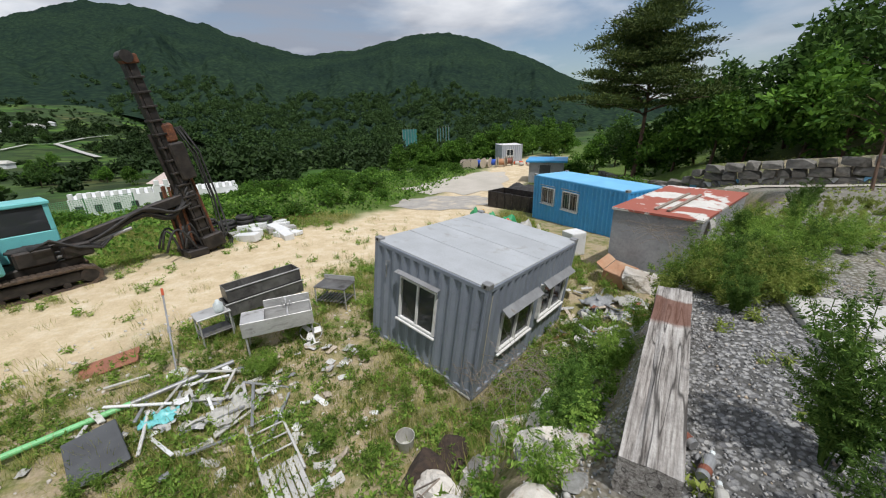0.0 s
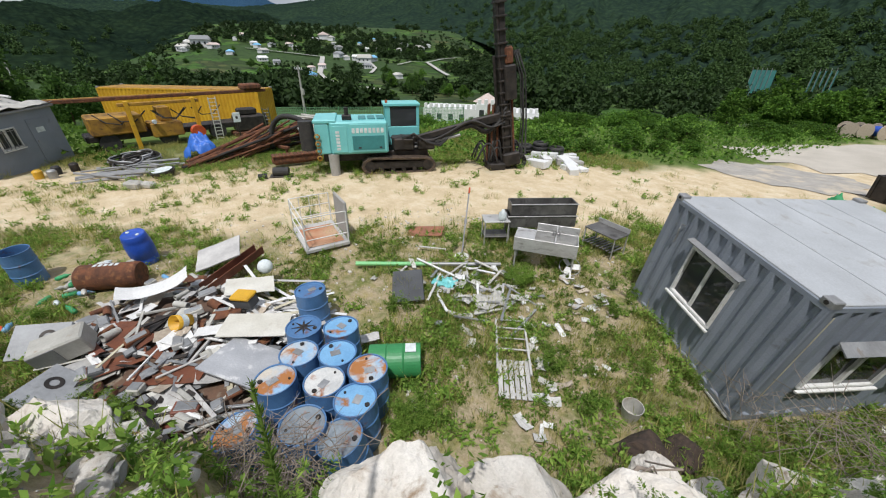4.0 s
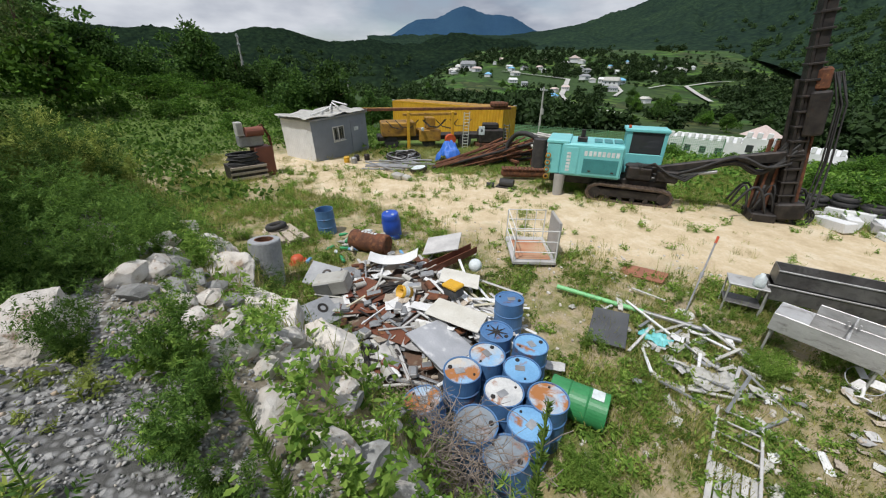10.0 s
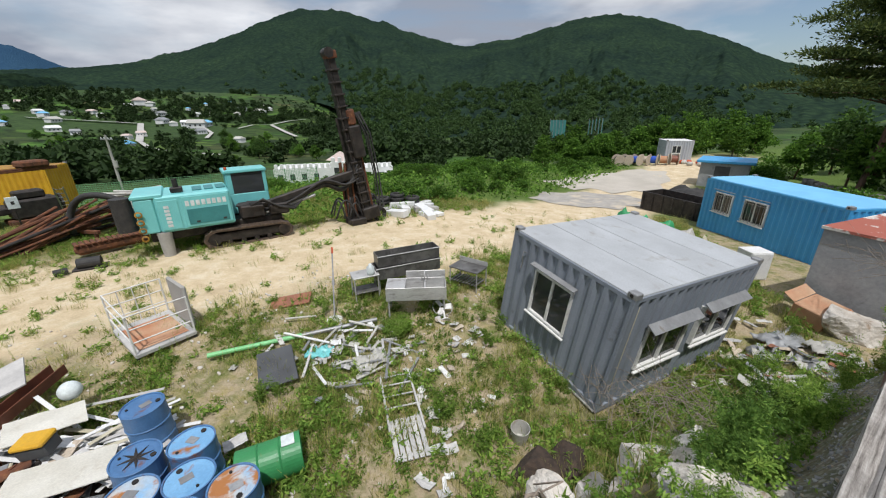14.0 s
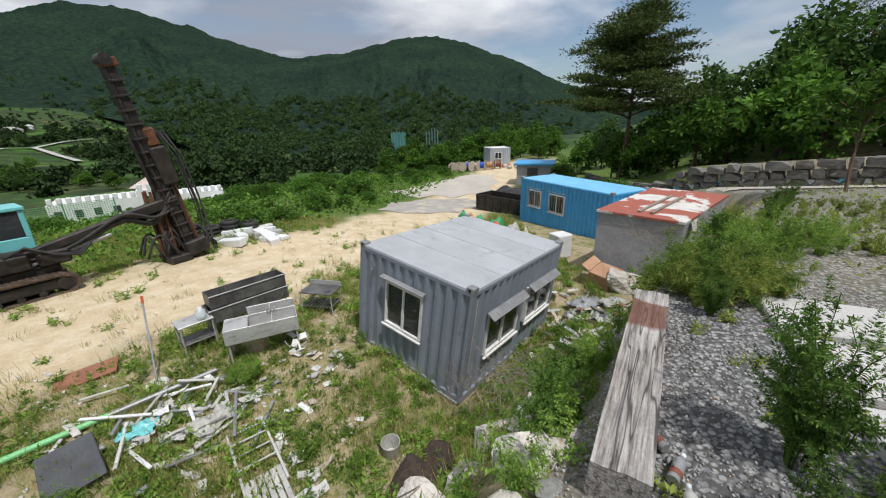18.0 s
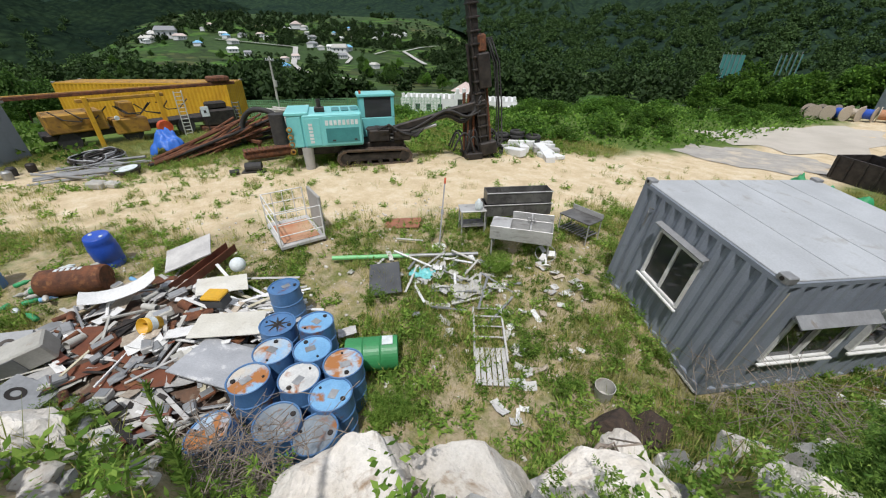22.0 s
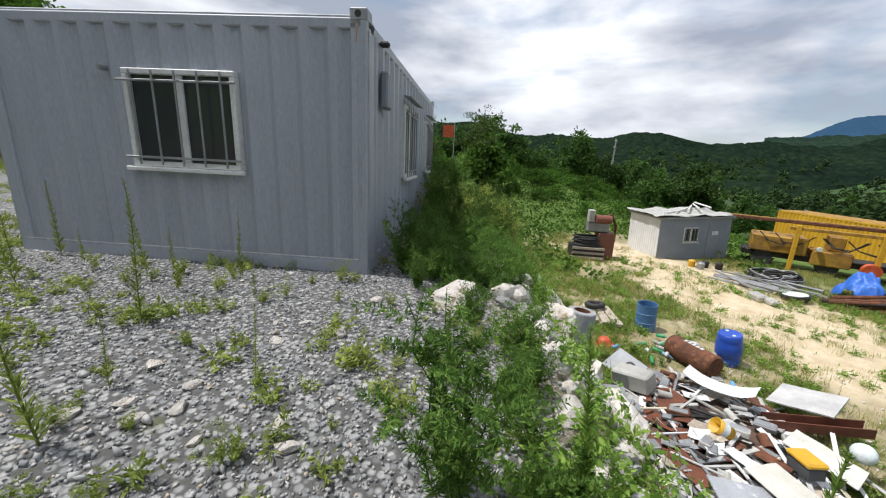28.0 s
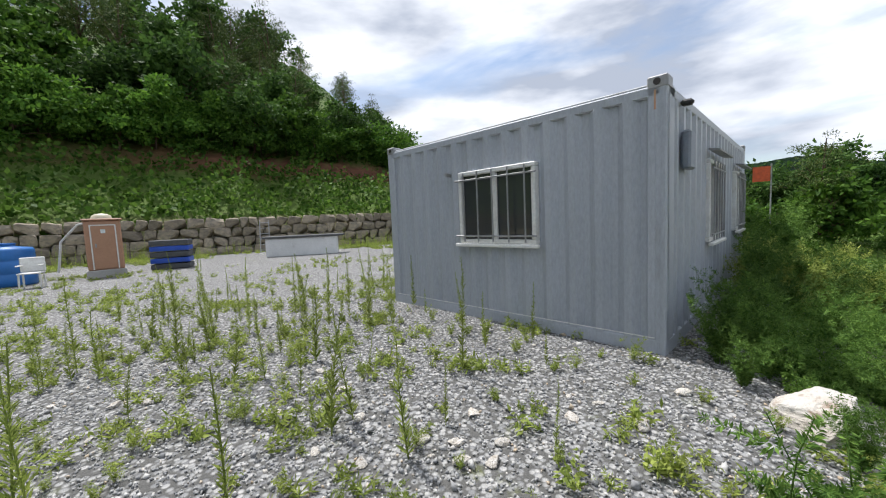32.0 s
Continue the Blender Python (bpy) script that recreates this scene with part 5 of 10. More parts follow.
# ---- kitchen steel, cart, pole and other yard things ----
def sink():
    ob = thing("steel_sink", frame_of((-4.02, 7.38, land1(-3.4, 7.8)), (0.93, 0.37, 0)), "stainless steel double sink standing in the weeds", "sink")
    L, D, zt, zb = 1.55, 0.62, 0.88, 0.52
    bm = bmesh.new()
    for lo, hi in (((0, 0, zb), (L, 0.02, zt)), ((0, D - 0.02, zb), (L, D, zt)), ((0, 0.02, zb), (0.02, D - 0.02, zt)), ((L - 0.02, 0.02, zb), (L, D - 0.02, zt)), ((0.02, 0.02, zb), (L - 0.02, D - 0.02, zb + 0.02)), ((0.02, 0.02, zt - 0.02), (0.5, D - 0.02, zt)), ((0.98, 0.02, zb + 0.02), (1.02, D - 0.02, zt - 0.03))):
        bx(bm, lo, hi, None, 0.004)
    part("bowl", bm, M["stainless"], ob)
    part("splash_back", box((0.5, D + 0.001, zt - 0.2), (L, D + 0.025, zt + 0.2), 0.006), M["stainless"], ob)
    for x in (0.06, L - 0.06):
        for y in (0.06, D - 0.06):
            part("leg", tube(bmesh.new(), (x, y, 0.0), (x, y, zb), 0.022), M["stainless"], ob)
    part("tap", poly_tube(bmesh.new(), [(1.0, 0.57, 0.88), (1.0, 0.57, 1.05), (1.0, 0.5, 1.12), (1.0, 0.36, 1.1), (1.0, 0.33, 1.03)], 0.016), M["stainless"], ob, "bent chrome tap")
    for x in (0.92, 1.08):
        part("tap_handle", tube(bmesh.new(), (x, 0.57, 0.88), (x, 0.57, 0.97), 0.02, seg=8), M["stainless"], ob)


sink()


def trough(m, L, D, H, legs, label, dark=True):
    ob = thing("steel_trough", m, label, "trough")
    bm = bmesh.new()
    for lo, hi in (((0, 0, 0), (L, 0.02, H)), ((0, D - 0.02, 0), (L, D, H)), ((0, 0.02, 0), (0.02, D - 0.02, H)), ((L - 0.02, 0.02, 0), (L, D - 0.02, H)), ((0.02, 0.02, 0), (L - 0.02, D - 0.02, 0.02))):
        bx(bm, lo, hi, None, 0.004)
    part("tank", bm, M["stainless_dark"] if dark else M["stainless"], ob)
    part("rim", box((-0.02, -0.02, H - 0.03), (L + 0.02, 0.0, H), 0.004), M["stainless"], ob)
    for x in ((0.08, L - 0.08) if legs else ()):
        for y in (0.06, D - 0.06):
            part("leg", tube(bmesh.new(), (x, y, -legs), (x, y, 0), 0.02), M["stainless"], ob)
    return ob


M["stainless_dark"] = mat("grimy_stainless_steel", (0.24, 0.235, 0.225), (0.13, 0.125, 0.12), 2.5, 0.45, 0.6, 0.15, ((0.08, 0.075, 0.07), 4, 0.5, 0.75), 30)
zy = land1(-4, 9)
trough(frame_of((-4.85, 8.45, zy + 0.50), (0.72, 0.69, 0)), 2.0, 0.55, 0.36, 0.50, "long grimy stainless trough on legs behind the sink")
trough(frame_of((-4.83, 8.55, zy + 0.862), (0.72, 0.69, 0)), 1.92, 0.5, 0.34, 0, "grimy steel trough stacked on another trough")
tb = thing("steel_table", frame_of((-5.25, 7.85, zy), (0.72, 0.69, 0)), "small stainless table pushed against the troughs", "table")
part("tabletop", box((0, 0, 0.72), (0.75, 0.55, 0.76), 0.01), M["stainless"], tb)
for x in (0.04, 0.71):
    for y in (0.04, 0.51):
        part("leg", tube(bmesh.new(), (x, y, 0), (x, y, 0.72), 0.02), M["stainless"], tb)
part("shelf", box((0.03, 0.03, 0.25), (0.72, 0.52, 0.28), 0.005), M["stainless_dark"], tb)
jug = thing("plastic_jug", pose(-4.95, 8.3, zy + 0.76), "clear plastic jug standing on a steel table", "jug")
part("body", lathe(bmesh.new(), [(0, 0), (0.1, 0), (0.11, 0.05), (0.11, 0.22), (0.05, 0.28), (0.04, 0.32), (0, 0.32)], 16), M["white_mark"], jug, smooth=True)
tb2 = thing("steel_rack", frame_of((-3.1, 9.75, zy), (0.80, -0.25, 0)), "low stainless rack with a slatted bottom shelf", "rack")
part("tray", box((0, 0, 0.62), (1.0, 0.62, 0.66), 0.01), M["stainless_dark"], tb2)
part("tray_back", box((0, 0.6, 0.661), (1.0, 0.62, 0.80), 0.005), M["stainless"], tb2)
for x in (0.03, 0.97):
    for y in (0.03, 0.59):
        part("leg", tube(bmesh.new(), (x, y, 0), (x, y, 0.62), 0.018), M["stainless"], tb2)
for k in range(9):
    part("slat", box((0.04 + k * 0.105, 0.02, 0.2), (0.09 + k * 0.105, 0.6, 0.225), 0.003), M["stainless_dark"], tb2)


def cage_cart():
    ob = thing("cage_cart", frame_of((-8.45, 4.12, land1(-9, 4.8)), (0.31, 0.95, 0)), "white tubular cage trolley with a plywood floor", "trolley")
    L, D = 1.22, 1.75
    part("deck", box((0, 0, 0.10), (L, D, 0.20), 0.015), M["board_white"], ob)
    part("deck_board", box((0.12, 0.15, 0.2005), (L - 0.12, D - 0.3, 0.212), 0.003), M["plank_red"], ob, "orange-stained plywood sheet")
    for x in (0.03, L - 0.03):
        for y in (0.03, D - 0.03):
            part("post", tube(bmesh.new(), (x, y, 0.2), (x, y, 1.12), 0.02, seg=8), M["white_frame"], ob)
            part("foot", box((x - 0.05 if x > 0.5 else x - 0.02, y - 0.05 if y > 0.5 else y - 0.02, -0.03), (x + 0.02 if x > 0.5 else x + 0.05, y + 0.02 if y > 0.5 else y + 0.05, 0.0995), 0.01), M["black_rubber"], ob)
    for z in (0.48, 0.8, 1.12):
        for a, b in (((0.03, 0.03), (L - 0.03, 0.03)), ((0.03, 0.03), (0.03, D - 0.03)), ((0.03, D - 0.03), (L - 0.03, D - 0.03))):
            part("rail", tube(bmesh.new(), (*a, z), (*b, z), 0.016, seg=8), M["white_frame"], ob)
    for k in range(3):
        part("upright", tube(bmesh.new(), (0.3 + 0.3 * k, D - 0.03, 0.2), (0.3 + 0.3 * k, D - 0.03, 1.12), 0.012, seg=6), M["white_frame"], ob)
    part("side_panel", box((L + 0.005, 0.25, 0.16), (L + 0.09, 1.3, 1.28), 0.03), M["concrete"], ob, "grey slab panel leaning on the cage")


cage_cart()

st = thing("pole_stand", pose(-5.34, 6.96, land1(-5.3, 7)), "leaning thin steel pole on a round white disc base", "stand")
part("base_disc", lathe(bmesh.new(), [(0, 0), (0.2, 0), (0.21, 0.02), (0.19, 0.045), (0.05, 0.06), (0, 0.06)], 28), M["white_frame"], st, "white round plastic base")
part("pole", tube(bmesh.new(), (0, 0, 0.05), (-0.75, 1.25, 1.45), 0.02, seg=8), M["steel_dull"], st)
part("collar", tube(bmesh.new(), (-0.36, 0.6, 0.70), (-0.41, 0.68, 0.79), 0.04, seg=8), M["steel_dull"], st)
part("pole_tip", tube(bmesh.new(), (-0.70, 1.17, 1.36), (-0.77, 1.285, 1.49), 0.028, seg=8), M["orange_red"], st)

gp = thing("green_pipe", pose(0, 0, 0), "long pipe lying in the grass, half green and half grey", "pipe")
part("green_length", tube(bmesh.new(), (-7.0, 4.65, 0.14), (-5.55, 5.95, 0.13), 0.055, seg=12), M["green_pipe"], gp)
part("grey_length", tube(bmesh.new(), (-5.56, 5.94, 0.13), (-4.2, 7.15, 0.12), 0.05, seg=12), M["steel_dull"], gp)
fm = thing("rubber_mat", frame_of((-5.1, 4.15, 0.10), (0.6, 0.62, 0.05), (0.1, 0.0, 1)), "dark grey curved plastic panel lying in weeds", "panel")
part("sheet", box((0, 0, 0), (0.72, 1.15, 0.03), 0.012), M["black_board"], fm)
tc_ = thing("terracotta_board", pose(-7.1, 7.4, land1(-7.1, 7.4) + 0.05, 4, -6, 30), "weathered red-brown board in the grass", "board")
part("sheet", box((-0.55, -0.3, 0), (0.55, 0.3, 0.04), 0.01), M["terracotta"], tc_)

# folding ladder with a slatted board
lad = thing("slatted_ladder", frame_of((-1.98, 3.62, land1(-2, 3.9) + 0.03), (0.80, 0.55, 0)), "grey white slatted platform with a ladder frame", "ladder")
for k in range(6):
    part("slat", box((0.01 + k * 0.095, 0, 0.03), (0.085 + k * 0.095, 0.85, 0.052), 0.004), M["board_white"], lad)
for y in (0.08, 0.7):
    part("crossbar", box((0, y, 0.0), (0.58, y + 0.06, 0.0295), 0.004), M["board_white"], lad)
for x in (-0.02, 0.56):
    part("rail", box((x, 0.5, 0.055), (x + 0.04, 2.0, 0.10), 0.006), M["board_white"], lad)
for y in (1.1, 1.4, 1.7, 1.95):
    part("rung", tube(bmesh.new(), (-0.01, y, 0.078), (0.59, y, 0.078), 0.016, seg=8), M["board_white"], lad)

# heavy weathered timber on the terrace edge
bl = Vector((2.73, 3.28, 3.46)) - Vector((1.33, 1.36, 3.46))
beam = thing("timber_beam", frame_of((1.33, 1.36, 3.14), bl), "heavy weathered grey timber with a rusty stain and cracks", "beam")
bm = bmesh.new()
n = 40
rows_ = []
ln = bl.length
for i in range(n + 1):
    x = ln * i / n
    ring = []
    for k in range(24):
        a = 2 * math.pi * k / 24
        c, s = math.cos(a), math.sin(a)
        q = 0.16 / max(abs(c), abs(s)) * (0.965 + 0.035 * abs(math.cos(2 * a)))
        p = Vector((x, q * c * 0.95, 0.16 + q * s))
        crack = -0.022 * max(0, noise.noise((x * 0.7, k * 1.7, 3.1)) - 0.12) * 4 * (1 if k % 3 == 1 else 0)
        p += Vector((0, c, s)) * (0.010 * noise.noise((x * 3, c * 2, s * 2)) + crack)
        ring.append(bm.verts.new(p))
    rows_.append(ring)
for a, b in zip(rows_, rows_[1:]):
    for k in range(24):
        bm.faces.new((a[k], b[k], b[(k + 1) % 24], a[(k + 1) % 24]))
bm.faces.new(rows_[0])
bm.faces.new(rows_[-1][::-1])
part("timber", bm, None, beam)


def beam_material():
    m, nt, bsdf, vec = start("cracked_grey_timber")
    mp = nt.nodes.new("ShaderNodeMapping")
    mp.inputs["Scale"].default_value = (0.5, 9, 9)
    nt.links.new(vec, mp.inputs["Vector"])
    g = noise_tex(nt, mp.outputs[0], 3, 6, 0.7)
    b = noise_tex(nt, vec, 3, 4)
    c = ramp(nt, g, [(0.34, (0.07, 0.06, 0.052)), (0.46, (0.30, 0.275, 0.25)), (0.66, (0.58, 0.555, 0.52))])
    c = mix_col(nt, 0.6, c, ramp(nt, b, [(0.3, (0.6,) * 3), (0.7, (1.1,) * 3)]), "MULTIPLY")
    thin = nt.nodes.new("ShaderNodeMapping")
    thin.inputs["Scale"].default_value = (0.35, 6, 6)
    nt.links.new(vec, thin.inputs["Vector"])
    fissure = ramp(nt, noise_tex(nt, thin.outputs[0], 1.5, 2, 0.4), [(0.486, (0, 0, 0)), (0.498, (0.9, 0.9, 0.9)), (0.502, (0.9, 0.9, 0.9)), (0.514, (0, 0, 0))])
    c = mix_col(nt, fissure, c, (0.035, 0.03, 0.026))
    c = mix_col(nt, 0.55, c, ramp(nt, noise_tex(nt, vec, 46, 5, 0.7), [(0.3, (0.55,) * 3), (0.7, (1.15,) * 3)]), "MULTIPLY")
    sx = nt.nodes.new("ShaderNodeSeparateXYZ")
    nt.links.new(vec, sx.inputs[0])
    warp = math_node(nt, "ADD", sx.outputs[0], math_node(nt, "MULTIPLY", b, 0.35))
    band = ramp(nt, math_node(nt, "DIVIDE", warp, 3.0), [(0.0, (0, 0, 0)), (0.58, (0, 0, 0)), (0.60, (1, 1, 1)), (0.76, (1, 1, 1)), (0.775, (0, 0, 0))])
    c = mix_col(nt, mix_col(nt, 0.85, (0, 0, 0), band), c, mix_col(nt, 0.5, (0.20, 0.075, 0.04), c, "MULTIPLY"))
    nt.links.new(c, bsdf.inputs["Base Color"])
    bsdf.inputs["Roughness"].default_value = 0.9
    bump(nt, bsdf, g, 0.9, 0.02)
    return m


beam.children[0].data.materials.clear()
beam.children[0].data.materials.append(beam_material())

# ---- plants ----
RNG = np.random.RandomState(11)


def unit(v):
    return v / np.maximum(np.linalg.norm(v, axis=-1, keepdims=True), 1e-9)


def leaf_quads(base, way, length, width, fold=0.0):
    """One four-cornered leaf for each row."""
    n = len(base)
    side = unit(np.cross(way, unit(RNG.normal(size=(n, 3)))))
    nrm = np.cross(side, way)
    length, width = np.broadcast_to(length, (n,))[:, None], np.broadcast_to(width, (n,))[:, None]
    mid = base + way * length * 0.45 - nrm * fold * length
    v = np.stack([base, mid + side * width / 2, base + way * length, mid - side * width / 2], 1).reshape(-1, 3)
    return v, np.arange(4 * n).reshape(n, 4)


def stem_quads(paths, r0, r1):
    """Three-sided stems along paths: arrays of points."""
    V, F, k = [], [], 0
    for p in paths:
        m = len(p)
        d = unit(np.gradient(p, axis=0))
        s = unit(np.cross(d, [0.31, 0.9, 0.2]))
        t = np.cross(d, s)
        r = np.linspace(r0, r1, m)[:, None]
        ring = np.stack([p + r * (s * math.cos(a) + t * math.sin(a)) for a in (0, 2.09, 4.19)], 1)
        V.append(ring.reshape(-1, 3))
        for i in range(m - 1):
            for j in range(3):
                F.append((k + 3 * i + j, k + 3 * i + (j + 1) % 3, k + 3 * i + 3 + (j + 1) % 3, k + 3 * i + 3 + j))
        k += 3 * m
    return np.concatenate(V), np.array(F)


def arching(n, h, spread, pts=8, wob=0.04):
    out = []
    for _ in range(n):
        a, s, hh = RNG.uniform(0, 6.28), RNG.uniform(0.2, 1) * spread, h * RNG.uniform(0.6, 1.05)
        t = np.linspace(0, 1, pts)
        r = 0.04 + s * t**1.4
        out.append(np.stack([r * np.cos(a) + wob * RNG.normal(size=pts) * t, r * np.sin(a) + wob * RNG.normal(size=pts) * t, hh * t * (1 - 0.12 * t * s)], 1))
    return out


def leaves_along(paths, per, L, W, start_t=0.15, droop=0.15, up=0.5, tip=0.6):
    B, D, S = [], [], []
    for p in paths:
        t = RNG.uniform(start_t, 1.0, per)
        x = t * (len(p) - 1)
        i = np.minimum(x.astype(int), len(p) - 2)
        f = (x - i)[:, None]
        b = p[i] * (1 - f) + p[i + 1] * f
        d = unit(p[i + 1] - p[i])
        out = unit(np.cross(d, RNG.normal(size=(per, 3))))
        B.append(b)
        D.append(unit(out + d * up - np.array([0, 0, droop])))
        S.append(L * (1 - tip * t) * RNG.uniform(0.7, 1.25, per))
    B, D, S = np.concatenate(B), np.concatenate(D), np.concatenate(S)
    return leaf_quads(B, D, S, S * W / L, 0.05)


def weed_bush(h=0.9, stems=12, spread=0.35, per=60, L=0.075, W=0.018):
    ps = arching(stems, h, spread)
    side = []
    for p in ps:
        for _ in range(5):
            i = RNG.randint(2, len(p) - 1)
            d = unit(np.array([RNG.normal(), RNG.normal(), 0.9]))
            q = p[i] + np.linspace(0, 1, 5)[:, None] * d * h * RNG.uniform(0.15, 0.32)
            side.append(q)
    sv = stem_quads(ps, 0.006, 0.002)
    lv = leaves_along(ps, per, L, W)
    l2 = leaves_along(side, per // 2, L * 0.85, W * 0.9)
    return sv, (np.concatenate([lv[0], l2[0]]), np.concatenate([lv[1], l2[1] + len(lv[0])]))


def stalk(h=0.8, per=110, L=0.08, W=0.012):
    t = np.linspace(0, 1, 9)
    p = np.stack([0.05 * h * np.sin(t * 2 + RNG.uniform(0, 6)) * t, 0.05 * h * np.cos(t * 2 + RNG.uniform(0, 6)) * t, h * t], 1)
    return stem_quads([p], 0.006, 0.003), leaves_along([p], per, L, W, 0.05, 0.0, 1.1, 0.75)


def rosette(n=22, L=0.09, W=0.03, h=0.12):
    ps = arching(5, h, 0.1, 4)
    return leaves_along(ps, n // 2, L, W, 0.0, 0.1, 0.3, 0.2)


def tuft(n=16, L=0.25, W=0.008, spread=0.06):
    b = np.concatenate([RNG.normal(0, spread, (n, 2)), np.zeros((n, 1))], 1)
    d = unit(np.concatenate([RNG.normal(0, 0.35, (n, 2)), np.ones((n, 1))], 1))
    return leaf_quads(b, d, L * RNG.uniform(0.5, 1.1, n), W)


def scatter(name, templates, xy, z, scale, material, label, category="plants", tilt=0.0):
    """Many copies of leaf templates joined in one mesh of kind stuff."""
    V, F, k = [], [], 0
    rz = RNG.uniform(0, 6.283, len(xy))
    pick = RNG.randint(0, len(templates), len(xy))
    for q, (tv, tf) in enumerate(templates):
        ids = np.where(pick == q)[0]
        if not len(ids):
            continue
        c, s = np.cos(rz[ids])[:, None], np.sin(rz[ids])[:, None]
        sc = scale[ids][:, None]
        x = (tv[None, :, 0] * c - tv[None, :, 1] * s) * sc + xy[ids, 0][:, None]
        y = (tv[None, :, 0] * s + tv[None, :, 1] * c) * sc + xy[ids, 1][:, None]
        zz = tv[None, :, 2] * sc + z[ids][:, None]
        V.append(np.stack([x, y, zz], -1).reshape(-1, 3))
        F.append((tf[None] + (np.arange(len(ids)) * len(tv))[:, None, None]).reshape(-1, 4) + k)
        k += len(ids) * len(tv)
    ob = arrays(name, np.concatenate(V), np.concatenate(F), material)
    return tagged(ob, label, category, kind="stuff")


def spread_over(n, x0, x1, y0, y1, keep):
    xy = np.stack([RNG.uniform(x0, x1, n), RNG.uniform(y0, y1, n)], 1)
    return xy[keep(xy[:, 0], xy[:, 1])]


def edge_side(x, y):
    d, s = poly_dist(x, y, EDGE)
    return -d * s


def road_dist(x, y):
    return poly_dist(x, y, ROAD)[0]


def in_uc(x, y, pad=0.0):
    q = um.inverted()
    u = q[0][0] * x + q[0][1] * y + q[0][3]
    v = q[1][0] * x + q[1][1] * y + q[1][3]
    return (u > -pad) & (u < 4.2 + pad) & (v > -pad) & (v < 6 + pad)


def in_gc(x, y, pad=0.0):
    q = gm.inverted()
    u = q[0][0] * x + q[0][1] * y + q[0][3]
    v = q[1][0] * x + q[1][1] * y + q[1][3]
    return (u > -pad) & (u < 3.17 + pad) & (v > -pad) & (v < 4.24 + pad)


def pile_at(x, y):
    return ((x + 7.2) / 3.1) ** 2 + ((y - 0.75) / 1.7) ** 2 < 1


# grass and weeds of the yard
def yard_ok(x, y):
    n = fbm(x * 0.55, y * 0.55, 4)
    r = road_dist(x, y)
    p = smooth01(0.36, 0.54, n) * smooth01(2.6, 4.4, r + 1.5 * (n - 0.5)) + (0.045 + 0.22 * smooth01(-8, -14, x)) * smooth01(0.42, 0.6, fbm(x * 1.3 + 3, y * 1.3, 3)) + 0.012
    return (RNG.rand(len(x)) < p) & (edge_side(x, y) < -0.7) & ~in_gc(x, y) & ~pile_at(x, y)


tufts = [tuft(14, 0.2), tuft(18, 0.3, 0.009, 0.08), tuft(12, 0.15, 0.01, 0.05), tuft(20, 0.36, 0.008, 0.1)]
xy = spread_over(52000, -26, 6, -8, 22, yard_ok)
scatter("grass", tufts, xy, land(xy[:, 0], xy[:, 1]) - 0.01, RNG.uniform(0.5, 1.25, len(xy)), M["grass"], "tufts of short yellow-green yard grass", "grass")
roset = [rosette(), rosette(30, 0.07, 0.028, 0.2), rosette(26, 0.1, 0.02, 0.16)]
xy = spread_over(12000, -22, 6, -7, 20, yard_ok)
scatter("yard_weeds", roset, xy, land(xy[:, 0], xy[:, 1]), RNG.uniform(0.6, 1.7, len(xy)), M["weed"], "low leafy green weeds in the yard", "weeds")
small_bush = [weed_bush(0.5, 6, 0.2, 40, 0.07, 0.02)[1], weed_bush(0.7, 8, 0.25, 45, 0.08, 0.016)[1], weed_bush(0.42, 7, 0.3, 36, 0.07, 0.026)[1]]
def clumpy(x, y):
    n = fbm(x * 0.8 + 40, y * 0.8, 3)
    return (n > 0.60) & (road_dist(x, y) > 4.0) & (edge_side(x, y) < -0.2) & ~in_gc(x, y, 0.05) & ~pile_at(x, y) & ~((x > -5.6) & (x < -2.6) & (y > 0.6) & (y < 2.7))
xy = spread_over(1700, -13, 6, -6, 14, clumpy)
scatter("yard_shrubs", small_bush, xy, land(xy[:, 0], xy[:, 1]) - 0.03, RNG.uniform(0.4, 1.0, len(xy)), M["weed"], "clumps of green mugwort weeds across the yard", "weeds")
def near_yard(x, y):
    n = fbm(x * 0.7 + 11, y * 0.7, 4)
    p = 0.05 + 0.8 * smooth01(0.45, 0.60, n)
    return (RNG.rand(len(x)) < p) & (road_dist(x, y) > 3.2 + 1.4 * RNG.rand(len(x))) & (edge_side(x, y) < -0.9) & ~in_gc(x, y) & ~pile_at(x, y) & ~((x > -5.6) & (x < -2.5) & (y > 0.6) & (y < 2.8))
short_tufts = [tuft(11, 0.14, 0.009, 0.06), tuft(9, 0.10, 0.011, 0.05), tuft(13, 0.2, 0.008, 0.07)]
xy = spread_over(15000, -10, 4.5, -1, 10, near_yard)
scatter("short_grass", short_tufts, xy, land(xy[:, 0], xy[:, 1]) - 0.01, RNG.uniform(0.5, 1.3, len(xy)), M["grass"], "short dense yellow-green grass between the scrap", "grass")
clover = [rosette(16, 0.05, 0.03, 0.07), rosette(20, 0.06, 0.026, 0.1)]
xy = spread_over(4200, -9, 4.5, 0.5, 9, near_yard)
scatter("clover", clover, xy, land(xy[:, 0], xy[:, 1]), RNG.uniform(0.6, 1.4, len(xy)), M["weed"], "low leafy clover and creeping weeds in the yard", "weeds")
stalks = [stalk(0.6, 90)[1], stalk(0.8)[1], stalk(1.0, 140)[1]]
xy = spread_over(1400, -14, -1, 1, 13, lambda x, y: (np.abs(road_dist(x, y) - 4.3) < 1.1) & (fbm(x, y, 3) > 0.5))
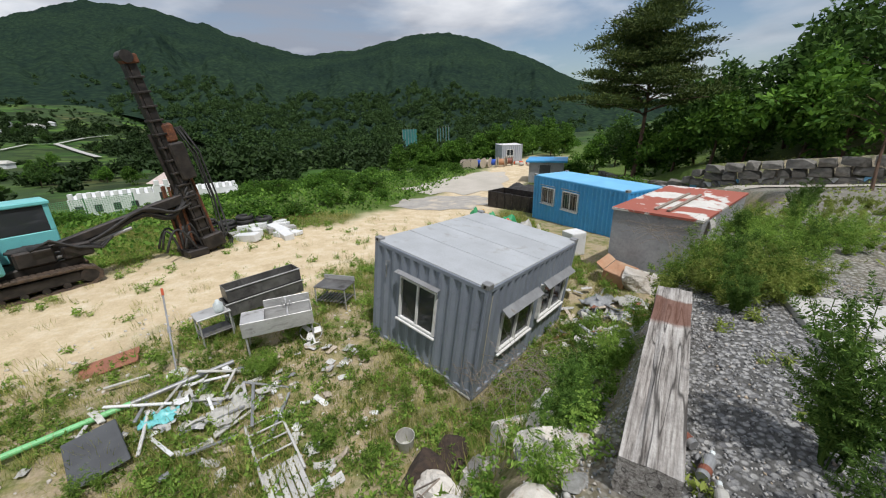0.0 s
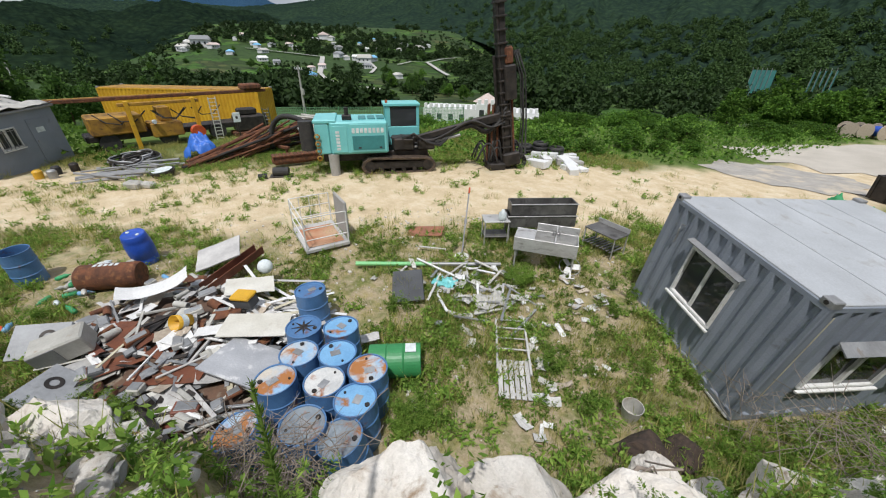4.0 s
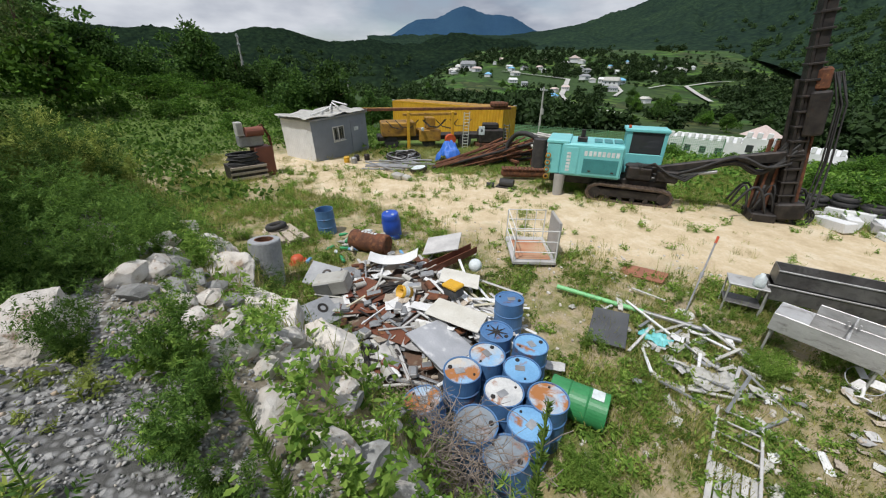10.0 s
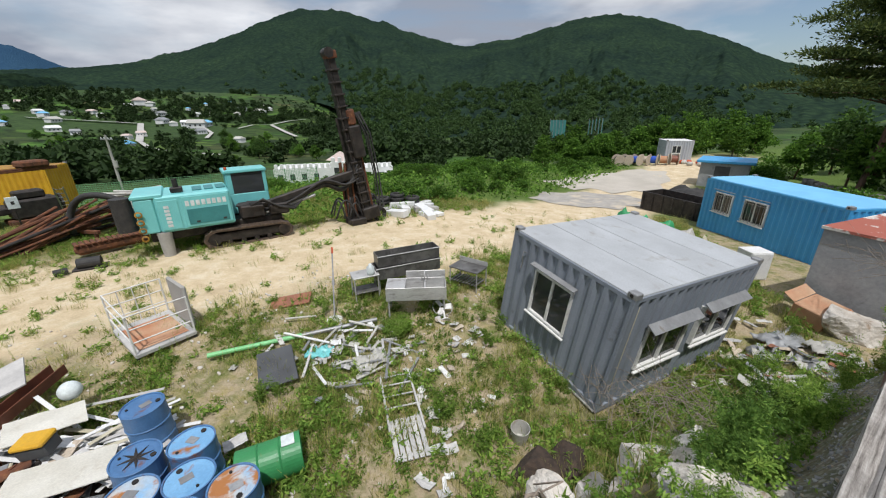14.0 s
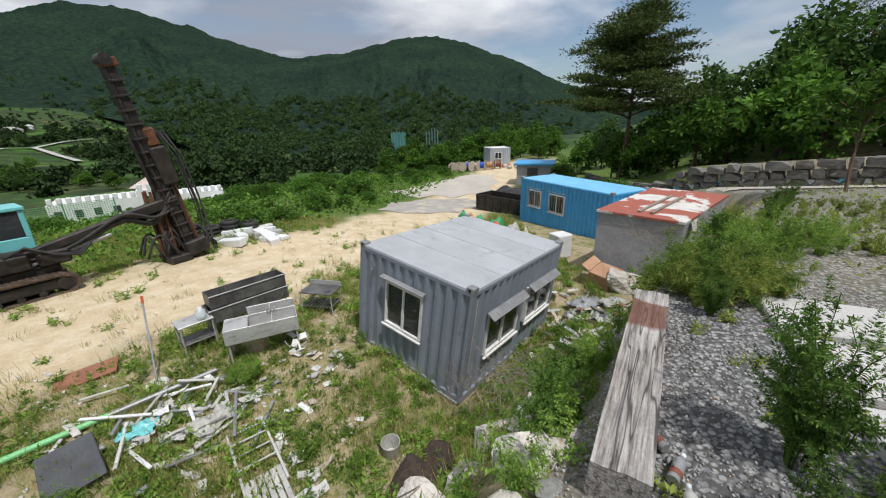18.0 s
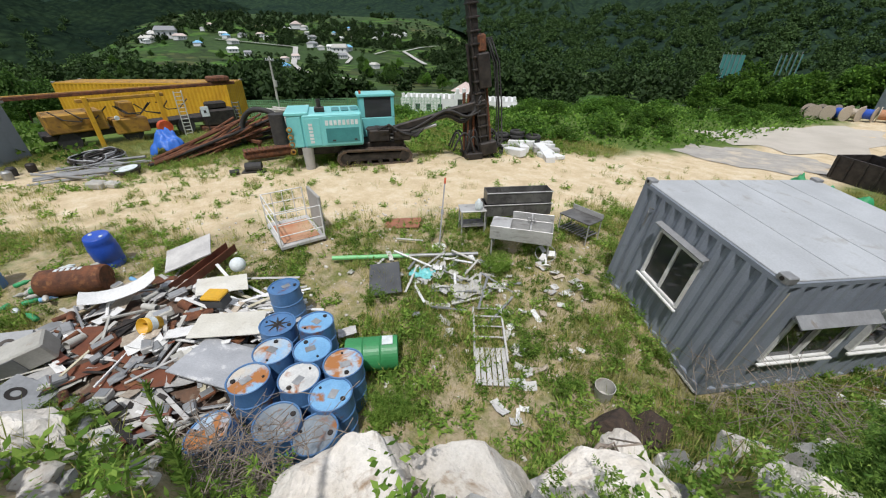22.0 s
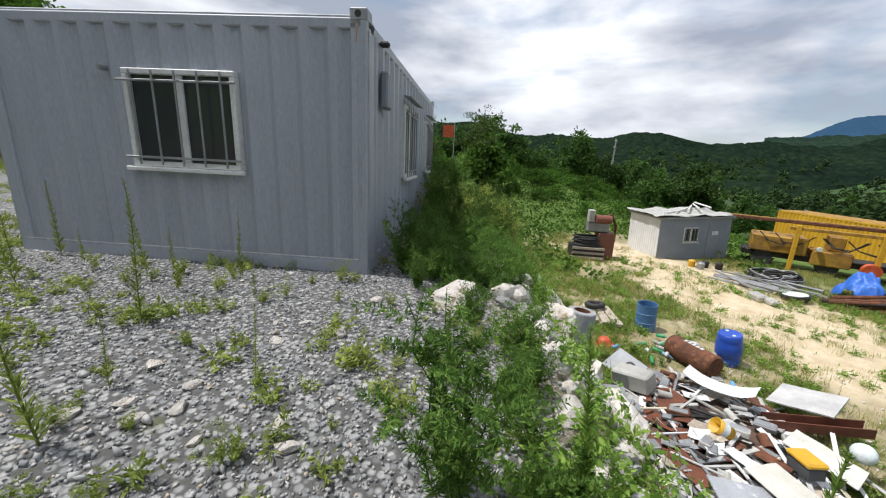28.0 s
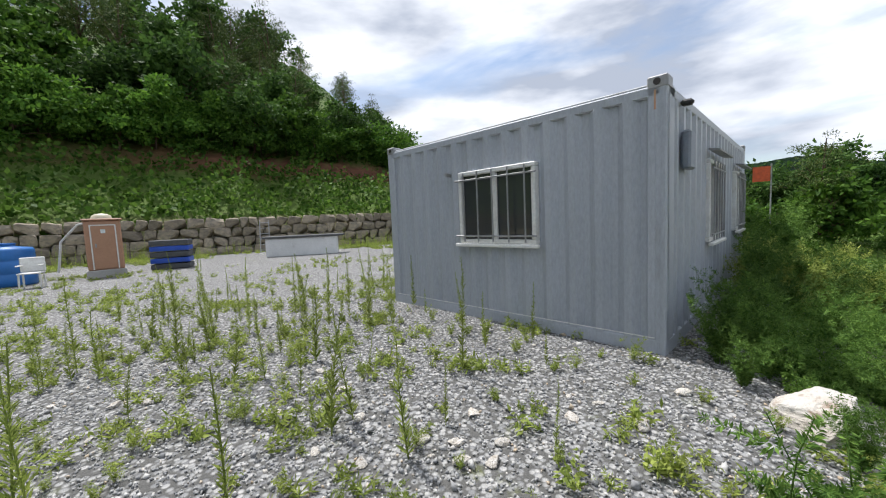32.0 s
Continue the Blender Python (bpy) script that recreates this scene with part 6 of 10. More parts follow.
scatter("track_side_stalks", stalks, xy, land(xy[:, 0], xy[:, 1]), RNG.uniform(0.35, 0.75, len(xy)), M["weed_yellow"], "thin upright weeds along the sand track", "weeds")

# weeds on the slope and its brink
def slope_ok(x, y):
    e = edge_side(x, y)
    open_ = ((x > -2.6) & (x < 1.2) & (y > -0.9))
    return (e > np.where(x > 0, -2.6, -1.6)) & (e < np.where(x > 0.9, 0.0, 0.35)) & ~in_gc(x, y, 0.1) & (RNG.rand(len(x)) < np.where(open_, 0.10, np.where(x > 0.9, 0.5, 0.5))) & (np.hypot(x - 0.1, y + 0.2) > 0.95)
xy = spread_over(3400, -12, 9, -9, 9, slope_ok)
scatter("slope_weeds", small_bush + roset, xy, land(xy[:, 0], xy[:, 1]) - 0.03, RNG.uniform(0.5, 1.15, len(xy)), M["weed"], "leafy weeds over the rocky bank", "weeds")
xy = spread_over(420, -30, -4.2, -20, -1.0, lambda x, y: (edge_side(x, y) > -2.5) & (edge_side(x, y) < 4) & ~in_uc(x, y, 0.02))
tall_bush = [weed_bush(1.0, 10, 0.35, 55)[1], weed_bush(1.2, 11, 0.4, 60, 0.08, 0.02)[1]]
scatter("bank_weeds", tall_bush, xy, land(xy[:, 0], xy[:, 1]) - 0.05, RNG.uniform(0.6, 1.15, len(xy)), M["mugwort"], "tall dense weeds on the bank beside the container", "weeds")

# scrub on the terrace past the timber's far end, and on the bank before the tilted container
def thicket(n, cx, cy, rx, ry, lo, hi, material, name, label):
    a, r = RNG.uniform(0, 6.283, n), np.sqrt(RNG.rand(n))
    xy = np.stack([cx + rx * r * np.cos(a), cy + ry * r * np.sin(a)], 1)
    xy = xy[~in_gc(xy[:, 0], xy[:, 1], 0.15)]
    scatter(name, small_bush, xy, land(xy[:, 0], xy[:, 1]) - 0.04, RNG.uniform(lo, hi, len(xy)), material, label, "weeds")
thicket(34, 3.75, 3.75, 0.75, 0.65, 0.5, 0.95, M["weed_yellow"], "edge_scrub", "yellow-green scrub past the end of the timber")
thicket(110, 8.6, 5.6, 2.6, 2.2, 0.3, 0.65, M["weed_yellow"], "edge_scrub", "yellow-green weeds scattered over the stony terrace")
thicket(34, 3.75, 3.75, 0.75, 0.65, 0.5, 0.95, M["weed"], "edge_scrub", "bright green scrub past the end of the timber")
thicket(70, 5.2, 5.0, 1.2, 0.9, 0.45, 0.85, M["weed"], "edge_scrub", "bright green scrub along the terrace edge")
thicket(80, 6.8, 5.2, 1.8, 1.6, 0.3, 0.6, M["weed_yellow"], "edge_scrub", "yellow-green weeds on the stony terrace")
thicket(34, -5.9, -0.75, 0.75, 0.45, 0.5, 1.0, M["weed"], "heap_weeds", "green weeds growing through the edge of the scrap")
thicket(14, -2.75, 2.35, 0.25, 0.35, 0.5, 0.9, M["weed"], "heap_weeds", "green weeds beside the lying drum")
thicket(10, -3.55, 6.9, 0.3, 0.2, 0.6, 1.1, M["weed"], "heap_weeds", "tall green weed before the sink")
thicket(46, 1.85, 3.55, 0.5, 0.7, 0.5, 0.9, M["weed"], "bank_scrub", "leafy scrub on the bank beside the timber")
thicket(90, -4.6, -2.75, 1.9, 0.75, 0.5, 1.0, M["mugwort"], "bank_scrub", "dark mugwort scrub on the bank below the pale container")
thicket(40, -3.2, -2.35, 0.55, 0.4, 0.35, 0.7, M["mugwort"], "bank_scrub", "low mugwort scrub beside the pale container")
thicket(30, 3.0, 5.6, 0.6, 0.9, 0.5, 0.95, M["weed"], "bank_scrub", "leafy scrub below the terrace edge")

# weeds of the gravel terrace
def gravel_ok(x, y):
    n = fbm(x * 0.9 + 5, y * 0.9, 3)
    return (edge_side(x, y) > 0.2) & (n > 0.50) & ~in_uc(x, y, 0.02) & (np.hypot(x - 0.25, y + 0.25) > 0.75)
xy = spread_over(3200, -3, 13, -16, 3, gravel_ok)
scatter("gravel_weeds", roset, xy, land(xy[:, 0], xy[:, 1]), RNG.uniform(0.3, 0.9, len(xy)), M["weed_yellow"], "small yellow-green weeds between the gravel", "weeds")
def wall_foot(x, y):
    d, sd = poly_dist(x, y, WALL_S)
    n = fbm(x * 0.5 + 3, y * 0.5, 3)
    return (sd > 0) & (d < 1.6 + 9 * (n - 0.34)) & (RNG.rand(len(x)) < 0.8) & ~in_uc(x, y, 0.1)
xy = spread_over(16000, -6, 24, -25, -8, wall_foot)
scatter("wall_foot_weeds", roset + stalks, xy, land(xy[:, 0], xy[:, 1]), RNG.uniform(0.5, 1.2, len(xy)), M["weed_yellow"], "weeds and grass along the foot of the stone wall", "weeds")
stalk_spots = [(3.01, -3.26), (2.2, -2.74), (4.8, -4.86), (2.39, -5.22), (1.78, -5.84), (0.87, -4.39), (0.69, -3.0), (0.54, -3.12), (-0.06, -5.2), (-0.44, -3.54), (0.24, -2.59), (1.25, -7.6), (0.06, -8.4)]
for i in range(95):
    stalk_spots.append((float(RNG.normal(1.6, 1.9)), float(RNG.normal(-5.3, 1.6))))
tall = []
for k in range(5):
    sv, lv = stalk(0.62 + 0.1 * k, 150 + 15 * k, 0.085, 0.013)
    tall.append((sv, lv))
tall_meshes = []
for sv, lv in tall:
    a = arrays("stem", sv[0], sv[1], M["weed_yellow"]).data
    b = arrays("leaves", lv[0], lv[1], M["weed_yellow"]).data
    tall_meshes.append((a, b))
for o in [o for o in scene.collection.objects if o.name.split(".")[0] in ("stem", "leaves") and o.parent is None]:
    bpy.data.objects.remove(o)
for i, (x, y) in enumerate(stalk_spots):
    if edge_side(np.array([x]), np.array([y]))[0] < 0.3 or in_uc(np.array([x]), np.array([y]), 0.15)[0] or math.hypot(x - 0.5, y + 0.4) < 1.6:
        continue
    ob = thing("horseweed", pose(x, y, land1(x, y) - 0.01, RNG.uniform(-5, 5), RNG.uniform(-5, 5), RNG.uniform(0, 360)) @ Matrix.Scale(float(RNG.uniform(0.45, 1.15)) if i > 12 else float(RNG.uniform(0.95, 1.3)), 4), "tall thin yellow-green horseweed growing through gravel", "weed", "horseweed on the gravel")
    a, b = tall_meshes[i % 5]
    for nm, me in (("stem", a), ("leaves", b)):
        o = new(nm, me)
        o.parent = ob

# large single weeds
big = []
for k in range(4):
    sv, lv = weed_bush(0.95 + 0.1 * k, 15 + 2 * k, 0.42, 95, 0.085, 0.02)
    a = arrays("stem", sv[0], sv[1], M["mugwort"])
    b = arrays("leaves", lv[0], lv[1], M["mugwort"])
    big.append((a.data, b.data))
    bpy.data.objects.remove(a)
    bpy.data.objects.remove(b)
for i, (x, y, s) in enumerate(((-1.2, -0.82, 0.4), (-1.5, -1.05, 0.42), (2.1, 1.0, 0.5), (3.2, 3.05, 0.45), (-2.72, -2.95, 0.75), (-3.0, -2.75, 0.6), (-3.3, -3.25, 0.7), (-3.7, -3.2, 0.55), (-4.1, -3.65, 0.75), (-4.6, -3.6, 0.65), (-2.45, -2.55, 0.4), (-5.0, -4.1, 0.9), (-5.6, -4.2, 0.85), (-6.0, -4.7, 1.1), (-6.8, -5.1, 1.3), (-7.6, -5.6, 1.4),
                               (-1.75, -1.05, 0.45), (-2.05, -1.25, 0.5), (-2.2, -1.75, 0.42), (1.55, 2.65, 0.75), (1.2, 2.3, 0.6), (1.75, 3.1, 0.7), (2.1, 3.7, 0.8), (3.9, 3.95, 0.5), (4.6, 4.6, 0.45), (5.4, 4.4, 0.5), (6.3, 5.6, 0.5), (3.5, 3.5, 0.5), (7.2, 6.5, 0.6), (8.8, 7.7, 0.6), (5.2, 5.4, 0.5),
                               (3.2, 0.7, 0.7), (4.9, 2.2, 0.7), (6.8, 3.2, 0.9), (-0.75, -0.55, 0.45))):
    ob = thing("weed_bush", pose(x, y, land1(x, y) - 0.03, 0, 0, 77 * i) @ Matrix.Scale(s, 4), "bushy green mugwort weed with narrow leaves", "weed", "bushy weeds on the terrace")
    a, b = big[i % 4]
    for nm, me in (("stem", a), ("leaves", b)):
        o = new(nm, me)
        o.parent = ob
# the dense fine-leaved bush at the brink and its neighbours
for x, y, h, n in ((-0.66, -1.0, 0.95, 13), (2.38, 1.42, 1.05, 20), (2.78, 1.05, 0.95, 16)):
    sv, lv = weed_bush(h, n, 0.27, 190, 0.055, 0.013)
    ob = thing("weed_bush", pose(x, y, land1(x, y) - 0.03), "dense mugwort bush with fine narrow leaves", "weed", "bushy weeds on the terrace")
    arrays("stem", sv[0], sv[1], M["mugwort"], ob)
    arrays("leaves", lv[0], lv[1], M["mugwort"], ob)
# two tall green spikes close by the brink
for x, y, h, rx, ry in ((-0.50, -0.10, 0.95, -6, -14), (-0.82, -0.52, 0.95, 2, -8), (-0.66, -0.36, 0.7, 4, 3)):
    sv, lv = stalk(h, 620, 0.075, 0.015)
    ob = thing("horseweed", pose(x, y, land1(x, y) - 0.02, rx, ry, 0), "tall green horseweed spike on the terrace brink", "weed")
    arrays("stem", sv[0], sv[1], M["weed"], ob)
    arrays("leaves", lv[0], lv[1], M["weed"], ob)
# broad-leaved plants near the brink
bl_ = [leaves_along(arching(9, 0.42, 0.17, 6), 34, 0.05, 0.028, 0.1, 0.25, 0.3, 0.25) for _ in range(3)]
xy = np.array([(-1.05, -0.55), (-0.9, -0.75), (-1.2, -0.35), (-0.7, -0.45), (-1.0, -0.2), (-1.5, -0.6), (-1.35, -0.15), (-2.0, -0.7), (-2.3, -0.9), (-1.7, -0.35), (-0.15, 0.5), (-0.35, 0.45), (0.3, 0.95), (0.55, 1.2), (0.9, 1.9), (0.6, 1.75), (1.3, 2.0), (1.0, 2.4), (0.2, 1.5), (1.6, 2.4)])
scatter("broadleaf_weeds", bl_, xy, land(xy[:, 0], xy[:, 1]) - 0.02, RNG.uniform(0.7, 1.2, len(xy)), M["weed"], "pale green broad-leaved weeds at the brink", "weeds")

# ---- gravel ----
oc = np.array([(1, 0, 0), (0, 1, 0), (-1, 0, 0), (0, -1, 0), (0, 0, 0.8), (0.1, 0.1, -0.8)])
of = np.array([(0, 1, 4), (1, 2, 4), (2, 3, 4), (3, 0, 4), (1, 0, 5), (2, 1, 5), (3, 2, 5), (0, 3, 5)])
def pebbles(n):
    r = 0.5 + 5.6 * RNG.rand(n) ** 0.75
    a = RNG.uniform(0, 6.283, n)
    x, y = 0.2 + r * np.cos(a), -0.4 + r * np.sin(a)
    keep = (edge_side(x, y) > -0.55 + 0.4 * RNG.rand(n)) & ~in_uc(x, y, -0.1)
    x, y = x[keep], y[keep]
    n = len(x)
    s = RNG.uniform(0.008, 0.018, n) * (1 + (RNG.rand(n) > 0.97) * 1.1)
    q = RNG.normal(size=(n, 4))
    q /= np.linalg.norm(q, axis=1, keepdims=True)
    w, i, j, k = q.T
    R = np.stack([1 - 2 * (j * j + k * k), 2 * (i * j - k * w), 2 * (i * k + j * w), 2 * (i * j + k * w), 1 - 2 * (i * i + k * k), 2 * (j * k - i * w), 2 * (i * k - j * w), 2 * (j * k + i * w), 1 - 2 * (i * i + j * j)], 1).reshape(n, 3, 3)
    base = oc[None] * RNG.uniform(0.6, 1.35, (n, 6, 1)) * np.array([1.0, 0.8, 0.65])
    v = np.einsum("nij,nkj->nki", R, base) * s[:, None, None]
    v += np.stack([x, y, land(x, y) + s * 0.35], 1)[:, None]
    f = (of[None] + (np.arange(n) * 6)[:, None, None]).reshape(-1, 3)
    return v.reshape(-1, 3), f


pv, pf = pebbles(78000)
gravel = arrays("gravel", pv, pf, M["gravel"])
tagged(gravel, "loose grey and white crushed gravel", "gravel", kind="stuff")


# ---- boulders and rubble ----
def rock_mesh(seed, sub=4, sharp=1.0, block=False):
    bm = bmesh.new()
    bmesh.ops.create_icosphere(bm, subdivisions=sub, radius=1.0)
    rs = np.random.RandomState(seed)
    planes = [(Vector(rs.normal(size=3)).normalized(), rs.uniform(0.5, 0.8)) for _ in range(13)]
    if block:
        planes = [(Vector(a).normalized(), 0.62) for a in ((1, 0.1, 0), (-1, 0, 0.1), (0, 1, 0), (0, -1, 0), (0.1, 0, 1), (0, 0.1, -1))] + planes[:4]
    off = Vector(rs.uniform(-20, 20, 3))
    for v in bm.verts:
        p = v.co.copy()
        for nrm, d in planes:
            k = p.dot(nrm) - d
            if k > 0:
                p -= nrm * k * 0.98 * sharp
        p *= 1 + 0.06 * noise.noise(p * 1.6 + off) + 0.05 * noise.noise(p * 4 + off) + 0.035 * noise.noise(p * 9 + off) + 0.022 * noise.noise(p * 22 + off)
        v.co = p
    me = bpy.data.meshes.new("rock")
    bm.to_mesh(me)
    bm.free()
    return me


rocks = [rock_mesh(k, 5) for k in range(7)]
rocks_low = [rock_mesh(40 + k, 2) for k in range(6)]
for me in rocks + rocks_low:
    me.materials.append(M["boulder"])
rocks_grey = []
for me in rocks_low:
    c = me.copy()
    c.materials.clear()
    c.materials.append(M["boulder_grey"])
    rocks_grey.append(c)


def boulder(k, x, y, z, sx, sy, sz, rz, label="large pale granite boulder on the bank", name="boulder", pool=None, tilt=0):
    pool = pool or rocks
    ob = new(name, pool[k % len(pool)])
    ob.matrix_world = pose(x, y, z, tilt, tilt * 0.6, rz) @ Matrix.Diagonal((sx, sy, sz, 1))
    return tagged(ob, label, "rock", "boulders along the bank")


for i, (x, y, z, sx, sy, sz, rz) in enumerate((
        (-0.80, 0.36, 2.86, 0.52, 0.38, 0.40, 42), (-0.30, 0.84, 2.80, 0.34, 0.28, 0.36, 20), (0.10, 1.50, 2.25, 0.44, 0.30, 0.28, 35), (1.02, 2.05, 2.72, 0.17, 0.15, 0.17, 50),
        (-3.08, -0.62, 2.42, 0.44, 0.32, 0.26, 20), (-3.75, -1.15, 2.40, 0.56, 0.32, 0.24, 35), (-2.5, -2.1, 3.46, 0.36, 0.22, 0.17, 10),
        (1.85, 3.95, 1.30, 0.34, 0.30, 0.36, 15), (1.25, 3.45, 1.25, 0.44, 0.34, 0.32, 70), (0.50, 2.80, 1.25, 0.52, 0.28, 0.26, 130), (1.42, 2.85, 1.75, 0.22, 0.2, 0.2, 40), (-0.55, 2.15, 1.2, 0.5, 0.24, 0.2, 20), (0.85, 3.9, 0.6, 0.4, 0.3, 0.25, 100),
        (-4.6, -1.75, 2.1, 0.4, 0.3, 0.26, 30), (-5.3, -2.2, 1.9, 0.42, 0.3, 0.24, 80), (6.7, 10.2, 0.35, 0.62, 0.5, 0.5, 30), (-6.4, -2.8, 1.6, 0.4, 0.3, 0.26, 0))):
    sx, sy, sz = sx * 1.3, sy * 1.3, sz * 1.3
    z = land1(x, y) + 0.22 * sz
    boulder(i, x, y, z, sx, sy, sz, rz, ["large pale granite boulder on the bank", "white angular granite block on the bank", "brown-stained granite boulder set in the bank"][i % 3])
for i in range(290):
    t = RNG.uniform(0, 1)
    k = RNG.randint(8, 16)
    a, b = EDGE[k], EDGE[k + 1]
    x, y = a[0] + (b[0] - a[0]) * t, a[1] + (b[1] - a[1]) * t
    x, y = x + RNG.uniform(-1.3, 0.1) * 0.75 , y + RNG.uniform(-0.1, 1.3) * 0.75
    if math.hypot(x - 0.2, y + 0.2) < 0.8 or (-5.9 < x < -2.5 and 0.7 < y < 2.9):
        continue
    s = RNG.uniform(0.05, 0.17)
    boulder(i, x, y, land1(x, y) + s * 0.2, s * RNG.uniform(0.8, 1.4), s, s * RNG.uniform(0.6, 0.9), RNG.uniform(0, 360), "broken granite stone on the bank", "stone", rocks_low if i % 3 else rocks_grey)
for i, (x, y) in enumerate(((-0.09, -2.62), (-0.29, -2.9), (0.52, -2.64), (-1.21, -2.7), (-1.32, -2.41), (-1.27, -2.35), (-0.41, -1.73), (-0.07, -2.64), (-0.23, -2.4), (-0.3, -2.91), (1.0, -2.2), (-1.9, -2.6), (0.2, -3.6), (1.9, -3.4), (2.6, -1.9), (-0.6, -4.1))):
    s = RNG.uniform(0.03, 0.065)
    boulder(i, x, y, land1(x, y) + s * 0.2, s * 1.3, s, s * 0.6, 50 * i, "flat tan stone lying on the gravel", "stone", rocks_low)
rub = []
for i in range(1500):
    x, y = RNG.uniform(-12, 4), RNG.uniform(0.5, 10)
    if edge_side(np.array([x]), np.array([y]))[0] > -0.8 or in_gc(np.array([x]), np.array([y]))[0] or road_dist(np.array([x]), np.array([y]))[0] < 2:
        continue
    rub.append((x, y, 0.012 + 0.05 * RNG.rand() ** 2.5))
rv = np.array([v.co for v in rocks_low[0].vertices])
rf = np.array([list(p.vertices) for p in rocks_low[0].polygons])
V = np.concatenate([rv * s * RNG.uniform(0.6, 1.3, 3) + (x, y, land1(x, y) + s * 0.2) for x, y, s in rub])
F = np.concatenate([rf + i * len(rv) for i in range(len(rub))])
tagged(arrays("rubble", V, F, M["boulder"]), "scattered pale broken stones and mortar crumbs", "rubble", kind="stuff")

# concrete slabs on the terrace
for k, (x, y, w, d, rz) in enumerate(((4.35, 2.55, 1.6, 0.72, -28), (3.95, 1.82, 1.6, 0.72, -28), (3.6, 1.05, 1.6, 0.72, -28))):
    ob = thing("concrete_slab", pose(x, y, land1(x, y) + 0.02, 0, 0, rz), "pale weathered paving slab lying on the gravel", "slab", "paving slabs on the terrace")
    part("slab", box((-w / 2, -d / 2, -0.05), (w / 2, d / 2, 0.05), 0.015), M["concrete_pale"] if "concrete_pale" in M else M["concrete"], ob)

kept = RNG.get_state()
# sprouts through the gravel before the container, goldenrod on its bank
xy = spread_over(210, -2.2, 4.5, -9.5, -0.8, lambda x, y: (edge_side(x, y) > 0.25) & ~in_uc(x, y, 0.06) & (np.hypot(x - 0.25, y + 0.25) > 1.3))
scatter("gravel_sprouts", small_bush, xy, land(xy[:, 0], xy[:, 1]) - 0.01, RNG.uniform(0.16, 0.42, len(xy)), M["weed_yellow"], "small leafy sprouts growing through the gravel", "weeds")
xy = spread_over(480, -2.2, 5.5, -9.5, -0.8, lambda x, y: (edge_side(x, y) > 0.25) & ~in_uc(x, y, 0.04) & (fbm(x * 1.3, y * 1.3 + 9, 3) > 0.46) & (np.hypot(x - 0.25, y + 0.25) > 1.1))
scatter("gravel_weeds", roset, xy, land(xy[:, 0], xy[:, 1]), RNG.uniform(0.3, 0.85, len(xy)), M["weed_yellow"], "small yellow-green weeds between the gravel", "weeds")
thicket(60, -6.6, -4.3, 1.5, 0.7, 0.8, 1.5, M["weed_yellow"], "bank_goldenrod", "yellow-green goldenrod on the bank behind the container")
for i in range(34):
    x, y, s = RNG.uniform(-1.6, 3.6), RNG.uniform(-4.6, -1.6), RNG.uniform(0.025, 0.055)
    boulder(i, x, y, land1(x, y) + s * 0.2, s * 1.3, s, s * 0.6, 50 * i, "flat tan stone lying on the gravel", "stone", rocks_low)
RNG.set_state(kept)

# bare root over the boulders, rotten stump behind them
root = thing("bare_root", pose(0, 0, 0), "pale bare root bent over the boulders", "root")
rp_ = [(0.30, 1.55, land1(0.30, 1.55) + 0.1), (0.05, 1.8, 1.85), (-0.06, 1.9, 2.1), (-0.02, 1.97, 2.22), (0.02, 2.05, 2.34), (0.1, 2.2, 2.2), (0.25, 2.45, 1.75), (0.45, 2.75, land1(0.45, 2.75))]
part("stem", poly_tube(bmesh.new(), rp_, 0.016, 7), M["twig"], root, smooth=True)
for x, y, z in rp_[1:6:2]:
    part("rootlet", poly_tube(bmesh.new(), [(x, y, z), (x + random.uniform(-0.2, 0.2), y + random.uniform(-0.1, 0.25), z + 0.08), (x + random.uniform(-0.4, 0.4), y + random.uniform(0.0, 0.4), z - 0.25)], 0.008, 5), M["twig"], root)
stumps = [rock_mesh(90 + k, 4, 0.8) for k in range(2)]
for k, (x, y, sx, rz) in enumerate(((0.12, 4.25, 0.46, 30), (0.55, 4.55, 0.38, 80))):
    stumps[k].materials.append(M["soil_dark"])
    boulder(k, x, y, land1(x, y) + 0.08, sx, sx * 0.75, 0.26, rz, "dark rotten stump crumbling in the bank", "rotten_stump", stumps)

# dry brush heaps
def brush(name, x, y, z, n, r, L, label):
    paths = []
    for _ in range(n):
        a, b = RNG.uniform(0, 6.28), RNG.uniform(-0.25, 0.5)
        p0 = np.array([x, y, z]) + RNG.normal(0, 1, 3) * np.array([r, r, r * 0.3])
        d = np.array([math.cos(a), math.sin(a), b]) * L * RNG.uniform(0.5, 1.2)
        t = np.linspace(0, 1, 6)[:, None]
        paths.append(p0 + (t - 0.5) * d + np.cumsum(RNG.normal(0, 0.025, (6, 3)), 0))
    v, f = stem_quads(paths, 0.0055, 0.002)
    return tagged(arrays(name, v, f, M["twig"]), label, "brushwood", kind="stuff")


brush("dry_brush", -2.15, 0.1, 1.95, 260, 0.34, 0.75, "tangle of dry grey bramble stems on the bank")
brush("dry_brush", -2.95, 0.2, 1.35, 160, 0.3, 0.7, "heap of dry twigs against the drums")
brush("dry_brush", 1.9, 5.0, 1.1, 90, 0.4, 1.2, "dry grey brush beside the tilted container")
brush("dry_brush", 6.9, 9.5, 2.0, 45, 0.35, 1.6, "bare upright twigs before the grey shed")
brush("dry_brush", 1.0, 5.6, 0.5, 30, 0.25, 1.0, "thin bare stems at the container corner")

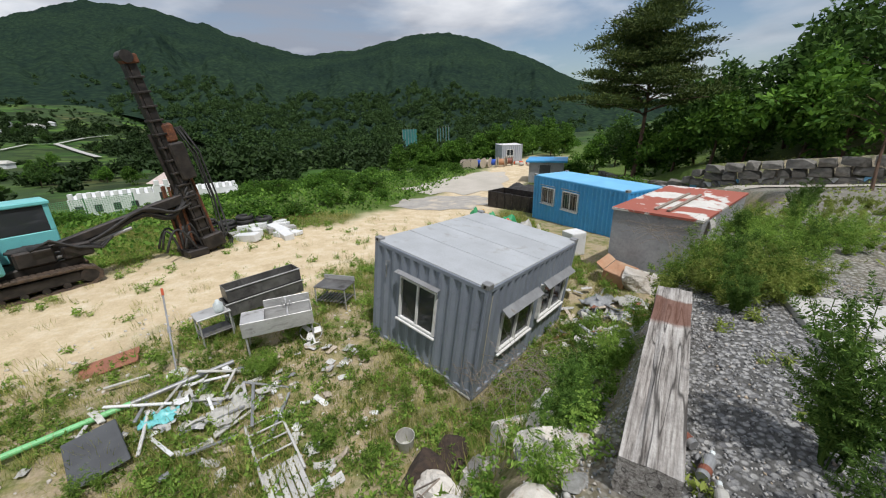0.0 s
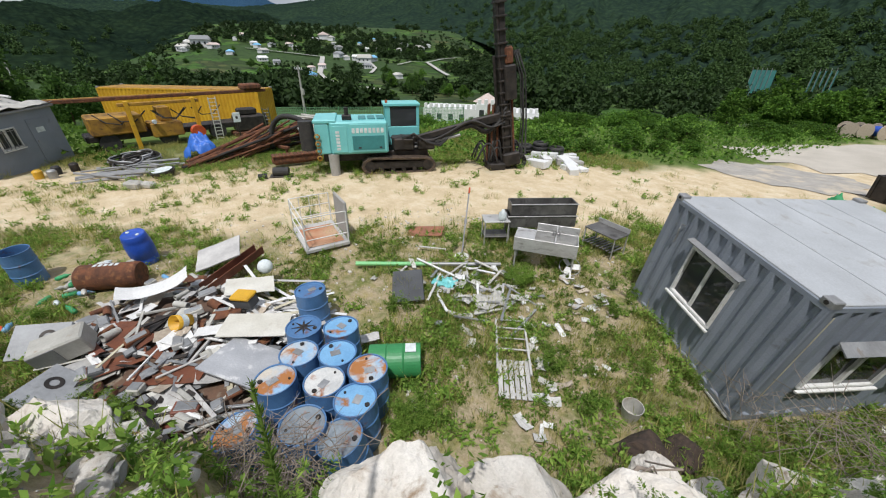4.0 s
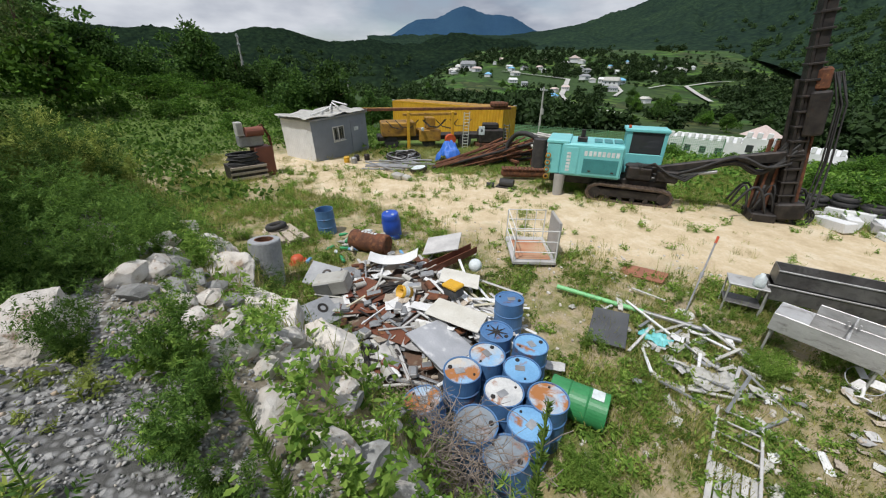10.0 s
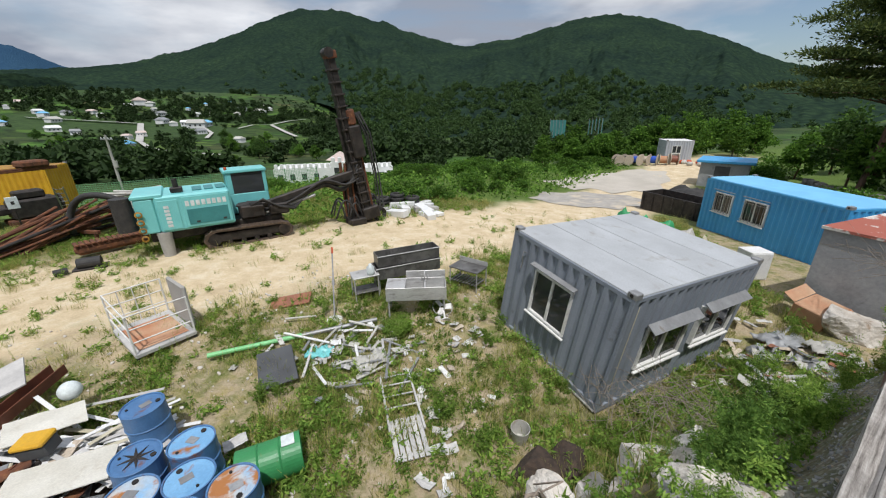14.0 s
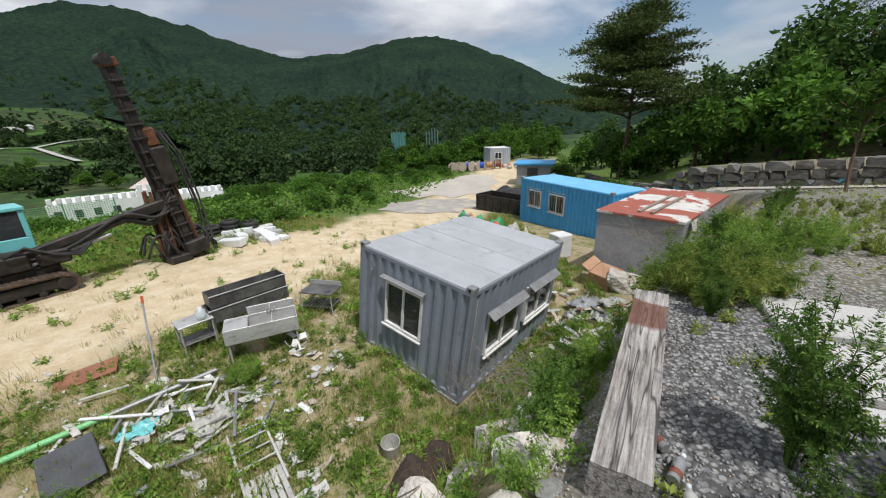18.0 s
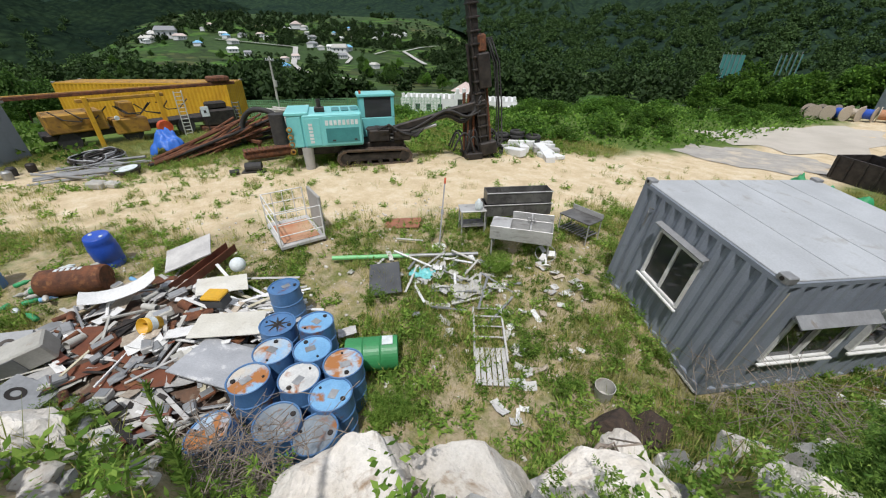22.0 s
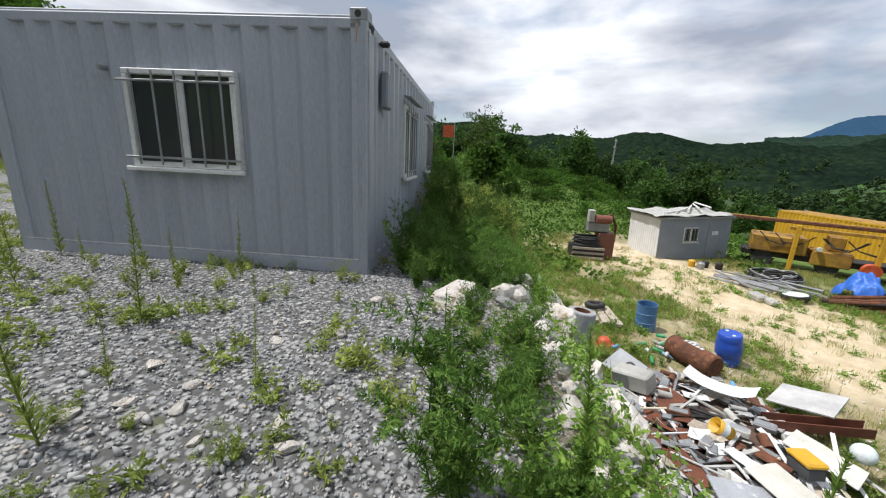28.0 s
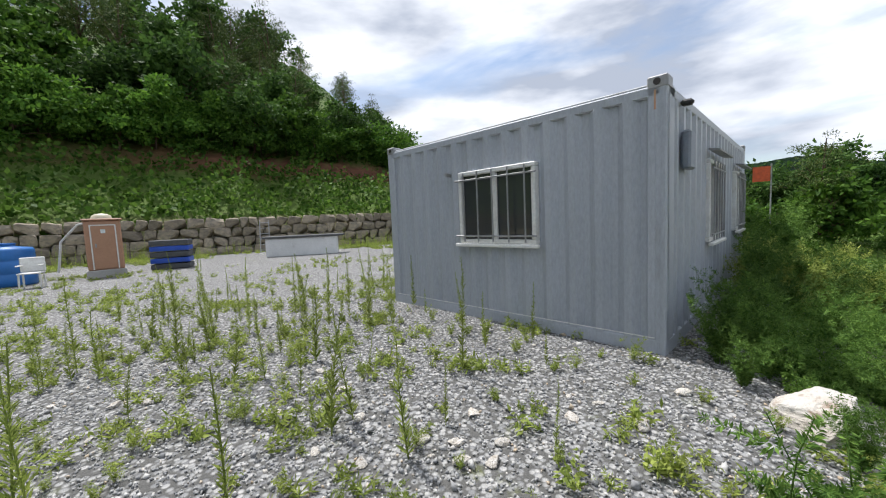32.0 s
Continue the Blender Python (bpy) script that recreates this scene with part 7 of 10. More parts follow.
# ---- trees ----
def crown_arrays(h, r, clumps, per, leaf, flat=1.0, low=0.3, needles=False):
    c = []
    while len(c) < clumps:
        p = RNG.uniform(-1, 1, 3)
        q = np.linalg.norm(p)
        if 0.35 < q < 1:
            lump = 0.78 + 0.35 * math.sin(p[0] * 4 + p[1] * 3 + RNG.uniform(0, 0.8))
            c.append(p * lump)
    c = np.array(c)
    c[:, 2] = (c[:, 2] * 0.5 + 0.5)
    c[:, :2] *= (0.45 + 0.75 * np.sin(np.clip(c[:, 2:3] * 0.85 + 0.2, 0, 1) * math.pi))
    c = c * np.array([r, r, h * (1 - low)]) + np.array([0, 0, h * low])
    n = clumps * per
    cs = r * RNG.uniform(0.2, 0.34, clumps)
    off = RNG.normal(size=(clumps, per, 3))
    off = off / np.linalg.norm(off, axis=2, keepdims=True) * RNG.uniform(0.35, 1.0, (clumps, per, 1)) * cs[:, None, None] * np.array([1, 1, 0.65 * flat])
    b = (c[:, None] + off).reshape(-1, 3)
    d = unit(off.reshape(-1, 3) * 0.8 + RNG.normal(0, 0.5, (n, 3)) * cs.mean() + np.array([0, 0, -0.12 if not needles else 0.25]) * cs.mean())
    L = leaf * RNG.uniform(0.7, 1.3, n)
    return c, leaf_quads(b, d, L, L * (0.16 if needles else 0.55), 0.08)


def trunk_arrays(h, r, tips, low):
    paths = [np.stack([0.04 * h * np.sin(np.linspace(0, 2.2, 8)), 0.03 * h * np.sin(np.linspace(0, 3, 8)), np.linspace(-0.4, h * 0.86, 8)], 1)]
    v, f = stem_quads(paths, r, r * 0.25)
    lim = []
    for p in tips[:: max(1, len(tips) // 14)]:
        z = max(h * low * 0.8, p[2] * 0.72)
        a = np.array([0.04 * h * math.sin(2.2 * z / h), 0.03 * h * math.sin(3 * z / h), z])
        t = np.linspace(0, 1, 5)[:, None]
        lim.append(a + (p - a) * t + np.array([0, 0, 0.06 * h]) * np.sin(t * math.pi) * 0.5)
    lv, lf = stem_quads(lim, r * 0.35, r * 0.08)
    return np.concatenate([v, lv]), np.concatenate([f, lf + len(v)])


def tree_kind(h, r, clumps, per, leaf, mat_, flat=1.0, low=0.3, needles=False, tr=0.14):
    c, (cv, cf) = crown_arrays(h, r, clumps, per, leaf, flat, low, needles)
    tv, tf = trunk_arrays(h, tr, c, low)
    a, b = arrays("trunk", tv, tf, M["bark"]), arrays("crown", cv, cf, mat_)
    out = (a.data, b.data)
    bpy.data.objects.remove(a)
    bpy.data.objects.remove(b)
    return out


KINDS = [tree_kind(7, 3.0, 70, 44, 0.42, M["leaf_dark"], low=0.12), tree_kind(8, 3.1, 74, 44, 0.42, M["leaf_dark"], low=0.14), tree_kind(6, 3.0, 66, 46, 0.42, M["leaf_mid"], low=0.12),
         tree_kind(5, 2.6, 58, 66, 0.34, M["leaf_mid"], low=0.08), tree_kind(9.5, 2.1, 60, 64, 0.24, M["leaf_pine"], 0.7, 0.2, True), tree_kind(2.2, 1.5, 36, 64, 0.17, M["leaf_mid"], low=0.02, tr=0.05),
         tree_kind(1.6, 1.3, 30, 60, 0.15, M["leaf_mid"], low=0.0, tr=0.04)]
LABELS = ["dark green broad-leaved tree on the hillside", "tall dark broad-leaved tree of the wood", "leafy bright green tree at the wood's edge", "low spreading bright green tree", "dark conifer standing above the wood", "dense green shrub beside the yard", "low green shrub overgrown with vines"]
CATS = ["tree", "tree", "tree", "tree", "conifer", "shrub", "shrub"]


def tree(k, x, y, s=1.0, sz=1.0):
    ob = thing(["tree", "tree", "tree", "tree", "conifer", "shrub", "shrub"][k], pose(x, y, land1(x, y) - 0.15, 0, 0, RNG.uniform(0, 360)) @ Matrix.Diagonal((s, s, s * sz, 1)), LABELS[k], CATS[k], "trees round the yard" if k < 5 else "shrubs round the yard")
    for nm, me in (("trunk", KINDS[k][0]), ("crown", KINDS[k][1])):
        o = new(nm, me)
        o.parent = ob
    return ob


# the wooded hill behind the southern wall
cnt = 0
for row, (d0, step) in enumerate(((9.3, 2.9), (12.5, 3.2), (16.5, 3.6), (21.5, 4.2), (28, 5.0), (36, 6))):
    for q in np.arange(-26, 44, step):
        x = q + RNG.uniform(-1, 1)
        yb = np.interp(x, [p[0] for p in WALL_S[::-1]], [p[1] for p in WALL_S[::-1]])
        y = yb - d0 - RNG.uniform(-0.8, 1.2)
        k = RNG.choice([2, 3, 2, 0]) if row == 0 else RNG.choice([0, 1, 0, 2, 4] if row < 3 else [1, 0, 4])
        tree(int(k), x, y, RNG.uniform(0.8, 1.1) * (0.95 + 0.04 * row + 0.06 * row * float(smooth01(2, 16, x))) * (0.50 + 0.50 * float(smooth01(-12, 15, x))))
        cnt += 1
for i in range(46):
    x = -14 + i * 0.85 + RNG.uniform(-0.6, 0.6)
    yb = np.interp(x, [p[0] for p in WALL_S[::-1]], [p[1] for p in WALL_S[::-1]])
    tree(5 if i % 2 else 6, x, yb - RNG.uniform(8.4, 10.5), RNG.uniform(1.1, 1.9))
tree(4, 7.0, -47, 1.35)
tree(4, 9.5, -45, 1.2)
# the wood across the meadow, to the west
for i in range(105):
    az, d = radians(RNG.uniform(82, 150)), RNG.uniform(56, 130)
    tree(int(RNG.choice([0, 1, 0, 2])), -d * math.sin(az), d * math.cos(az), RNG.uniform(0.8, 1.15))
for i in range(30):
    az, d = radians(RNG.uniform(86, 128)), RNG.uniform(36, 60)
    tree(5 if i % 2 else 6, -d * math.sin(az), d * math.cos(az), RNG.uniform(0.8, 1.4), 0.8)
for i in range(26):
    az, d = radians(RNG.uniform(116, 153)), RNG.uniform(42, 62)
    tree(int(RNG.choice([0, 1, 2, 4])), -d * math.sin(az), d * math.cos(az), RNG.uniform(0.85, 1.2))
# slender young tree beside the lane
young = tree_kind(4.4, 1.5, 26, 34, 0.24, M["leaf_mid"], low=0.52, tr=0.07)
ob = thing("young_tree", pose(15.0, 11.4, land1(15.0, 11.4) - 0.1, 0, 6, 40), "slender young tree leaning beside the lane", "tree")
for nm, me in (("trunk", young[0]), ("crown", young[1])):
    new(nm, me).parent = ob
# the wood east of the track
for x, y, k, s in ((19, 24, 3, 0.9), (21, 28, 0, 0.9), (18.5, 31, 3, 0.9), (22, 21, 2, 0.95), (24, 24, 0, 1.05), (26, 19, 1, 1.0), (24.5, 16.5, 2, 0.95), (28, 15, 0, 1.0), (30, 20, 1, 1.15), (28, 26, 1, 1.05), (33, 16, 1, 1.1), (20, 36, 0, 0.8), (23, 33, 0, 0.95), (19, 41, 3, 0.8), (23, 44, 0, 0.85), (36, 22, 1, 1.2), (27, 34, 1, 1.0), (31, 11.5, 0, 1.05), (35, 12, 1, 1.2), (18.8, 27.4, 3, 0.8), (21.5, 18.2, 3, 0.75), (25.5, 13.4, 3, 0.75), (29.5, 24, 4, 1.1), (33, 25, 4, 1.1), (20.5, 23.2, 3, 0.75)):
    tree(k, x, y, s)
# north, beyond the end of the track
for i in range(26):
    x = -6 + i * 1.25 + RNG.uniform(-1, 1)
    tree(int(RNG.choice([3, 2, 3, 5])), x, 58 + RNG.uniform(-2, 7) + 0.12 * x, RNG.uniform(0.7, 1.05))
for i in range(95):
    x, y = RNG.uniform(-24, 4), RNG.uniform(19, 56)
    if road_dist(np.array([x]), np.array([y]))[0] < 5.2 or -0.75 * x + 0.66 * y < 17:
        continue
    tree(5 if i % 2 else 6, x, y, RNG.uniform(0.5, 1.0), 0.75)
for i in range(14):
    tree(5, RNG.uniform(11, 15.5), RNG.uniform(22, 40), RNG.uniform(0.6, 1.0))

# woods across the valley and up the nearer slope
def far_wood(spots, name, label, leaf, material):
    kinds = [crown_arrays(6.4, 3.7, 15, 11, leaf * 0.86, low=0.02)[1] for _ in range(4)]
    vs, fs, n = [], [], 0
    for i, (x, y, z, s) in enumerate(spots):
        v, f = kinds[i % 4]
        a = RNG.uniform(0, 6.28)
        c, q = math.cos(a), math.sin(a)
        w = np.stack([v[:, 0] * c - v[:, 1] * q, v[:, 0] * q + v[:, 1] * c, v[:, 2]], 1) * s + (x, y, z - 0.6)
        vs.append(w)
        fs.append(f + n)
        n += len(v)
    tagged(arrays(name, np.concatenate(vs), np.concatenate(fs), material), label, "trees", kind="stuff")


LANES = [([(57.3, 328), (57.0, 370), (56.7, 425), (62.2, 452), (66, 470)], 4.4, "pale concrete lane through the fields"),
         ([(57.3, 328), (56.6, 290), (55.7, 266), (52.5, 220), (49.2, 187)], 2.8, "narrow lane curving below the fields"),
         ([(39.7, 318), (41, 350), (42.7, 398), (40.5, 420), (37.8, 434)], 3.4, "winding white farm track"),
         ([(42.7, 398), (44.8, 402), (46.9, 380)], 2.6, "short pale farm track"),
         ([(50.5, 330), (49.8, 360), (50.6, 395)], 2.8, "pale lane leading to the farmhouses")]


def off_lanes(az, d):
    """Clear of the lanes and of the ground just before them."""
    for pts, _, _ in LANES:
        for (a1, d1), (a2, d2) in zip(pts, pts[1:]):
            for t in (0, 0.25, 0.5, 0.75, 1.0):
                if abs(az - a1 - (a2 - a1) * t) * d / 57.3 < 7 and -8 < d1 + (d2 - d1) * t - d < 45:
                    return False
    return True


spots = []
while len(spots) < 1500:
    az, d = RNG.uniform(22, 92), RNG.uniform(115, 700)
    x, y = -d * math.sin(radians(az)), d * math.cos(radians(az))
    if off_lanes(az, d) and float(fbm(np.array([x * 0.012 + 7]), np.array([y * 0.012]), 3)[0]) > 0.555:
        spots.append((x, y, land1(x, y), RNG.uniform(0.6, 1.3)))
for i in range(230):
    az, d = RNG.uniform(-4, 33), RNG.uniform(100, 250)
    x, y = -d * math.sin(radians(az)), d * math.cos(radians(az))
    spots.append((x, y, land1(x, y), RNG.uniform(0.45, 0.95)))
while len(spots) < 3300:
    az, d = RNG.uniform(30, 84), RNG.uniform(150, 640)
    x, y = -d * math.sin(radians(az)), d * math.cos(radians(az))
    if off_lanes(az, d) and float(fbm(np.array([x * 0.03 + 2]), np.array([y * 0.03]), 3)[0]) > 0.54:
        spots.append((x, y, land1(x, y), RNG.uniform(0.22, 0.5)))
far_wood(spots, "valley_woods", "clumps of dark trees between the valley fields", 1.9, M["far_leaf"])
spots = []
ia = np.arange(SLOPE.shape[0])
while len(spots) < 1500:
    i, j = RNG.randint(0, SLOPE.shape[0]), int(28 * RNG.rand() ** 1.2)
    az = -50 + 0.16 * i
    if -16 < az + RNG.normal(0, 5) < 34:
        p = SLOPE[i, j]
        spots.append((p[0] + RNG.uniform(-3, 3), p[1] + RNG.uniform(-3, 3), p[2], RNG.uniform(0.7, 1.35)))
while len(spots) < 2300:
    i, j = RNG.randint(0, RIDGE.shape[0]), int(40 * RNG.rand() ** 1.6)
    if 52 + 0.25 * i + RNG.normal(0, 3) > 80:
        p = RIDGE[i, j]
        spots.append((p[0] + RNG.uniform(-4, 4), p[1] + RNG.uniform(-4, 4), max(p[2], land1(p[0], p[1])), RNG.uniform(0.8, 1.5)))
far_wood(spots, "slope_woods", "leafy tree crowns covering the nearer mountain slope", 1.8, M["far_leaf"])

# the tall red pine
def red_pine():
    x, y = 17.3, 29.9
    z = land1(x, y)
    H = 12.2 - z
    ob = thing("pine_tree", pose(x, y, z), "tall spreading red pine with layered needle plates", "pine")
    paths = [np.stack([0.5 * np.sin(np.linspace(0, 3, 12)), 0.3 * np.sin(np.linspace(0, 2, 12)), np.linspace(-0.3, H * 0.93, 12)], 1)]
    V, F = [stem_quads(paths, 0.22, 0.06)], None
    B, D = [], []
    limbs = []
    for layer in range(8):
        level = 0.47 + 0.5 * layer / 7
        for j in range(5 if layer < 6 else 4):
            zz = H * (level + RNG.uniform(-0.012, 0.012))
            a = 6.283 * j / 5 + layer * 2.4 + RNG.uniform(-0.4, 0.4)
            reach = (5.4 - 3.9 * (layer / 7) ** 1.6) * RNG.uniform(0.5, 1.0)
            tip = np.array([reach * math.cos(a), reach * math.sin(a), zz + RNG.uniform(0.0, 0.3)])
            t = np.linspace(0, 1, 6)[:, None]
            st = np.array([0.3, 0.2, zz - 0.7])
            limbs.append(st + (tip - st) * t + np.array([0, 0, 0.3]) * np.sin(t * 3.14))
            for f in (0.45, 0.72, 1.0):
                c = st + (tip - st) * f + np.array([RNG.normal(0, 0.25), RNG.normal(0, 0.25), 0.28 * f + 0.15])
                n = 560
                p = RNG.normal(size=(n, 3)) * np.array([0.66, 0.66, 0.085]) * (0.55 + 0.45 * f)
                B.append(c + p)
                D.append(unit(p * np.array([0.5, 0.5, 0.2]) + np.array([0, 0, 0.3]) + RNG.normal(0, 0.35, (n, 3))))
    tv, tf = V[0]
    arrays("trunk", tv, tf, M["bark"], ob)
    for q in limbs:
        arrays("limb", *stem_quads([q], 0.07, 0.02), M["bark"], ob)
    B, D = np.concatenate(B), np.concatenate(D)
    arrays("crown", *leaf_quads(B, D, RNG.uniform(0.18, 0.34, len(B)), 0.08), M["leaf_pine"], ob)


red_pine()
# leafy cover: vines over the southern bank, meadow and roadside
def cover(name, n, box_, keep, size, material, label, lift=0.5):
    xy = spread_over(n, *box_, keep)
    z = land(xy[:, 0], xy[:, 1]) + RNG.uniform(0.0, 1.0, len(xy)) * lift * np.clip(fbm(xy[:, 0] * 0.9, xy[:, 1] * 0.9, 3) - 0.22, 0.05, 1)
    d = unit(np.concatenate([RNG.normal(0, 0.7, (len(xy), 2)), np.full((len(xy), 1), 0.45)], 1))
    L = size * RNG.uniform(0.6, 1.4, len(xy))
    v, f = leaf_quads(np.concatenate([xy, z[:, None]], 1), d, L, L * 0.7, 0.08)
    return tagged(arrays(name, v, f, material), label, "vines", kind="stuff")


def south_up(x, y):
    d, s = poly_dist(x, y, WALL_S)
    return np.where(s < 0, d, -d)


cover("bank_vines", 90000, (-30, 36, -46, -12), lambda x, y: (south_up(x, y) > 0.25) & (south_up(x, y) < 13) & ((south_up(x, y) < 6.4) | (south_up(x, y) > 8.4) | (fbm(x * 0.4, y * 0.4, 3) > 0.57)), 0.30, M["meadow"], "kudzu vines covering the bank above the wall", 2.6)
cover("meadow_cover", 70000, (-70, -16, -40, 4), lambda x, y: (road_dist(x, y) > 3.6 + RNG.rand(len(x)) * 2) & (edge_side(x, y) < -1.0) & (RNG.rand(len(x)) < np.clip(26 / np.hypot(x, y), 0, 1)), 0.24, M["meadow"], "green meadow plants and vines west of the yard", 1.2)
cover("roadside_cover", 46000, (-34, 16, 14, 60), lambda x, y: (road_dist(x, y) > 3.9 + RNG.rand(len(x))) & ((-0.75 * x + 0.66 * y) > 15.5 + 2 * RNG.rand(len(x))) & ~((x > 3) & (y < 24)), 0.22, M["meadow"], "green weeds and vines along the track", 1.3)
cover("east_cover", 12000, (2.8, 30, 2, 34), lambda x, y: (edge_side(x, y) > 0.1) & (fbm(x * 0.7, y * 0.7, 3) > np.where((x - 2) + (y - 3) < 4, 0.55, 0.42)) & ~((np.abs(y - 11.5 - 0.25 * x) < 1.6) & (x > 9)), 0.075, M["weed_yellow"], "yellow-green weeds over the terrace edge")

# ---- sheds and machines at the west end of the yard ----
def hut():
    m = frame_of((-23.2, -1.4, land1(-23.5, -0.5) - 0.12), (-2.6, 3.35, 0)) @ pose(0, 0, 0, 0, -3, 0)
    ob = thing("site_hut", m, "small grey panel hut with white sheeting thrown over its roof", "hut")
    L, D, H = 4.2, 2.9, 2.35
    holes = [(1.45, 2.3, 1.0, 1.85)]
    bm = flat_wall(bmesh.new(), Matrix.Identity(4), L, H, holes, 0.0)
    flat_wall(bm, Matrix.Identity(4), L, H, holes, 0.08)
    part("front_wall", bm, M["grey_paint"], ob)
    window_in(ob, Matrix.Identity(4), 1.45, 2.3, 1.0, 1.85, 5)
    bm = corrugated(bmesh.new(), pose(0, D, 0, 0, 0, -90), D, H, [], 0.2, 0.02)
    part("side_wall", bm, M["scrap_white_plain"], ob, "white ribbed side wall")
    part("back_wall", box((0, D - 0.08, 0), (L, D, H)), M["grey_paint"], ob)
    part("side_wall", box((L - 0.08, 0.001, 0), (L, D - 0.081, H)), M["grey_paint"], ob)
    d = part("door", box((2.85, -0.03, 0.05), (3.65, -0.002, 2.0), 0.01), M["grey_paint"], ob)
    part("handle", box((2.92, -0.06, 1.0), (2.97, -0.031, 1.12), 0.008), M["steel_dull"], d)
    part("sign", box((3.1, -0.04, 1.4), (3.45, -0.031, 1.62)), M["white_mark"], d)
    part("roof", box((-0.1, -0.12, H), (L + 0.1, D + 0.1, H + 0.1), 0.02), M["scrap_grey"], ob)
    return m


M["scrap_white_plain"] = mat("white_ribbed_panel", (0.74, 0.74, 0.73), (0.64, 0.64, 0.63), 1.2, 0.55, 0, 0.1, ((0.3, 0.27, 0.22), 2.5, 0.62, 0.85))
hm = hut()


def drape(name, m, sx, sy, amp, material, label, category, seed=0, n=22, sag=0.0, thick=0.02):
    """A rumpled sheet with thickness."""
    bm = bmesh.new()
    g = [[None] * (n + 1) for _ in range(n + 1)]
    for i in range(n + 1):
        for j in range(n + 1):
            u, v = i / n - 0.5, j / n - 0.5
            z = amp * (noise.noise((u * 5 + seed, v * 5, seed * 1.7)) + 0.5 * noise.noise((u * 13 + seed, v * 11, 3.3))) + sag * (0.25 - u * u - v * v)
            g[i][j] = (u * sx + 0.05 * noise.noise((seed, v * 4, 1)), v * sy + 0.05 * noise.noise((u * 4, seed, 2)), z)
    top = [[bm.verts.new(p) for p in r] for r in g]
    bot = [[bm.verts.new((p[0], p[1], p[2] - thick)) for p in r] for r in g]
    for i in range(n):
        for j in range(n):
            bm.faces.new((top[i][j], top[i + 1][j], top[i + 1][j + 1], top[i][j + 1]))
            bm.faces.new((bot[i][j], bot[i][j + 1], bot[i + 1][j + 1], bot[i + 1][j]))
    for k in range(n):
        bm.faces.new((top[k][0], bot[k][0], bot[k + 1][0], top[k + 1][0]))
        bm.faces.new((top[k + 1][n], bot[k + 1][n], bot[k][n], top[k][n]))
        bm.faces.new((top[0][k + 1], bot[0][k + 1], bot[0][k], top[0][k]))
        bm.faces.new((top[n][k], bot[n][k], bot[n][k + 1], top[n][k + 1]))
    ob = part(name, bm, material, smooth=True)
    ob.matrix_world = m
    return tagged(ob, label, category)


drape("roof_sheet", hm @ pose(2.0, 1.4, 2.56), 4.6, 3.1, 0.13, M["scrap_white"], "rumpled white plastic sheeting on the hut roof", "sheeting", 3)
for k in range(5):
    rp = thing("roof_pole", hm @ pose(0.3 + 0.75 * k, 0.2 + 0.1 * k, 2.62 + 0.05 * k, 0, 2, 14 + 9 * k), "white pipe lying across the hut roof", "pipe", "pipes on the hut roof")
    part("pipe", tube(bmesh.new(), (0, 0, 0.05), (2.8, 0.9, 0.1), 0.05), M["white_frame"], rp)

container(frame_of((-38.4, 5.6, -0.35), (0.78, 0.62, 0)), 12.0, 2.4, 2.6, M["yellow"], M["yellow_dirty"], "long yellow steel container behind the old rig", {}, seams=False)


def old_rig():
    m = frame_of((-26.6, 2.6, land1(-26, 6)), (0.05, 1, 0))
    ob = thing("old_drilling_rig", m, "worn yellow truck drilling rig with its long mast lowered", "drilling rig")
    part("chassis", box((0, -0.6, 0.55), (7.6, 0.9, 0.85), 0.04), M["dark_steel"], ob)
    part("engine_box", box((0.3, -0.85, 0.86), (2.6, 1.0, 1.75), 0.06), M["yellow_dirty"], ob)
    part("tool_box", box((2.8, -0.9, 0.5), (4.3, 0.5, 1.25), 0.05), M["yellow_dirty"], ob)
    part("control_panel", box((3.4, -0.4, 1.26), (4.0, 0.5, 2.0), 0.04), M["yellow_dirty"], ob)
    for x in (1.95, 5.0):
        part("jack", box((x, -1.05, 0.0), (x + 0.2, -0.86, 2.45), 0.02), M["yellow"], ob)
    part("crossbar", box((1.7, -1.0, 2.2), (5.4, -0.75, 2.36), 0.02), M["yellow_dirty"], ob)
    mast = part("mast_beam", box((-0.9, -0.35, 2.45), (9.6, -0.22, 2.62), 0.02), M["rust"], ob, "long rusty mast lying level")
    part("mast_beam", box((-0.9, 0.25, 2.45), (9.6, 0.38, 2.62), 0.02), M["yellow_dirty"], ob)
    for k in range(14):
        part("lattice", box((-0.7 + k * 0.75, -0.219, 2.5), (-0.6 + k * 0.75, 0.249, 2.58), 0.008), M["rust"], mast)
    part("mast_motor", box((8.2, -0.5, 2.621), (9.3, 0.45, 2.95), 0.08), M["rust"], ob)
    for k in range(3):
        part("wheel", tube(bmesh.new(), (0.9 + k * 2.6, -0.75, 0.45), (0.9 + k * 2.6, -0.4, 0.45), 0.45, seg=20), M["black_rubber"], ob)
    part("reel", tube(bmesh.new(), (4.9, -1.4, 0.65), (4.9, -1.0, 0.65), 0.35, seg=18), M["orange_red"], ob, "orange hose reel")
    part("valve", lathe(bmesh.new(), [(0, -0.08), (0.1, -0.08), (0.12, 0), (0.1, 0.08), (0, 0.08)], 14, pose(3.0, -1.02, 1.35, 90, 0, 0)), M["white_mark"], ob)
    for k in range(7):
        a = random.uniform(0, 5)
        part("hose", poly_tube(bmesh.new(), [(a, -0.7, 1.9), (a + 0.4, -0.95, 1.5), (a + 1.0, -0.9, 1.3 + 0.2 * random.random()), (a + 1.6, -0.6, 1.9)], 0.03, 6), M["black_rubber"], ob)


old_rig()


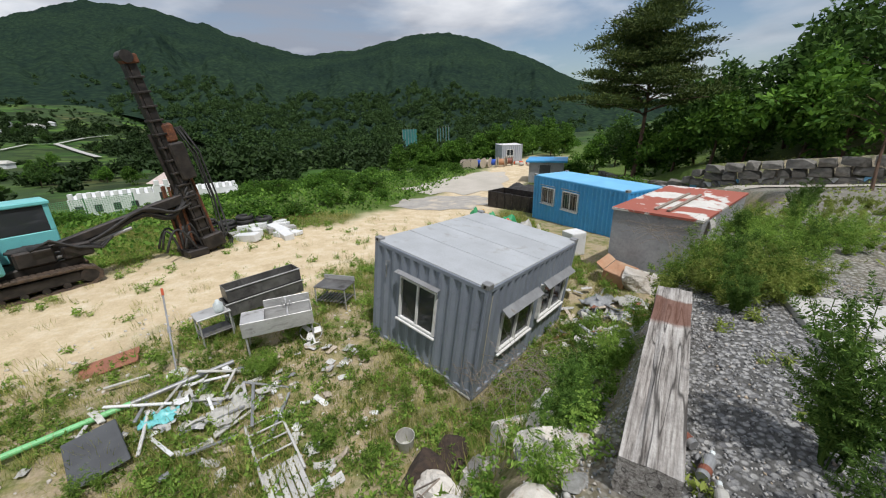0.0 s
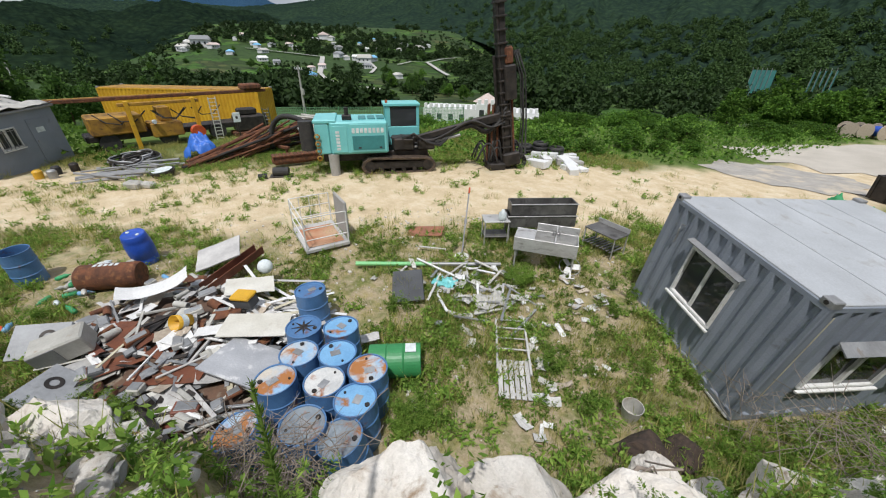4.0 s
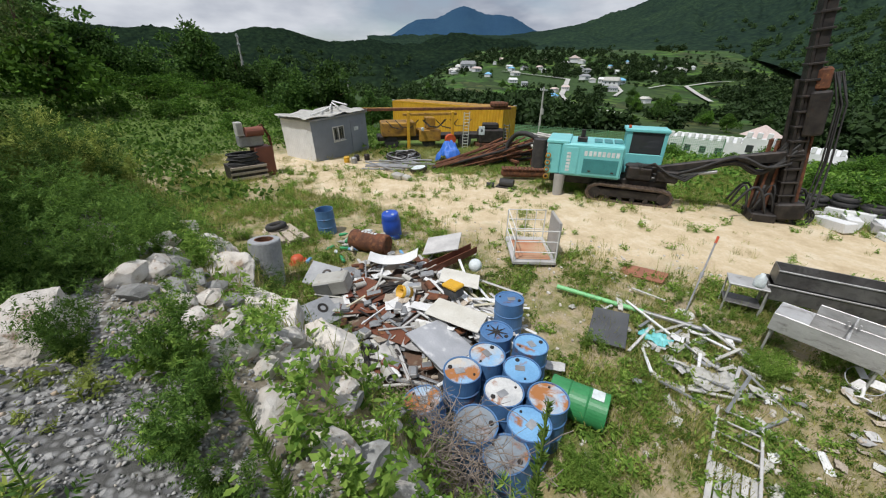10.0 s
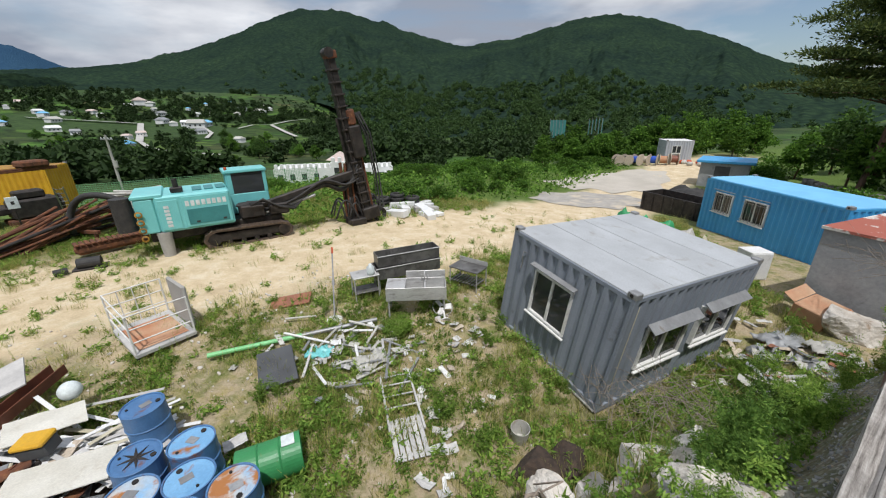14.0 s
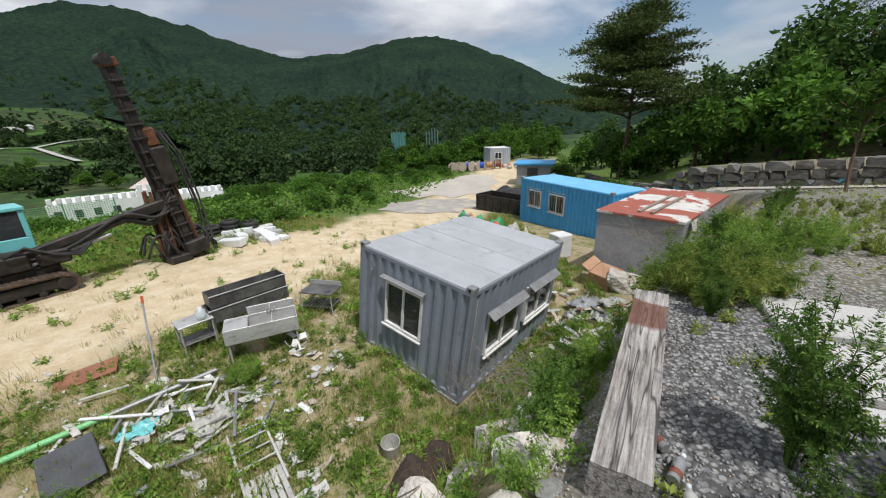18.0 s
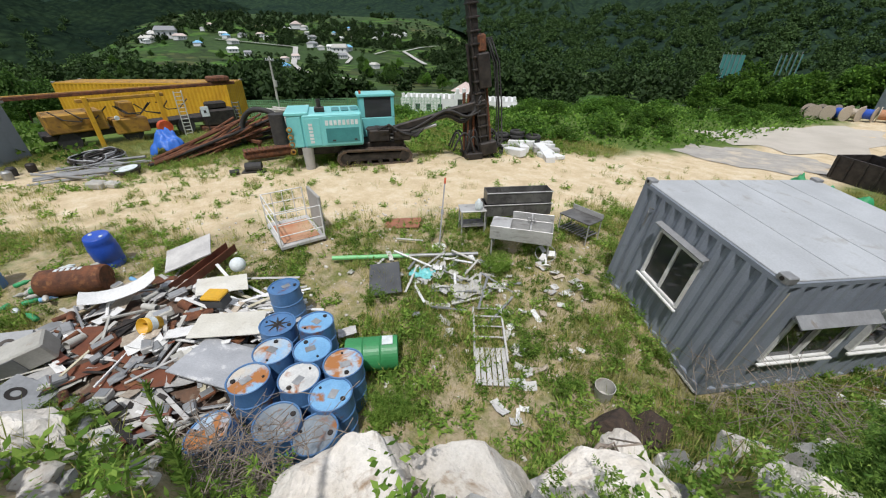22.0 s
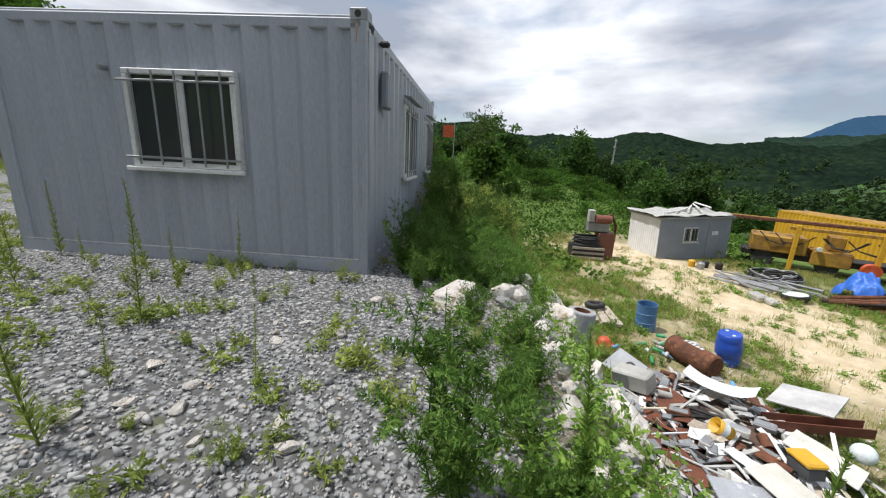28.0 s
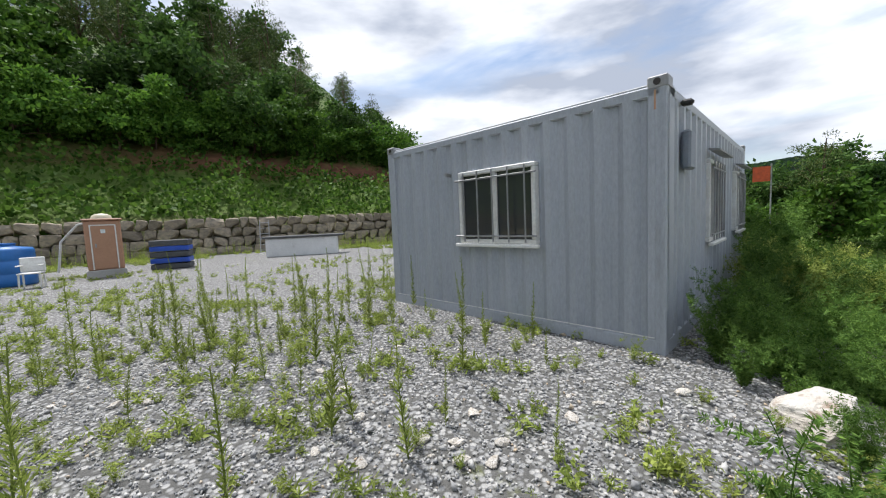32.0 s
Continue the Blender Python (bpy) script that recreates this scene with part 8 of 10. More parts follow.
def ladder(m, L, W, rungs, material, label):
    ob = thing("ladder", m, label, "ladder")
    for x in (0, W - 0.05):
        part("rail", box((x, 0, 0), (x + 0.05, 0.03, L), 0.006), material, ob)
    for k in range(rungs):
        z = L * (k + 0.5) / rungs
        part("rung", box((0.05, 0.002, z), (W - 0.05, 0.028, z + 0.035), 0.004), material, ob)
    return ob


ladder(pose(-25.3, 8.35, land1(-25.3, 8.4), 10, 0, 80), 2.5, 0.42, 12, M["white_frame"], "white ladder leaning against the old rig")
ladder(pose(-24.6, 11.2, land1(-24.6, 11.2), 28, 0, 60), 2.0, 0.4, 8, M["steel_dull"], "aluminium ladder leaning on a dark engine")
eng = thing("engine_block", pose(-25.6, 10.6, land1(-25.6, 10.6), 0, 0, 80), "dark greasy engine unit beside the yellow container", "engine")
part("block", box((-0.9, -0.5, 0.25), (0.9, 0.5, 1.2), 0.1), M["dark_steel"], eng)
part("head", box((-0.6, -0.35, 1.201), (0.5, 0.35, 1.6), 0.08), M["dark_steel"], eng)
part("fan", tube(bmesh.new(), (0.95, 0, 0.8), (1.05, 0, 0.8), 0.45, seg=18), M["dark_steel"], eng)
part("skid", box((-1.1, -0.55, 0), (1.1, 0.55, 0.249), 0.03), M["rust"], eng)
bx_ = thing("warning_board", pose(-24.1, 9.3, land1(-24.1, 9.3), 0, 0, 75), "small white board on a dark post", "sign")
part("post", tube(bmesh.new(), (0, 0, 0), (0, 0, 1.1), 0.03), M["dark_steel"], bx_)
part("board", box((-0.2, -0.05, 1.05), (0.2, -0.02, 1.6), 0.03), M["white_mark"], bx_)
part("emblem", box((-0.06, -0.058, 1.25), (0.06, -0.0505, 1.4), 0.002), M["black_rubber"], bx_)
drape("blue_tarpaulin", pose(-21.3, 6.2, land1(-21.3, 6.2) + 0.42, 0, 0, 30), 1.5, 1.2, 0.34, M["blue_tarp"], "crumpled bright blue tarpaulin over a small load", "tarpaulin", 5, 24, 2.6)
drape("blue_tarpaulin", pose(-20.7, 7.1, land1(-20.7, 7.1) + 0.16, 0, 0, 70), 1.1, 0.6, 0.16, M["blue_tarp"], "loose end of a blue tarpaulin on grass", "tarpaulin", 9, 16, 0.6)
# drill rods
for i in range(46):
    t = random.random()
    a = Vector((-19.4 - random.uniform(0, 1.0), 5.0 + random.uniform(-0.4, 2.2), 0.06 + random.uniform(0, 0.15)))
    b = Vector((-19.2 - random.uniform(0, 2.6), 11.2 + random.uniform(-1.8, 1.4), random.uniform(0.25, 1.55)))
    rd = thing("drill_rod", pose(0, 0, land1(-19.5, 8)), "rusty drill rod in a sloping heap", "rod", "rusty drill rods in a heap")
    part("rod", tube(bmesh.new(), a, b, random.uniform(0.045, 0.085), seg=8), M["rust"] if i % 3 else M["dark_steel"], rd)
for k in range(2):
    rk = thing("rod_rack", pose(-19.9 + k * 0.2, 9.2 + k * 2.2, land1(-19.9, 9.5), 0, 0, 10), "rusty steel trestle under the drill rods", "trestle")
    part("beam", box((-1.4, -0.08, 0.3 + 0.35 * k), (1.2, 0.08, 0.45 + 0.35 * k), 0.02), M["rust"], rk)
    for x in (-1.2, 1.0):
        part("leg", box((x - 0.06, -0.06, -0.05), (x + 0.06, 0.06, 0.299 + 0.35 * k), 0.01), M["rust"], rk)
belt = thing("rubber_belt", pose(-18.6, 9.6, land1(-18.6, 9.6), 0, 0, 35), "arched black rubber belt standing on the rod heap", "belt")
part("belt", poly_tube(bmesh.new(), [(1.15 * math.cos(a), 0.1 * math.sin(3 * a), 0.75 + 1.25 * math.sin(a)) for a in np.linspace(-0.5, 3.4, 22)], 0.13, 8), M["black_rubber"], belt, smooth=True)
for k in range(16):
    q = thing("white_pipe", pose(-18.9 + random.uniform(-1.1, 0.9), 11.9 + random.uniform(-0.9, 0.9), land1(-18.6, 11.8) + 0.9 + random.uniform(0, 0.75), 0, random.uniform(-6, 6), random.uniform(20, 60)), "dirty white plastic pipe stacked behind the rig", "pipe", "white pipes behind the rig")
    part("pipe", tube(bmesh.new(), (-1.3, 0, 0), (1.3, 0, 0), random.uniform(0.05, 0.09), seg=10), M["scrap_white"], q)
stack = thing("pipe_trestle", pose(-18.9, 11.9, land1(-18.6, 11.8), 0, 0, 40), "low rusty trestle under the white pipes", "trestle")
part("beam", box((-1.4, -0.8, 0.75), (1.4, 0.8, 0.9), 0.03), M["rust"], stack)
for x in (-1.2, 1.2):
    part("leg", box((x - 0.06, -0.7, -0.1), (x + 0.06, 0.7, 0.749), 0.01), M["rust"], stack)
ft = thing("track_frame", frame_of((-17.2, 7.7, land1(-17, 8.5)), (0.35, 0.94, 0)), "old rusty crawler track frame lying by the rig", "machine part")
part("frame", box((0, -0.25, 0.12), (2.3, 0.25, 0.5), 0.12), M["rust"], ft)
for k in range(14):
    part("track_shoe", box((0.02 + k * 0.165, -0.3, 0.505), (0.15 + k * 0.165, 0.3, 0.56), 0.01), M["rust"], ft)
pump = thing("pump_motor", pose(-15.7, 7.3, land1(-15.7, 7.3), 0, 0, 50), "small black pump lying on the sand", "pump")
part("body", tube(bmesh.new(), (-0.3, 0, 0.2), (0.35, 0, 0.2), 0.2, seg=16), M["black_rubber"], pump)
part("frame", box((-0.45, -0.25, 0.0), (0.5, 0.25, 0.06), 0.01), M["dark_steel"], pump)
part("outlet", tube(bmesh.new(), (-0.5, -0.3, 0.12), (-0.85, -0.4, 0.12), 0.12, seg=12), M["black_rubber"], pump)
# coils of cable and pipes
for k, (x, y, r) in enumerate(((-22.6, 3.5, 0.85), (-22.3, 3.9, 0.75), (-22.8, 3.9, 0.65), (-21.9, 3.3, 0.6))):
    c = thing("cable_coil", pose(x, y, land1(x, y), 4 * k, 3, 0), "coil of thick grey cable on the grass", "cable", "cable coils")
    for j in range(6):
        part("turn", poly_tube(bmesh.new(), [((r - 0.04 * (j % 3)) * math.cos(a * 0.35), (r - 0.05 * (j % 2)) * math.sin(a * 0.35), 0.06 + 0.06 * j + 0.03 * math.sin(a + k)) for a in range(19)], 0.035, 6), M["steel_dull"] if (j + k) % 2 else M["dark_steel"], c, smooth=True)
for i in range(16):
    x, y, a = -20.8 + random.uniform(-0.9, 0.9), 3.2 + random.uniform(-1.2, 1.4), random.uniform(0.6, 1.7)
    p = thing("steel_pipe", pose(x, y, land1(x, y) + random.uniform(0, 0.22), 0, random.uniform(-4, 4), math.degrees(a)), "grey steel pipe in a loose heap", "pipe", "loose pipes in the grass")
    part("pipe", tube(bmesh.new(), (-1.2, 0, 0.05), (1.2, 0, 0.06), random.uniform(0.03, 0.06), seg=8), M["steel_dull"], p)
wb = thing("wash_basin", pose(-19.4, 3.9, land1(-19.4, 3.9), 8, 0, 0), "black round tub with a white inner basin", "basin")
part("tub", lathe(bmesh.new(), [(0, 0), (0.4, 0), (0.5, 0.25), (0.46, 0.25), (0.4, 0.2)], 24), M["black_rubber"], wb)
part("basin", lathe(bmesh.new(), [(0.0, 0.2), (0.25, 0.2), (0.4, 0.27), (0.0, 0.275)], 24), M["white_mark"], wb)
for x, y, s in ((-18.4, 2.6, 0.3), (-18.1, 3.0, 0.24)):
    q = thing("white_block", pose(x, y, land1(x, y), 3, 2, 35), "dirty white plastic block on the ground", "block")
    part("block", box((-s, -s * 0.7, 0), (s, s * 0.7, s * 0.9), 0.05), M["scrap_white"], q)
for x, y, c in ((-22.6, 0.3, "yellow"), (-22.9, 0.9, "black_rubber"), (-22.3, 0.7, "steel_dull"), (-23.0, 1.5, "dark_steel")):
    q = thing("tool_can", pose(x, y, land1(x, y), 0, 0, 40 * x), "small can standing before the hut", "can")
    part("can", lathe(bmesh.new(), [(0, 0), (0.16, 0), (0.17, 0.3), (0.12, 0.36), (0, 0.36)], 14), M[c], q)


def old_compressor():
    ob = thing("old_compressor", frame_of((-19.4, -5.1, land1(-19.9, -4.3)), (-0.45, 0.89, 0)), "rusty red machine with coiled black hoses on a crate", "machine")
    part("crate", box((0, 0, 0.05), (1.6, 1.2, 0.75), 0.03), M["dark_steel"], ob)
    for k in range(3):
        part("crate_slat", box((-0.03, -0.06, 0.1 + 0.25 * k), (1.63, -0.005, 0.22 + 0.25 * k), 0.008), M["plank"], ob)
    for k in range(9):
        part("hose", poly_tube(bmesh.new(), [(0.75 + (0.7 - 0.05 * (k % 4)) * math.cos(a * 0.35), 0.5 + (0.48 - 0.04 * (k % 3)) * math.sin(a * 0.35), 0.8 + 0.055 * k) for a in range(19)], 0.04, 6), M["black_rubber"], ob, smooth=True)
    part("cabinet", box((1.35, 0.35, 0.0), (2.2, 1.25, 1.45), 0.04), M["brown_paint"], ob)
    part("top_unit", box((0.8, 0.6, 1.46), (1.9, 1.2, 2.0), 0.06), M["steel_dull"], ob)
    part("motor", tube(bmesh.new(), (1.1, 0.5, 2.2), (1.9, 0.5, 2.2), 0.22, seg=14), M["brown_paint"], ob)
    part("control_box", box((0.75, 0.5, 2.02), (1.05, 0.95, 2.65), 0.03), M["scrap_white"], ob)
    for k in range(4):
        part("pipe", poly_tube(bmesh.new(), [(1.6, 0.6 + 0.1 * k, 2.3), (1.9, 0.5, 2.5), (2.2, 0.5 + 0.1 * k, 1.9), (2.25, 0.6, 1.0)], 0.035, 6), M["rust"], ob)


old_compressor()
bd = thing("white_board", pose(-13.2, -6.2, land1(-13.2, -6.2) + 0.05, 5, 8, 25), "long white board lying on the bank", "board")
part("board", box((-1.1, -0.12, 0), (1.1, 0.12, 0.08), 0.01), M["scrap_white"], bd)

# ---- the junk heap by the drums ----
boiler = thing("grey_boiler_shell", frame_of((-8.95, -2.25, 0.05), (1, 0.2, 0.1), (0.28, 0.12, 1)), "grey cylindrical boiler shell with a rusty opening", "boiler")
part("shell", lathe(bmesh.new(), [(0.34, 0.0), (0.36, 0.02), (0.36, 1.24), (0.345, 1.27), (0.21, 1.275), (0.2, 1.2), (0.19, 0.5), (0, 0.5)], 32), M["scrap_grey_wrap"], boiler, smooth=False)
part("lining", lathe(bmesh.new(), [(0.215, 1.279), (0.188, 1.279), (0.186, 0.55), (0.0, 0.55)], 24), M["rust"], boiler, "rust-brown inner lining")
part("band", lathe(bmesh.new(), [(0.362, 0.5), (0.368, 0.51), (0.368, 0.54), (0.362, 0.55)], 32), M["steel_dull"], boiler)
for k in range(9):
    q = thing("timber_plank", pose(-12.2 + 0.09 * (k % 3), -2.3 + 0.02 * k, land1(-12.2, -2.3) + 0.02 + 0.075 * (k // 3), 0, 0, 20 + 4 * (k % 3)) @ pose(0, 0.32 * (k % 3) - 0.32, 0), "short pale timber plank in a stack", "plank", "stacked planks")
    part("plank", box((-0.75, -0.13, 0), (0.75, 0.13, 0.07), 0.008), M["plank"], q)
ty = thing("car_tyre", pose(-12.45, -2.45, land1(-12.4, -2.4) + 0.25, 8, -6, 0), "worn black car tyre lying on planks", "tyre")
part("tyre", lathe(bmesh.new(), [(0.18, 0.02), (0.28, 0.0), (0.33, 0.05), (0.33, 0.13), (0.28, 0.18), (0.18, 0.16), (0.2, 0.09), (0.18, 0.02)], 28), M["black_rubber"], ty, smooth=True)
rt = thing("rusty_tank", frame_of((-10.9, -0.1, 0.30), (0, 0, 1), (0.62, 0.78, 0.05)), "rust-brown steel tank lying on its side", "tank")
part("shell", lathe(bmesh.new(), [(0, 0), (0.27, 0), (0.3, 0.03), (0.3, 1.2), (0.27, 1.24), (0, 1.24)], 28), M["rust"], rt)
for k in range(5):
    part("lettering_bar", box((0.295, -0.05, 0.35 + 0.11 * k), (0.303, 0.05, 0.42 + 0.11 * k)), M["white_mark"], rt)


def bent_sheet(name, m, sx, sy, curl, material, label, wob=0.03, thick=0.008, category="scrap"):
    bm = bmesh.new()
    n, s = 10, random.uniform(0, 50)
    top, bot = [], []
    for i in range(n + 1):
        for j in range(5):
            u, v = i / n - 0.5, j / 4 - 0.5
            a = u * curl
            x = sx * (math.sin(a) / curl if abs(curl) > 1e-3 else u)
            z = sx * ((1 - math.cos(a)) / curl if abs(curl) > 1e-3 else 0) + wob * noise.noise((u * 3 + s, v * 3, s))
            top.append(bm.verts.new((x, v * sy, z)))
            bot.append(bm.verts.new((x, v * sy, z - thick)))
    f = lambda i, j: i * 5 + j
    for i in range(n):
        for j in range(4):
            bm.faces.new([top[k] for k in (f(i, j), f(i + 1, j), f(i + 1, j + 1), f(i, j + 1))])
            bm.faces.new([bot[k] for k in (f(i, j + 1), f(i + 1, j + 1), f(i + 1, j), f(i, j))])
        for j in (0, 4):
            q = [top[f(i, j)], bot[f(i, j)], bot[f(i + 1, j)], top[f(i + 1, j)]]
            bm.faces.new(q if j == 0 else q[::-1])
    for j in range(4):
        bm.faces.new((top[f(0, j + 1)], bot[f(0, j + 1)], bot[f(0, j)], top[f(0, j)]))
        bm.faces.new((top[f(n, j)], bot[f(n, j)], bot[f(n, j + 1)], top[f(n, j + 1)]))
    ob = part(name, bm, material)
    ob.matrix_world = m
    return tagged(ob, label, category, "scrap in the junk heap")


def heap_z(x, y):
    k = ((x + 7.2) / 3.1) ** 2 + ((y - 0.75) / 1.7) ** 2
    return land1(x, y) + 0.30 * max(0, 1 - k)


core = drape("junk_heap_core", pose(-7.2, 0.75, -0.06, 0, 0, 0), 5.6, 3.2, 0.09, M["heap_dirt"], "dark packed scrap and soil under the junk heap", "scrap", 12, 26, 1.2, 0.3)
palette = ["scrap_white"] * 7 + ["scrap_grey"] * 4 + ["rust"] * 2 + ["board_white"] * 5 + ["plank", "dark_steel", "dark_steel", "dark_steel", "black_board", "brown_paint", "rust", "scrap_white_plain", "scrap_white_plain", "steel_dull", "steel_dull", "cream"]
words = {"scrap_white": "bent dirty white sheet", "scrap_grey": "bent grey sheet metal", "rust": "rusty steel sheet", "board_white": "grey white board", "brown_paint": "red-brown panel", "plank": "short wooden board", "terracotta": "rust-red board", "dark_steel": "dark greasy plate", "scrap_white_plain": "white ribbed panel offcut", "steel_dull": "galvanised sheet offcut", "cream": "cream plastic trim sheet", "black_board": "dark grey plastic sheet"}
for i in range(250):
    a, r = random.uniform(0, 6.28), math.sqrt(random.random())
    x, y = -7.2 + 2.75 * r * math.cos(a), 0.75 + 1.5 * r * math.sin(a)
    if -5.9 < x < -4.6 and y > 1.5:
        continue
    k = random.choice(palette)
    z = heap_z(x, y) + random.uniform(-0.03, 0.10)
    kind = random.random()
    m = pose(x, y, z, random.uniform(-11, 11), random.uniform(-11, 11), random.uniform(0, 360))
    if kind < 0.34:
        bent_sheet("scrap_sheet", m, random.uniform(0.2, 0.6), random.uniform(0.08, 0.32), random.choice([0.01, 0.2, 0.5, -0.4, 1.3]), M[k], words[k] + " in the junk heap", 0.02)
    elif kind < 0.86:
        k = "dark_steel" if k in ("rust", "brown_paint", "terracotta") else k
        ob = thing("scrap_bar", m, words[k].replace("sheet", "strip") + " among the junk", "scrap", "scrap in the junk heap")
        w = random.uniform(0.012, 0.045)
        part("bar", box((-random.uniform(0.15, 0.65), -w, 0), (random.uniform(0.15, 0.65), w, random.uniform(0.012, 0.04)), 0.004), M[k], ob)
    elif kind < 0.93:
        ob = thing("scrap_box", m, words[k].replace("sheet", "casing") + " dented and discarded", "scrap", "scrap in the junk heap")
        w, d, h = random.uniform(0.08, 0.2), random.uniform(0.06, 0.14), random.uniform(0.05, 0.13)
        part("casing", box((-w, -d, 0), (w, d, h), 0.015), M[k], ob)
        part("cover", box((-w * 0.8, -d * 0.8, h), (w * 0.8, d * 0.8, h + 0.012), 0.004), M["scrap_grey"], ob)
    else:
        ob = thing("scrap_tube", m, "short discarded duct piece", "scrap", "scrap in the junk heap")
        rr = random.uniform(0.04, 0.10)
        part("duct", lathe(bmesh.new(), [(rr, -0.15), (rr, 0.15), (rr - 0.012, 0.15), (rr - 0.012, -0.15), (rr, -0.15)], 18, pose(0, 0, rr, 90, 0, 0)), M[random.choice(["steel_dull", "scrap_white", "rust"])], ob)
# long slats thrown down by the drums
for i in range(46):
    x, y = random.gauss(-6.5, 0.5), random.gauss(2.6, 0.38)
    ob = thing("scrap_strip", pose(x, y, heap_z(x, y) + random.uniform(0.06, 0.26), random.uniform(-8, 8), random.uniform(-10, 10), random.gauss(35, 28)), "narrow white plastic slat in a loose pile", "scrap", "white slats by the drums")
    part("strip", box((-random.uniform(0.3, 0.75), -0.035, 0), (random.uniform(0.3, 0.75), 0.035, 0.012), 0.003), M[random.choice(["board_white", "scrap_white_plain", "scrap_white", "cream"])], ob)
# bottles and film by the open drum
for i in range(34):
    x, y = random.gauss(-11.0, 0.55), random.gauss(0.1, 0.55)
    if math.hypot(x + 11.35, y - 1.22) < 0.45 or math.hypot(x + 12.25, y + 0.85) < 0.45:
        continue
    ob = thing("plastic_bottle", pose(x, y, land1(x, y) + 0.07 + random.uniform(0, 0.12), 0, random.uniform(70, 100), random.uniform(0, 360)), "crushed clear or green plastic bottle in the weeds", "bottle", "bottles by the open drum")
    part("body", lathe(bmesh.new(), [(0, 0), (0.05, 0.005), (0.055, 0.09), (0.045, 0.13), (0.055, 0.2), (0.018, 0.27), (0.018, 0.3), (0, 0.3)], 10), M[random.choice(["white_mark", "green_pipe", "scrap_white", "green_bag", "drum_lid"])], ob, smooth=True)
bent_sheet("bent_white_sheet", pose(-8.75, 0.85, 0.52, 8, -6, 72), 1.35, 0.42, 1.2, M["scrap_white_plain"], "curved cream sheet on top of the heap")
bent_sheet("scrap_board", pose(-9.45, 2.35, 0.50, 10, -16, 62), 1.05, 0.85, 0.02, M["board_white"], "weathered grey board leaning on a rust-red trough", 0.01, 0.03)
tr_ = thing("rust_red_trough", pose(-8.75, 2.4, 0.25, 0, -5, 112), "rust-red steel trough in the junk", "trough")
part("base", box((-0.85, -0.14, 0), (0.85, 0.14, 0.02), 0.004), M["rust_red"], tr_)
for y in (-0.14, 0.12):
    part("side", box((-0.85, y, 0.0205), (0.85, y + 0.02, 0.2), 0.004), M["rust_red"], tr_)
bent_sheet("grey_plate", pose(-5.45, 1.18, 0.42, -10, 12, 28), 1.0, 0.95, 0.02, M["galvanised"], "flat pale grey plate sloping from the heap to the drums", 0.005, 0.02)
bent_sheet("scrap_sheet", pose(-6.15, 1.72, 0.46, -6, 6, 50), 1.15, 0.75, 0.02, M["cream_panel"], "large cream panel with holes on the heap", 0.01, 0.015)
bent_sheet("scrap_sheet", pose(-7.55, 2.25, 0.44, -4, 8, 65), 0.95, 0.75, 0.05, M["cream_panel"], "square cream panel lying on the heap", 0.02, 0.015)
for x, y, sx, sy, a in ((-6.2, 0.25, 1.25, 0.35, 40), (-7.6, 0.1, 0.8, 0.5, 15), (-7.2, -0.25, 0.9, 0.3, 70), (-6.9, 0.55, 0.7, 0.45, 110), (-8.2, 0.0, 0.6, 0.4, 35)):
    bent_sheet("rust_sheet", pose(x, y, heap_z(x, y) + 0.07, 8, -5, a), sx, sy, 0.15, M["rust_red"], "rust-red steel sheet in the heap", 0.02, 0.012)
q = thing("yellow_bucket", pose(-7.2, 0.95, 0.46, 65, 0, 20), "yellow and white plastic bucket tipped over", "bucket")
part("pail", lathe(bmesh.new(), [(0, 0), (0.12, 0), (0.15, 0.3), (0.14, 0.3), (0.115, 0.02), (0, 0.02)], 22), M["yellow"], q, smooth=True)
part("label_band", lathe(bmesh.new(), [(0.131, 0.1), (0.146, 0.22)], 22), M["white_mark"], q)
q = thing("yellow_battery_box", pose(-6.92, 1.9, 0.42, 4, -6, 28), "dark box with a yellow lid on the heap", "box")
part("case", box((-0.2, -0.14, 0), (0.2, 0.14, 0.2), 0.02), M["black_board"], q)
part("lid", box((-0.22, -0.16, 0.201), (0.22, 0.16, 0.29), 0.03), M["yellow"], q)
q = thing("white_globe", pose(-7.96, 2.8, 0.5), "white round lamp globe on scrap", "globe")
part("globe", lathe(bmesh.new(), [(0, -0.17)] + [(0.17 * math.cos(a), 0.17 * math.sin(a)) for a in np.linspace(-1.4, 1.4, 12)] + [(0, 0.17)], 22), M["white_mark"], q, smooth=True)
q = thing("white_appliance", pose(-8.15, -0.68, 0.22, 8, -12, 70), "dented white appliance casing on its side", "appliance")
part("casing", box((-0.4, -0.22, 0), (0.4, 0.22, 0.4), 0.03), M["scrap_white"], q)
part("panel", box((-0.38, -0.235, 0.03), (0.0, -0.2205, 0.37), 0.005), M["scrap_grey"], q)
for x, y, a in ((-8.6, -1.15, 60), (-6.95, -0.85, 130)):
    q = thing("grey_casing", pose(x, y, land1(x, y) + 0.12, -58, 8, a), "open grey metal casing with a round hole", "casing")
    part("plate", box((-0.4, -0.02, 0), (0.4, 0.02, 0.65), 0.005), M["scrap_grey_wrap"], q)
    part("flange", box((0.36, 0.021, 0), (0.4, 0.4, 0.65), 0.005), M["scrap_grey_wrap"], q)
    part("vent_ring", lathe(bmesh.new(), [(0.06, -0.03), (0.12, -0.03), (0.12, 0.005), (0.06, 0.005)], 20, pose(0.1, -0.02, 0.4, 90, 0, 0)), M["dark_steel"], q)
q = thing("orange_helmet", pose(-10.3, -1.7, land1(-10.3, -1.7) + 0.02, 10, 0, 0), "orange-red plastic helmet in the weeds", "helmet")
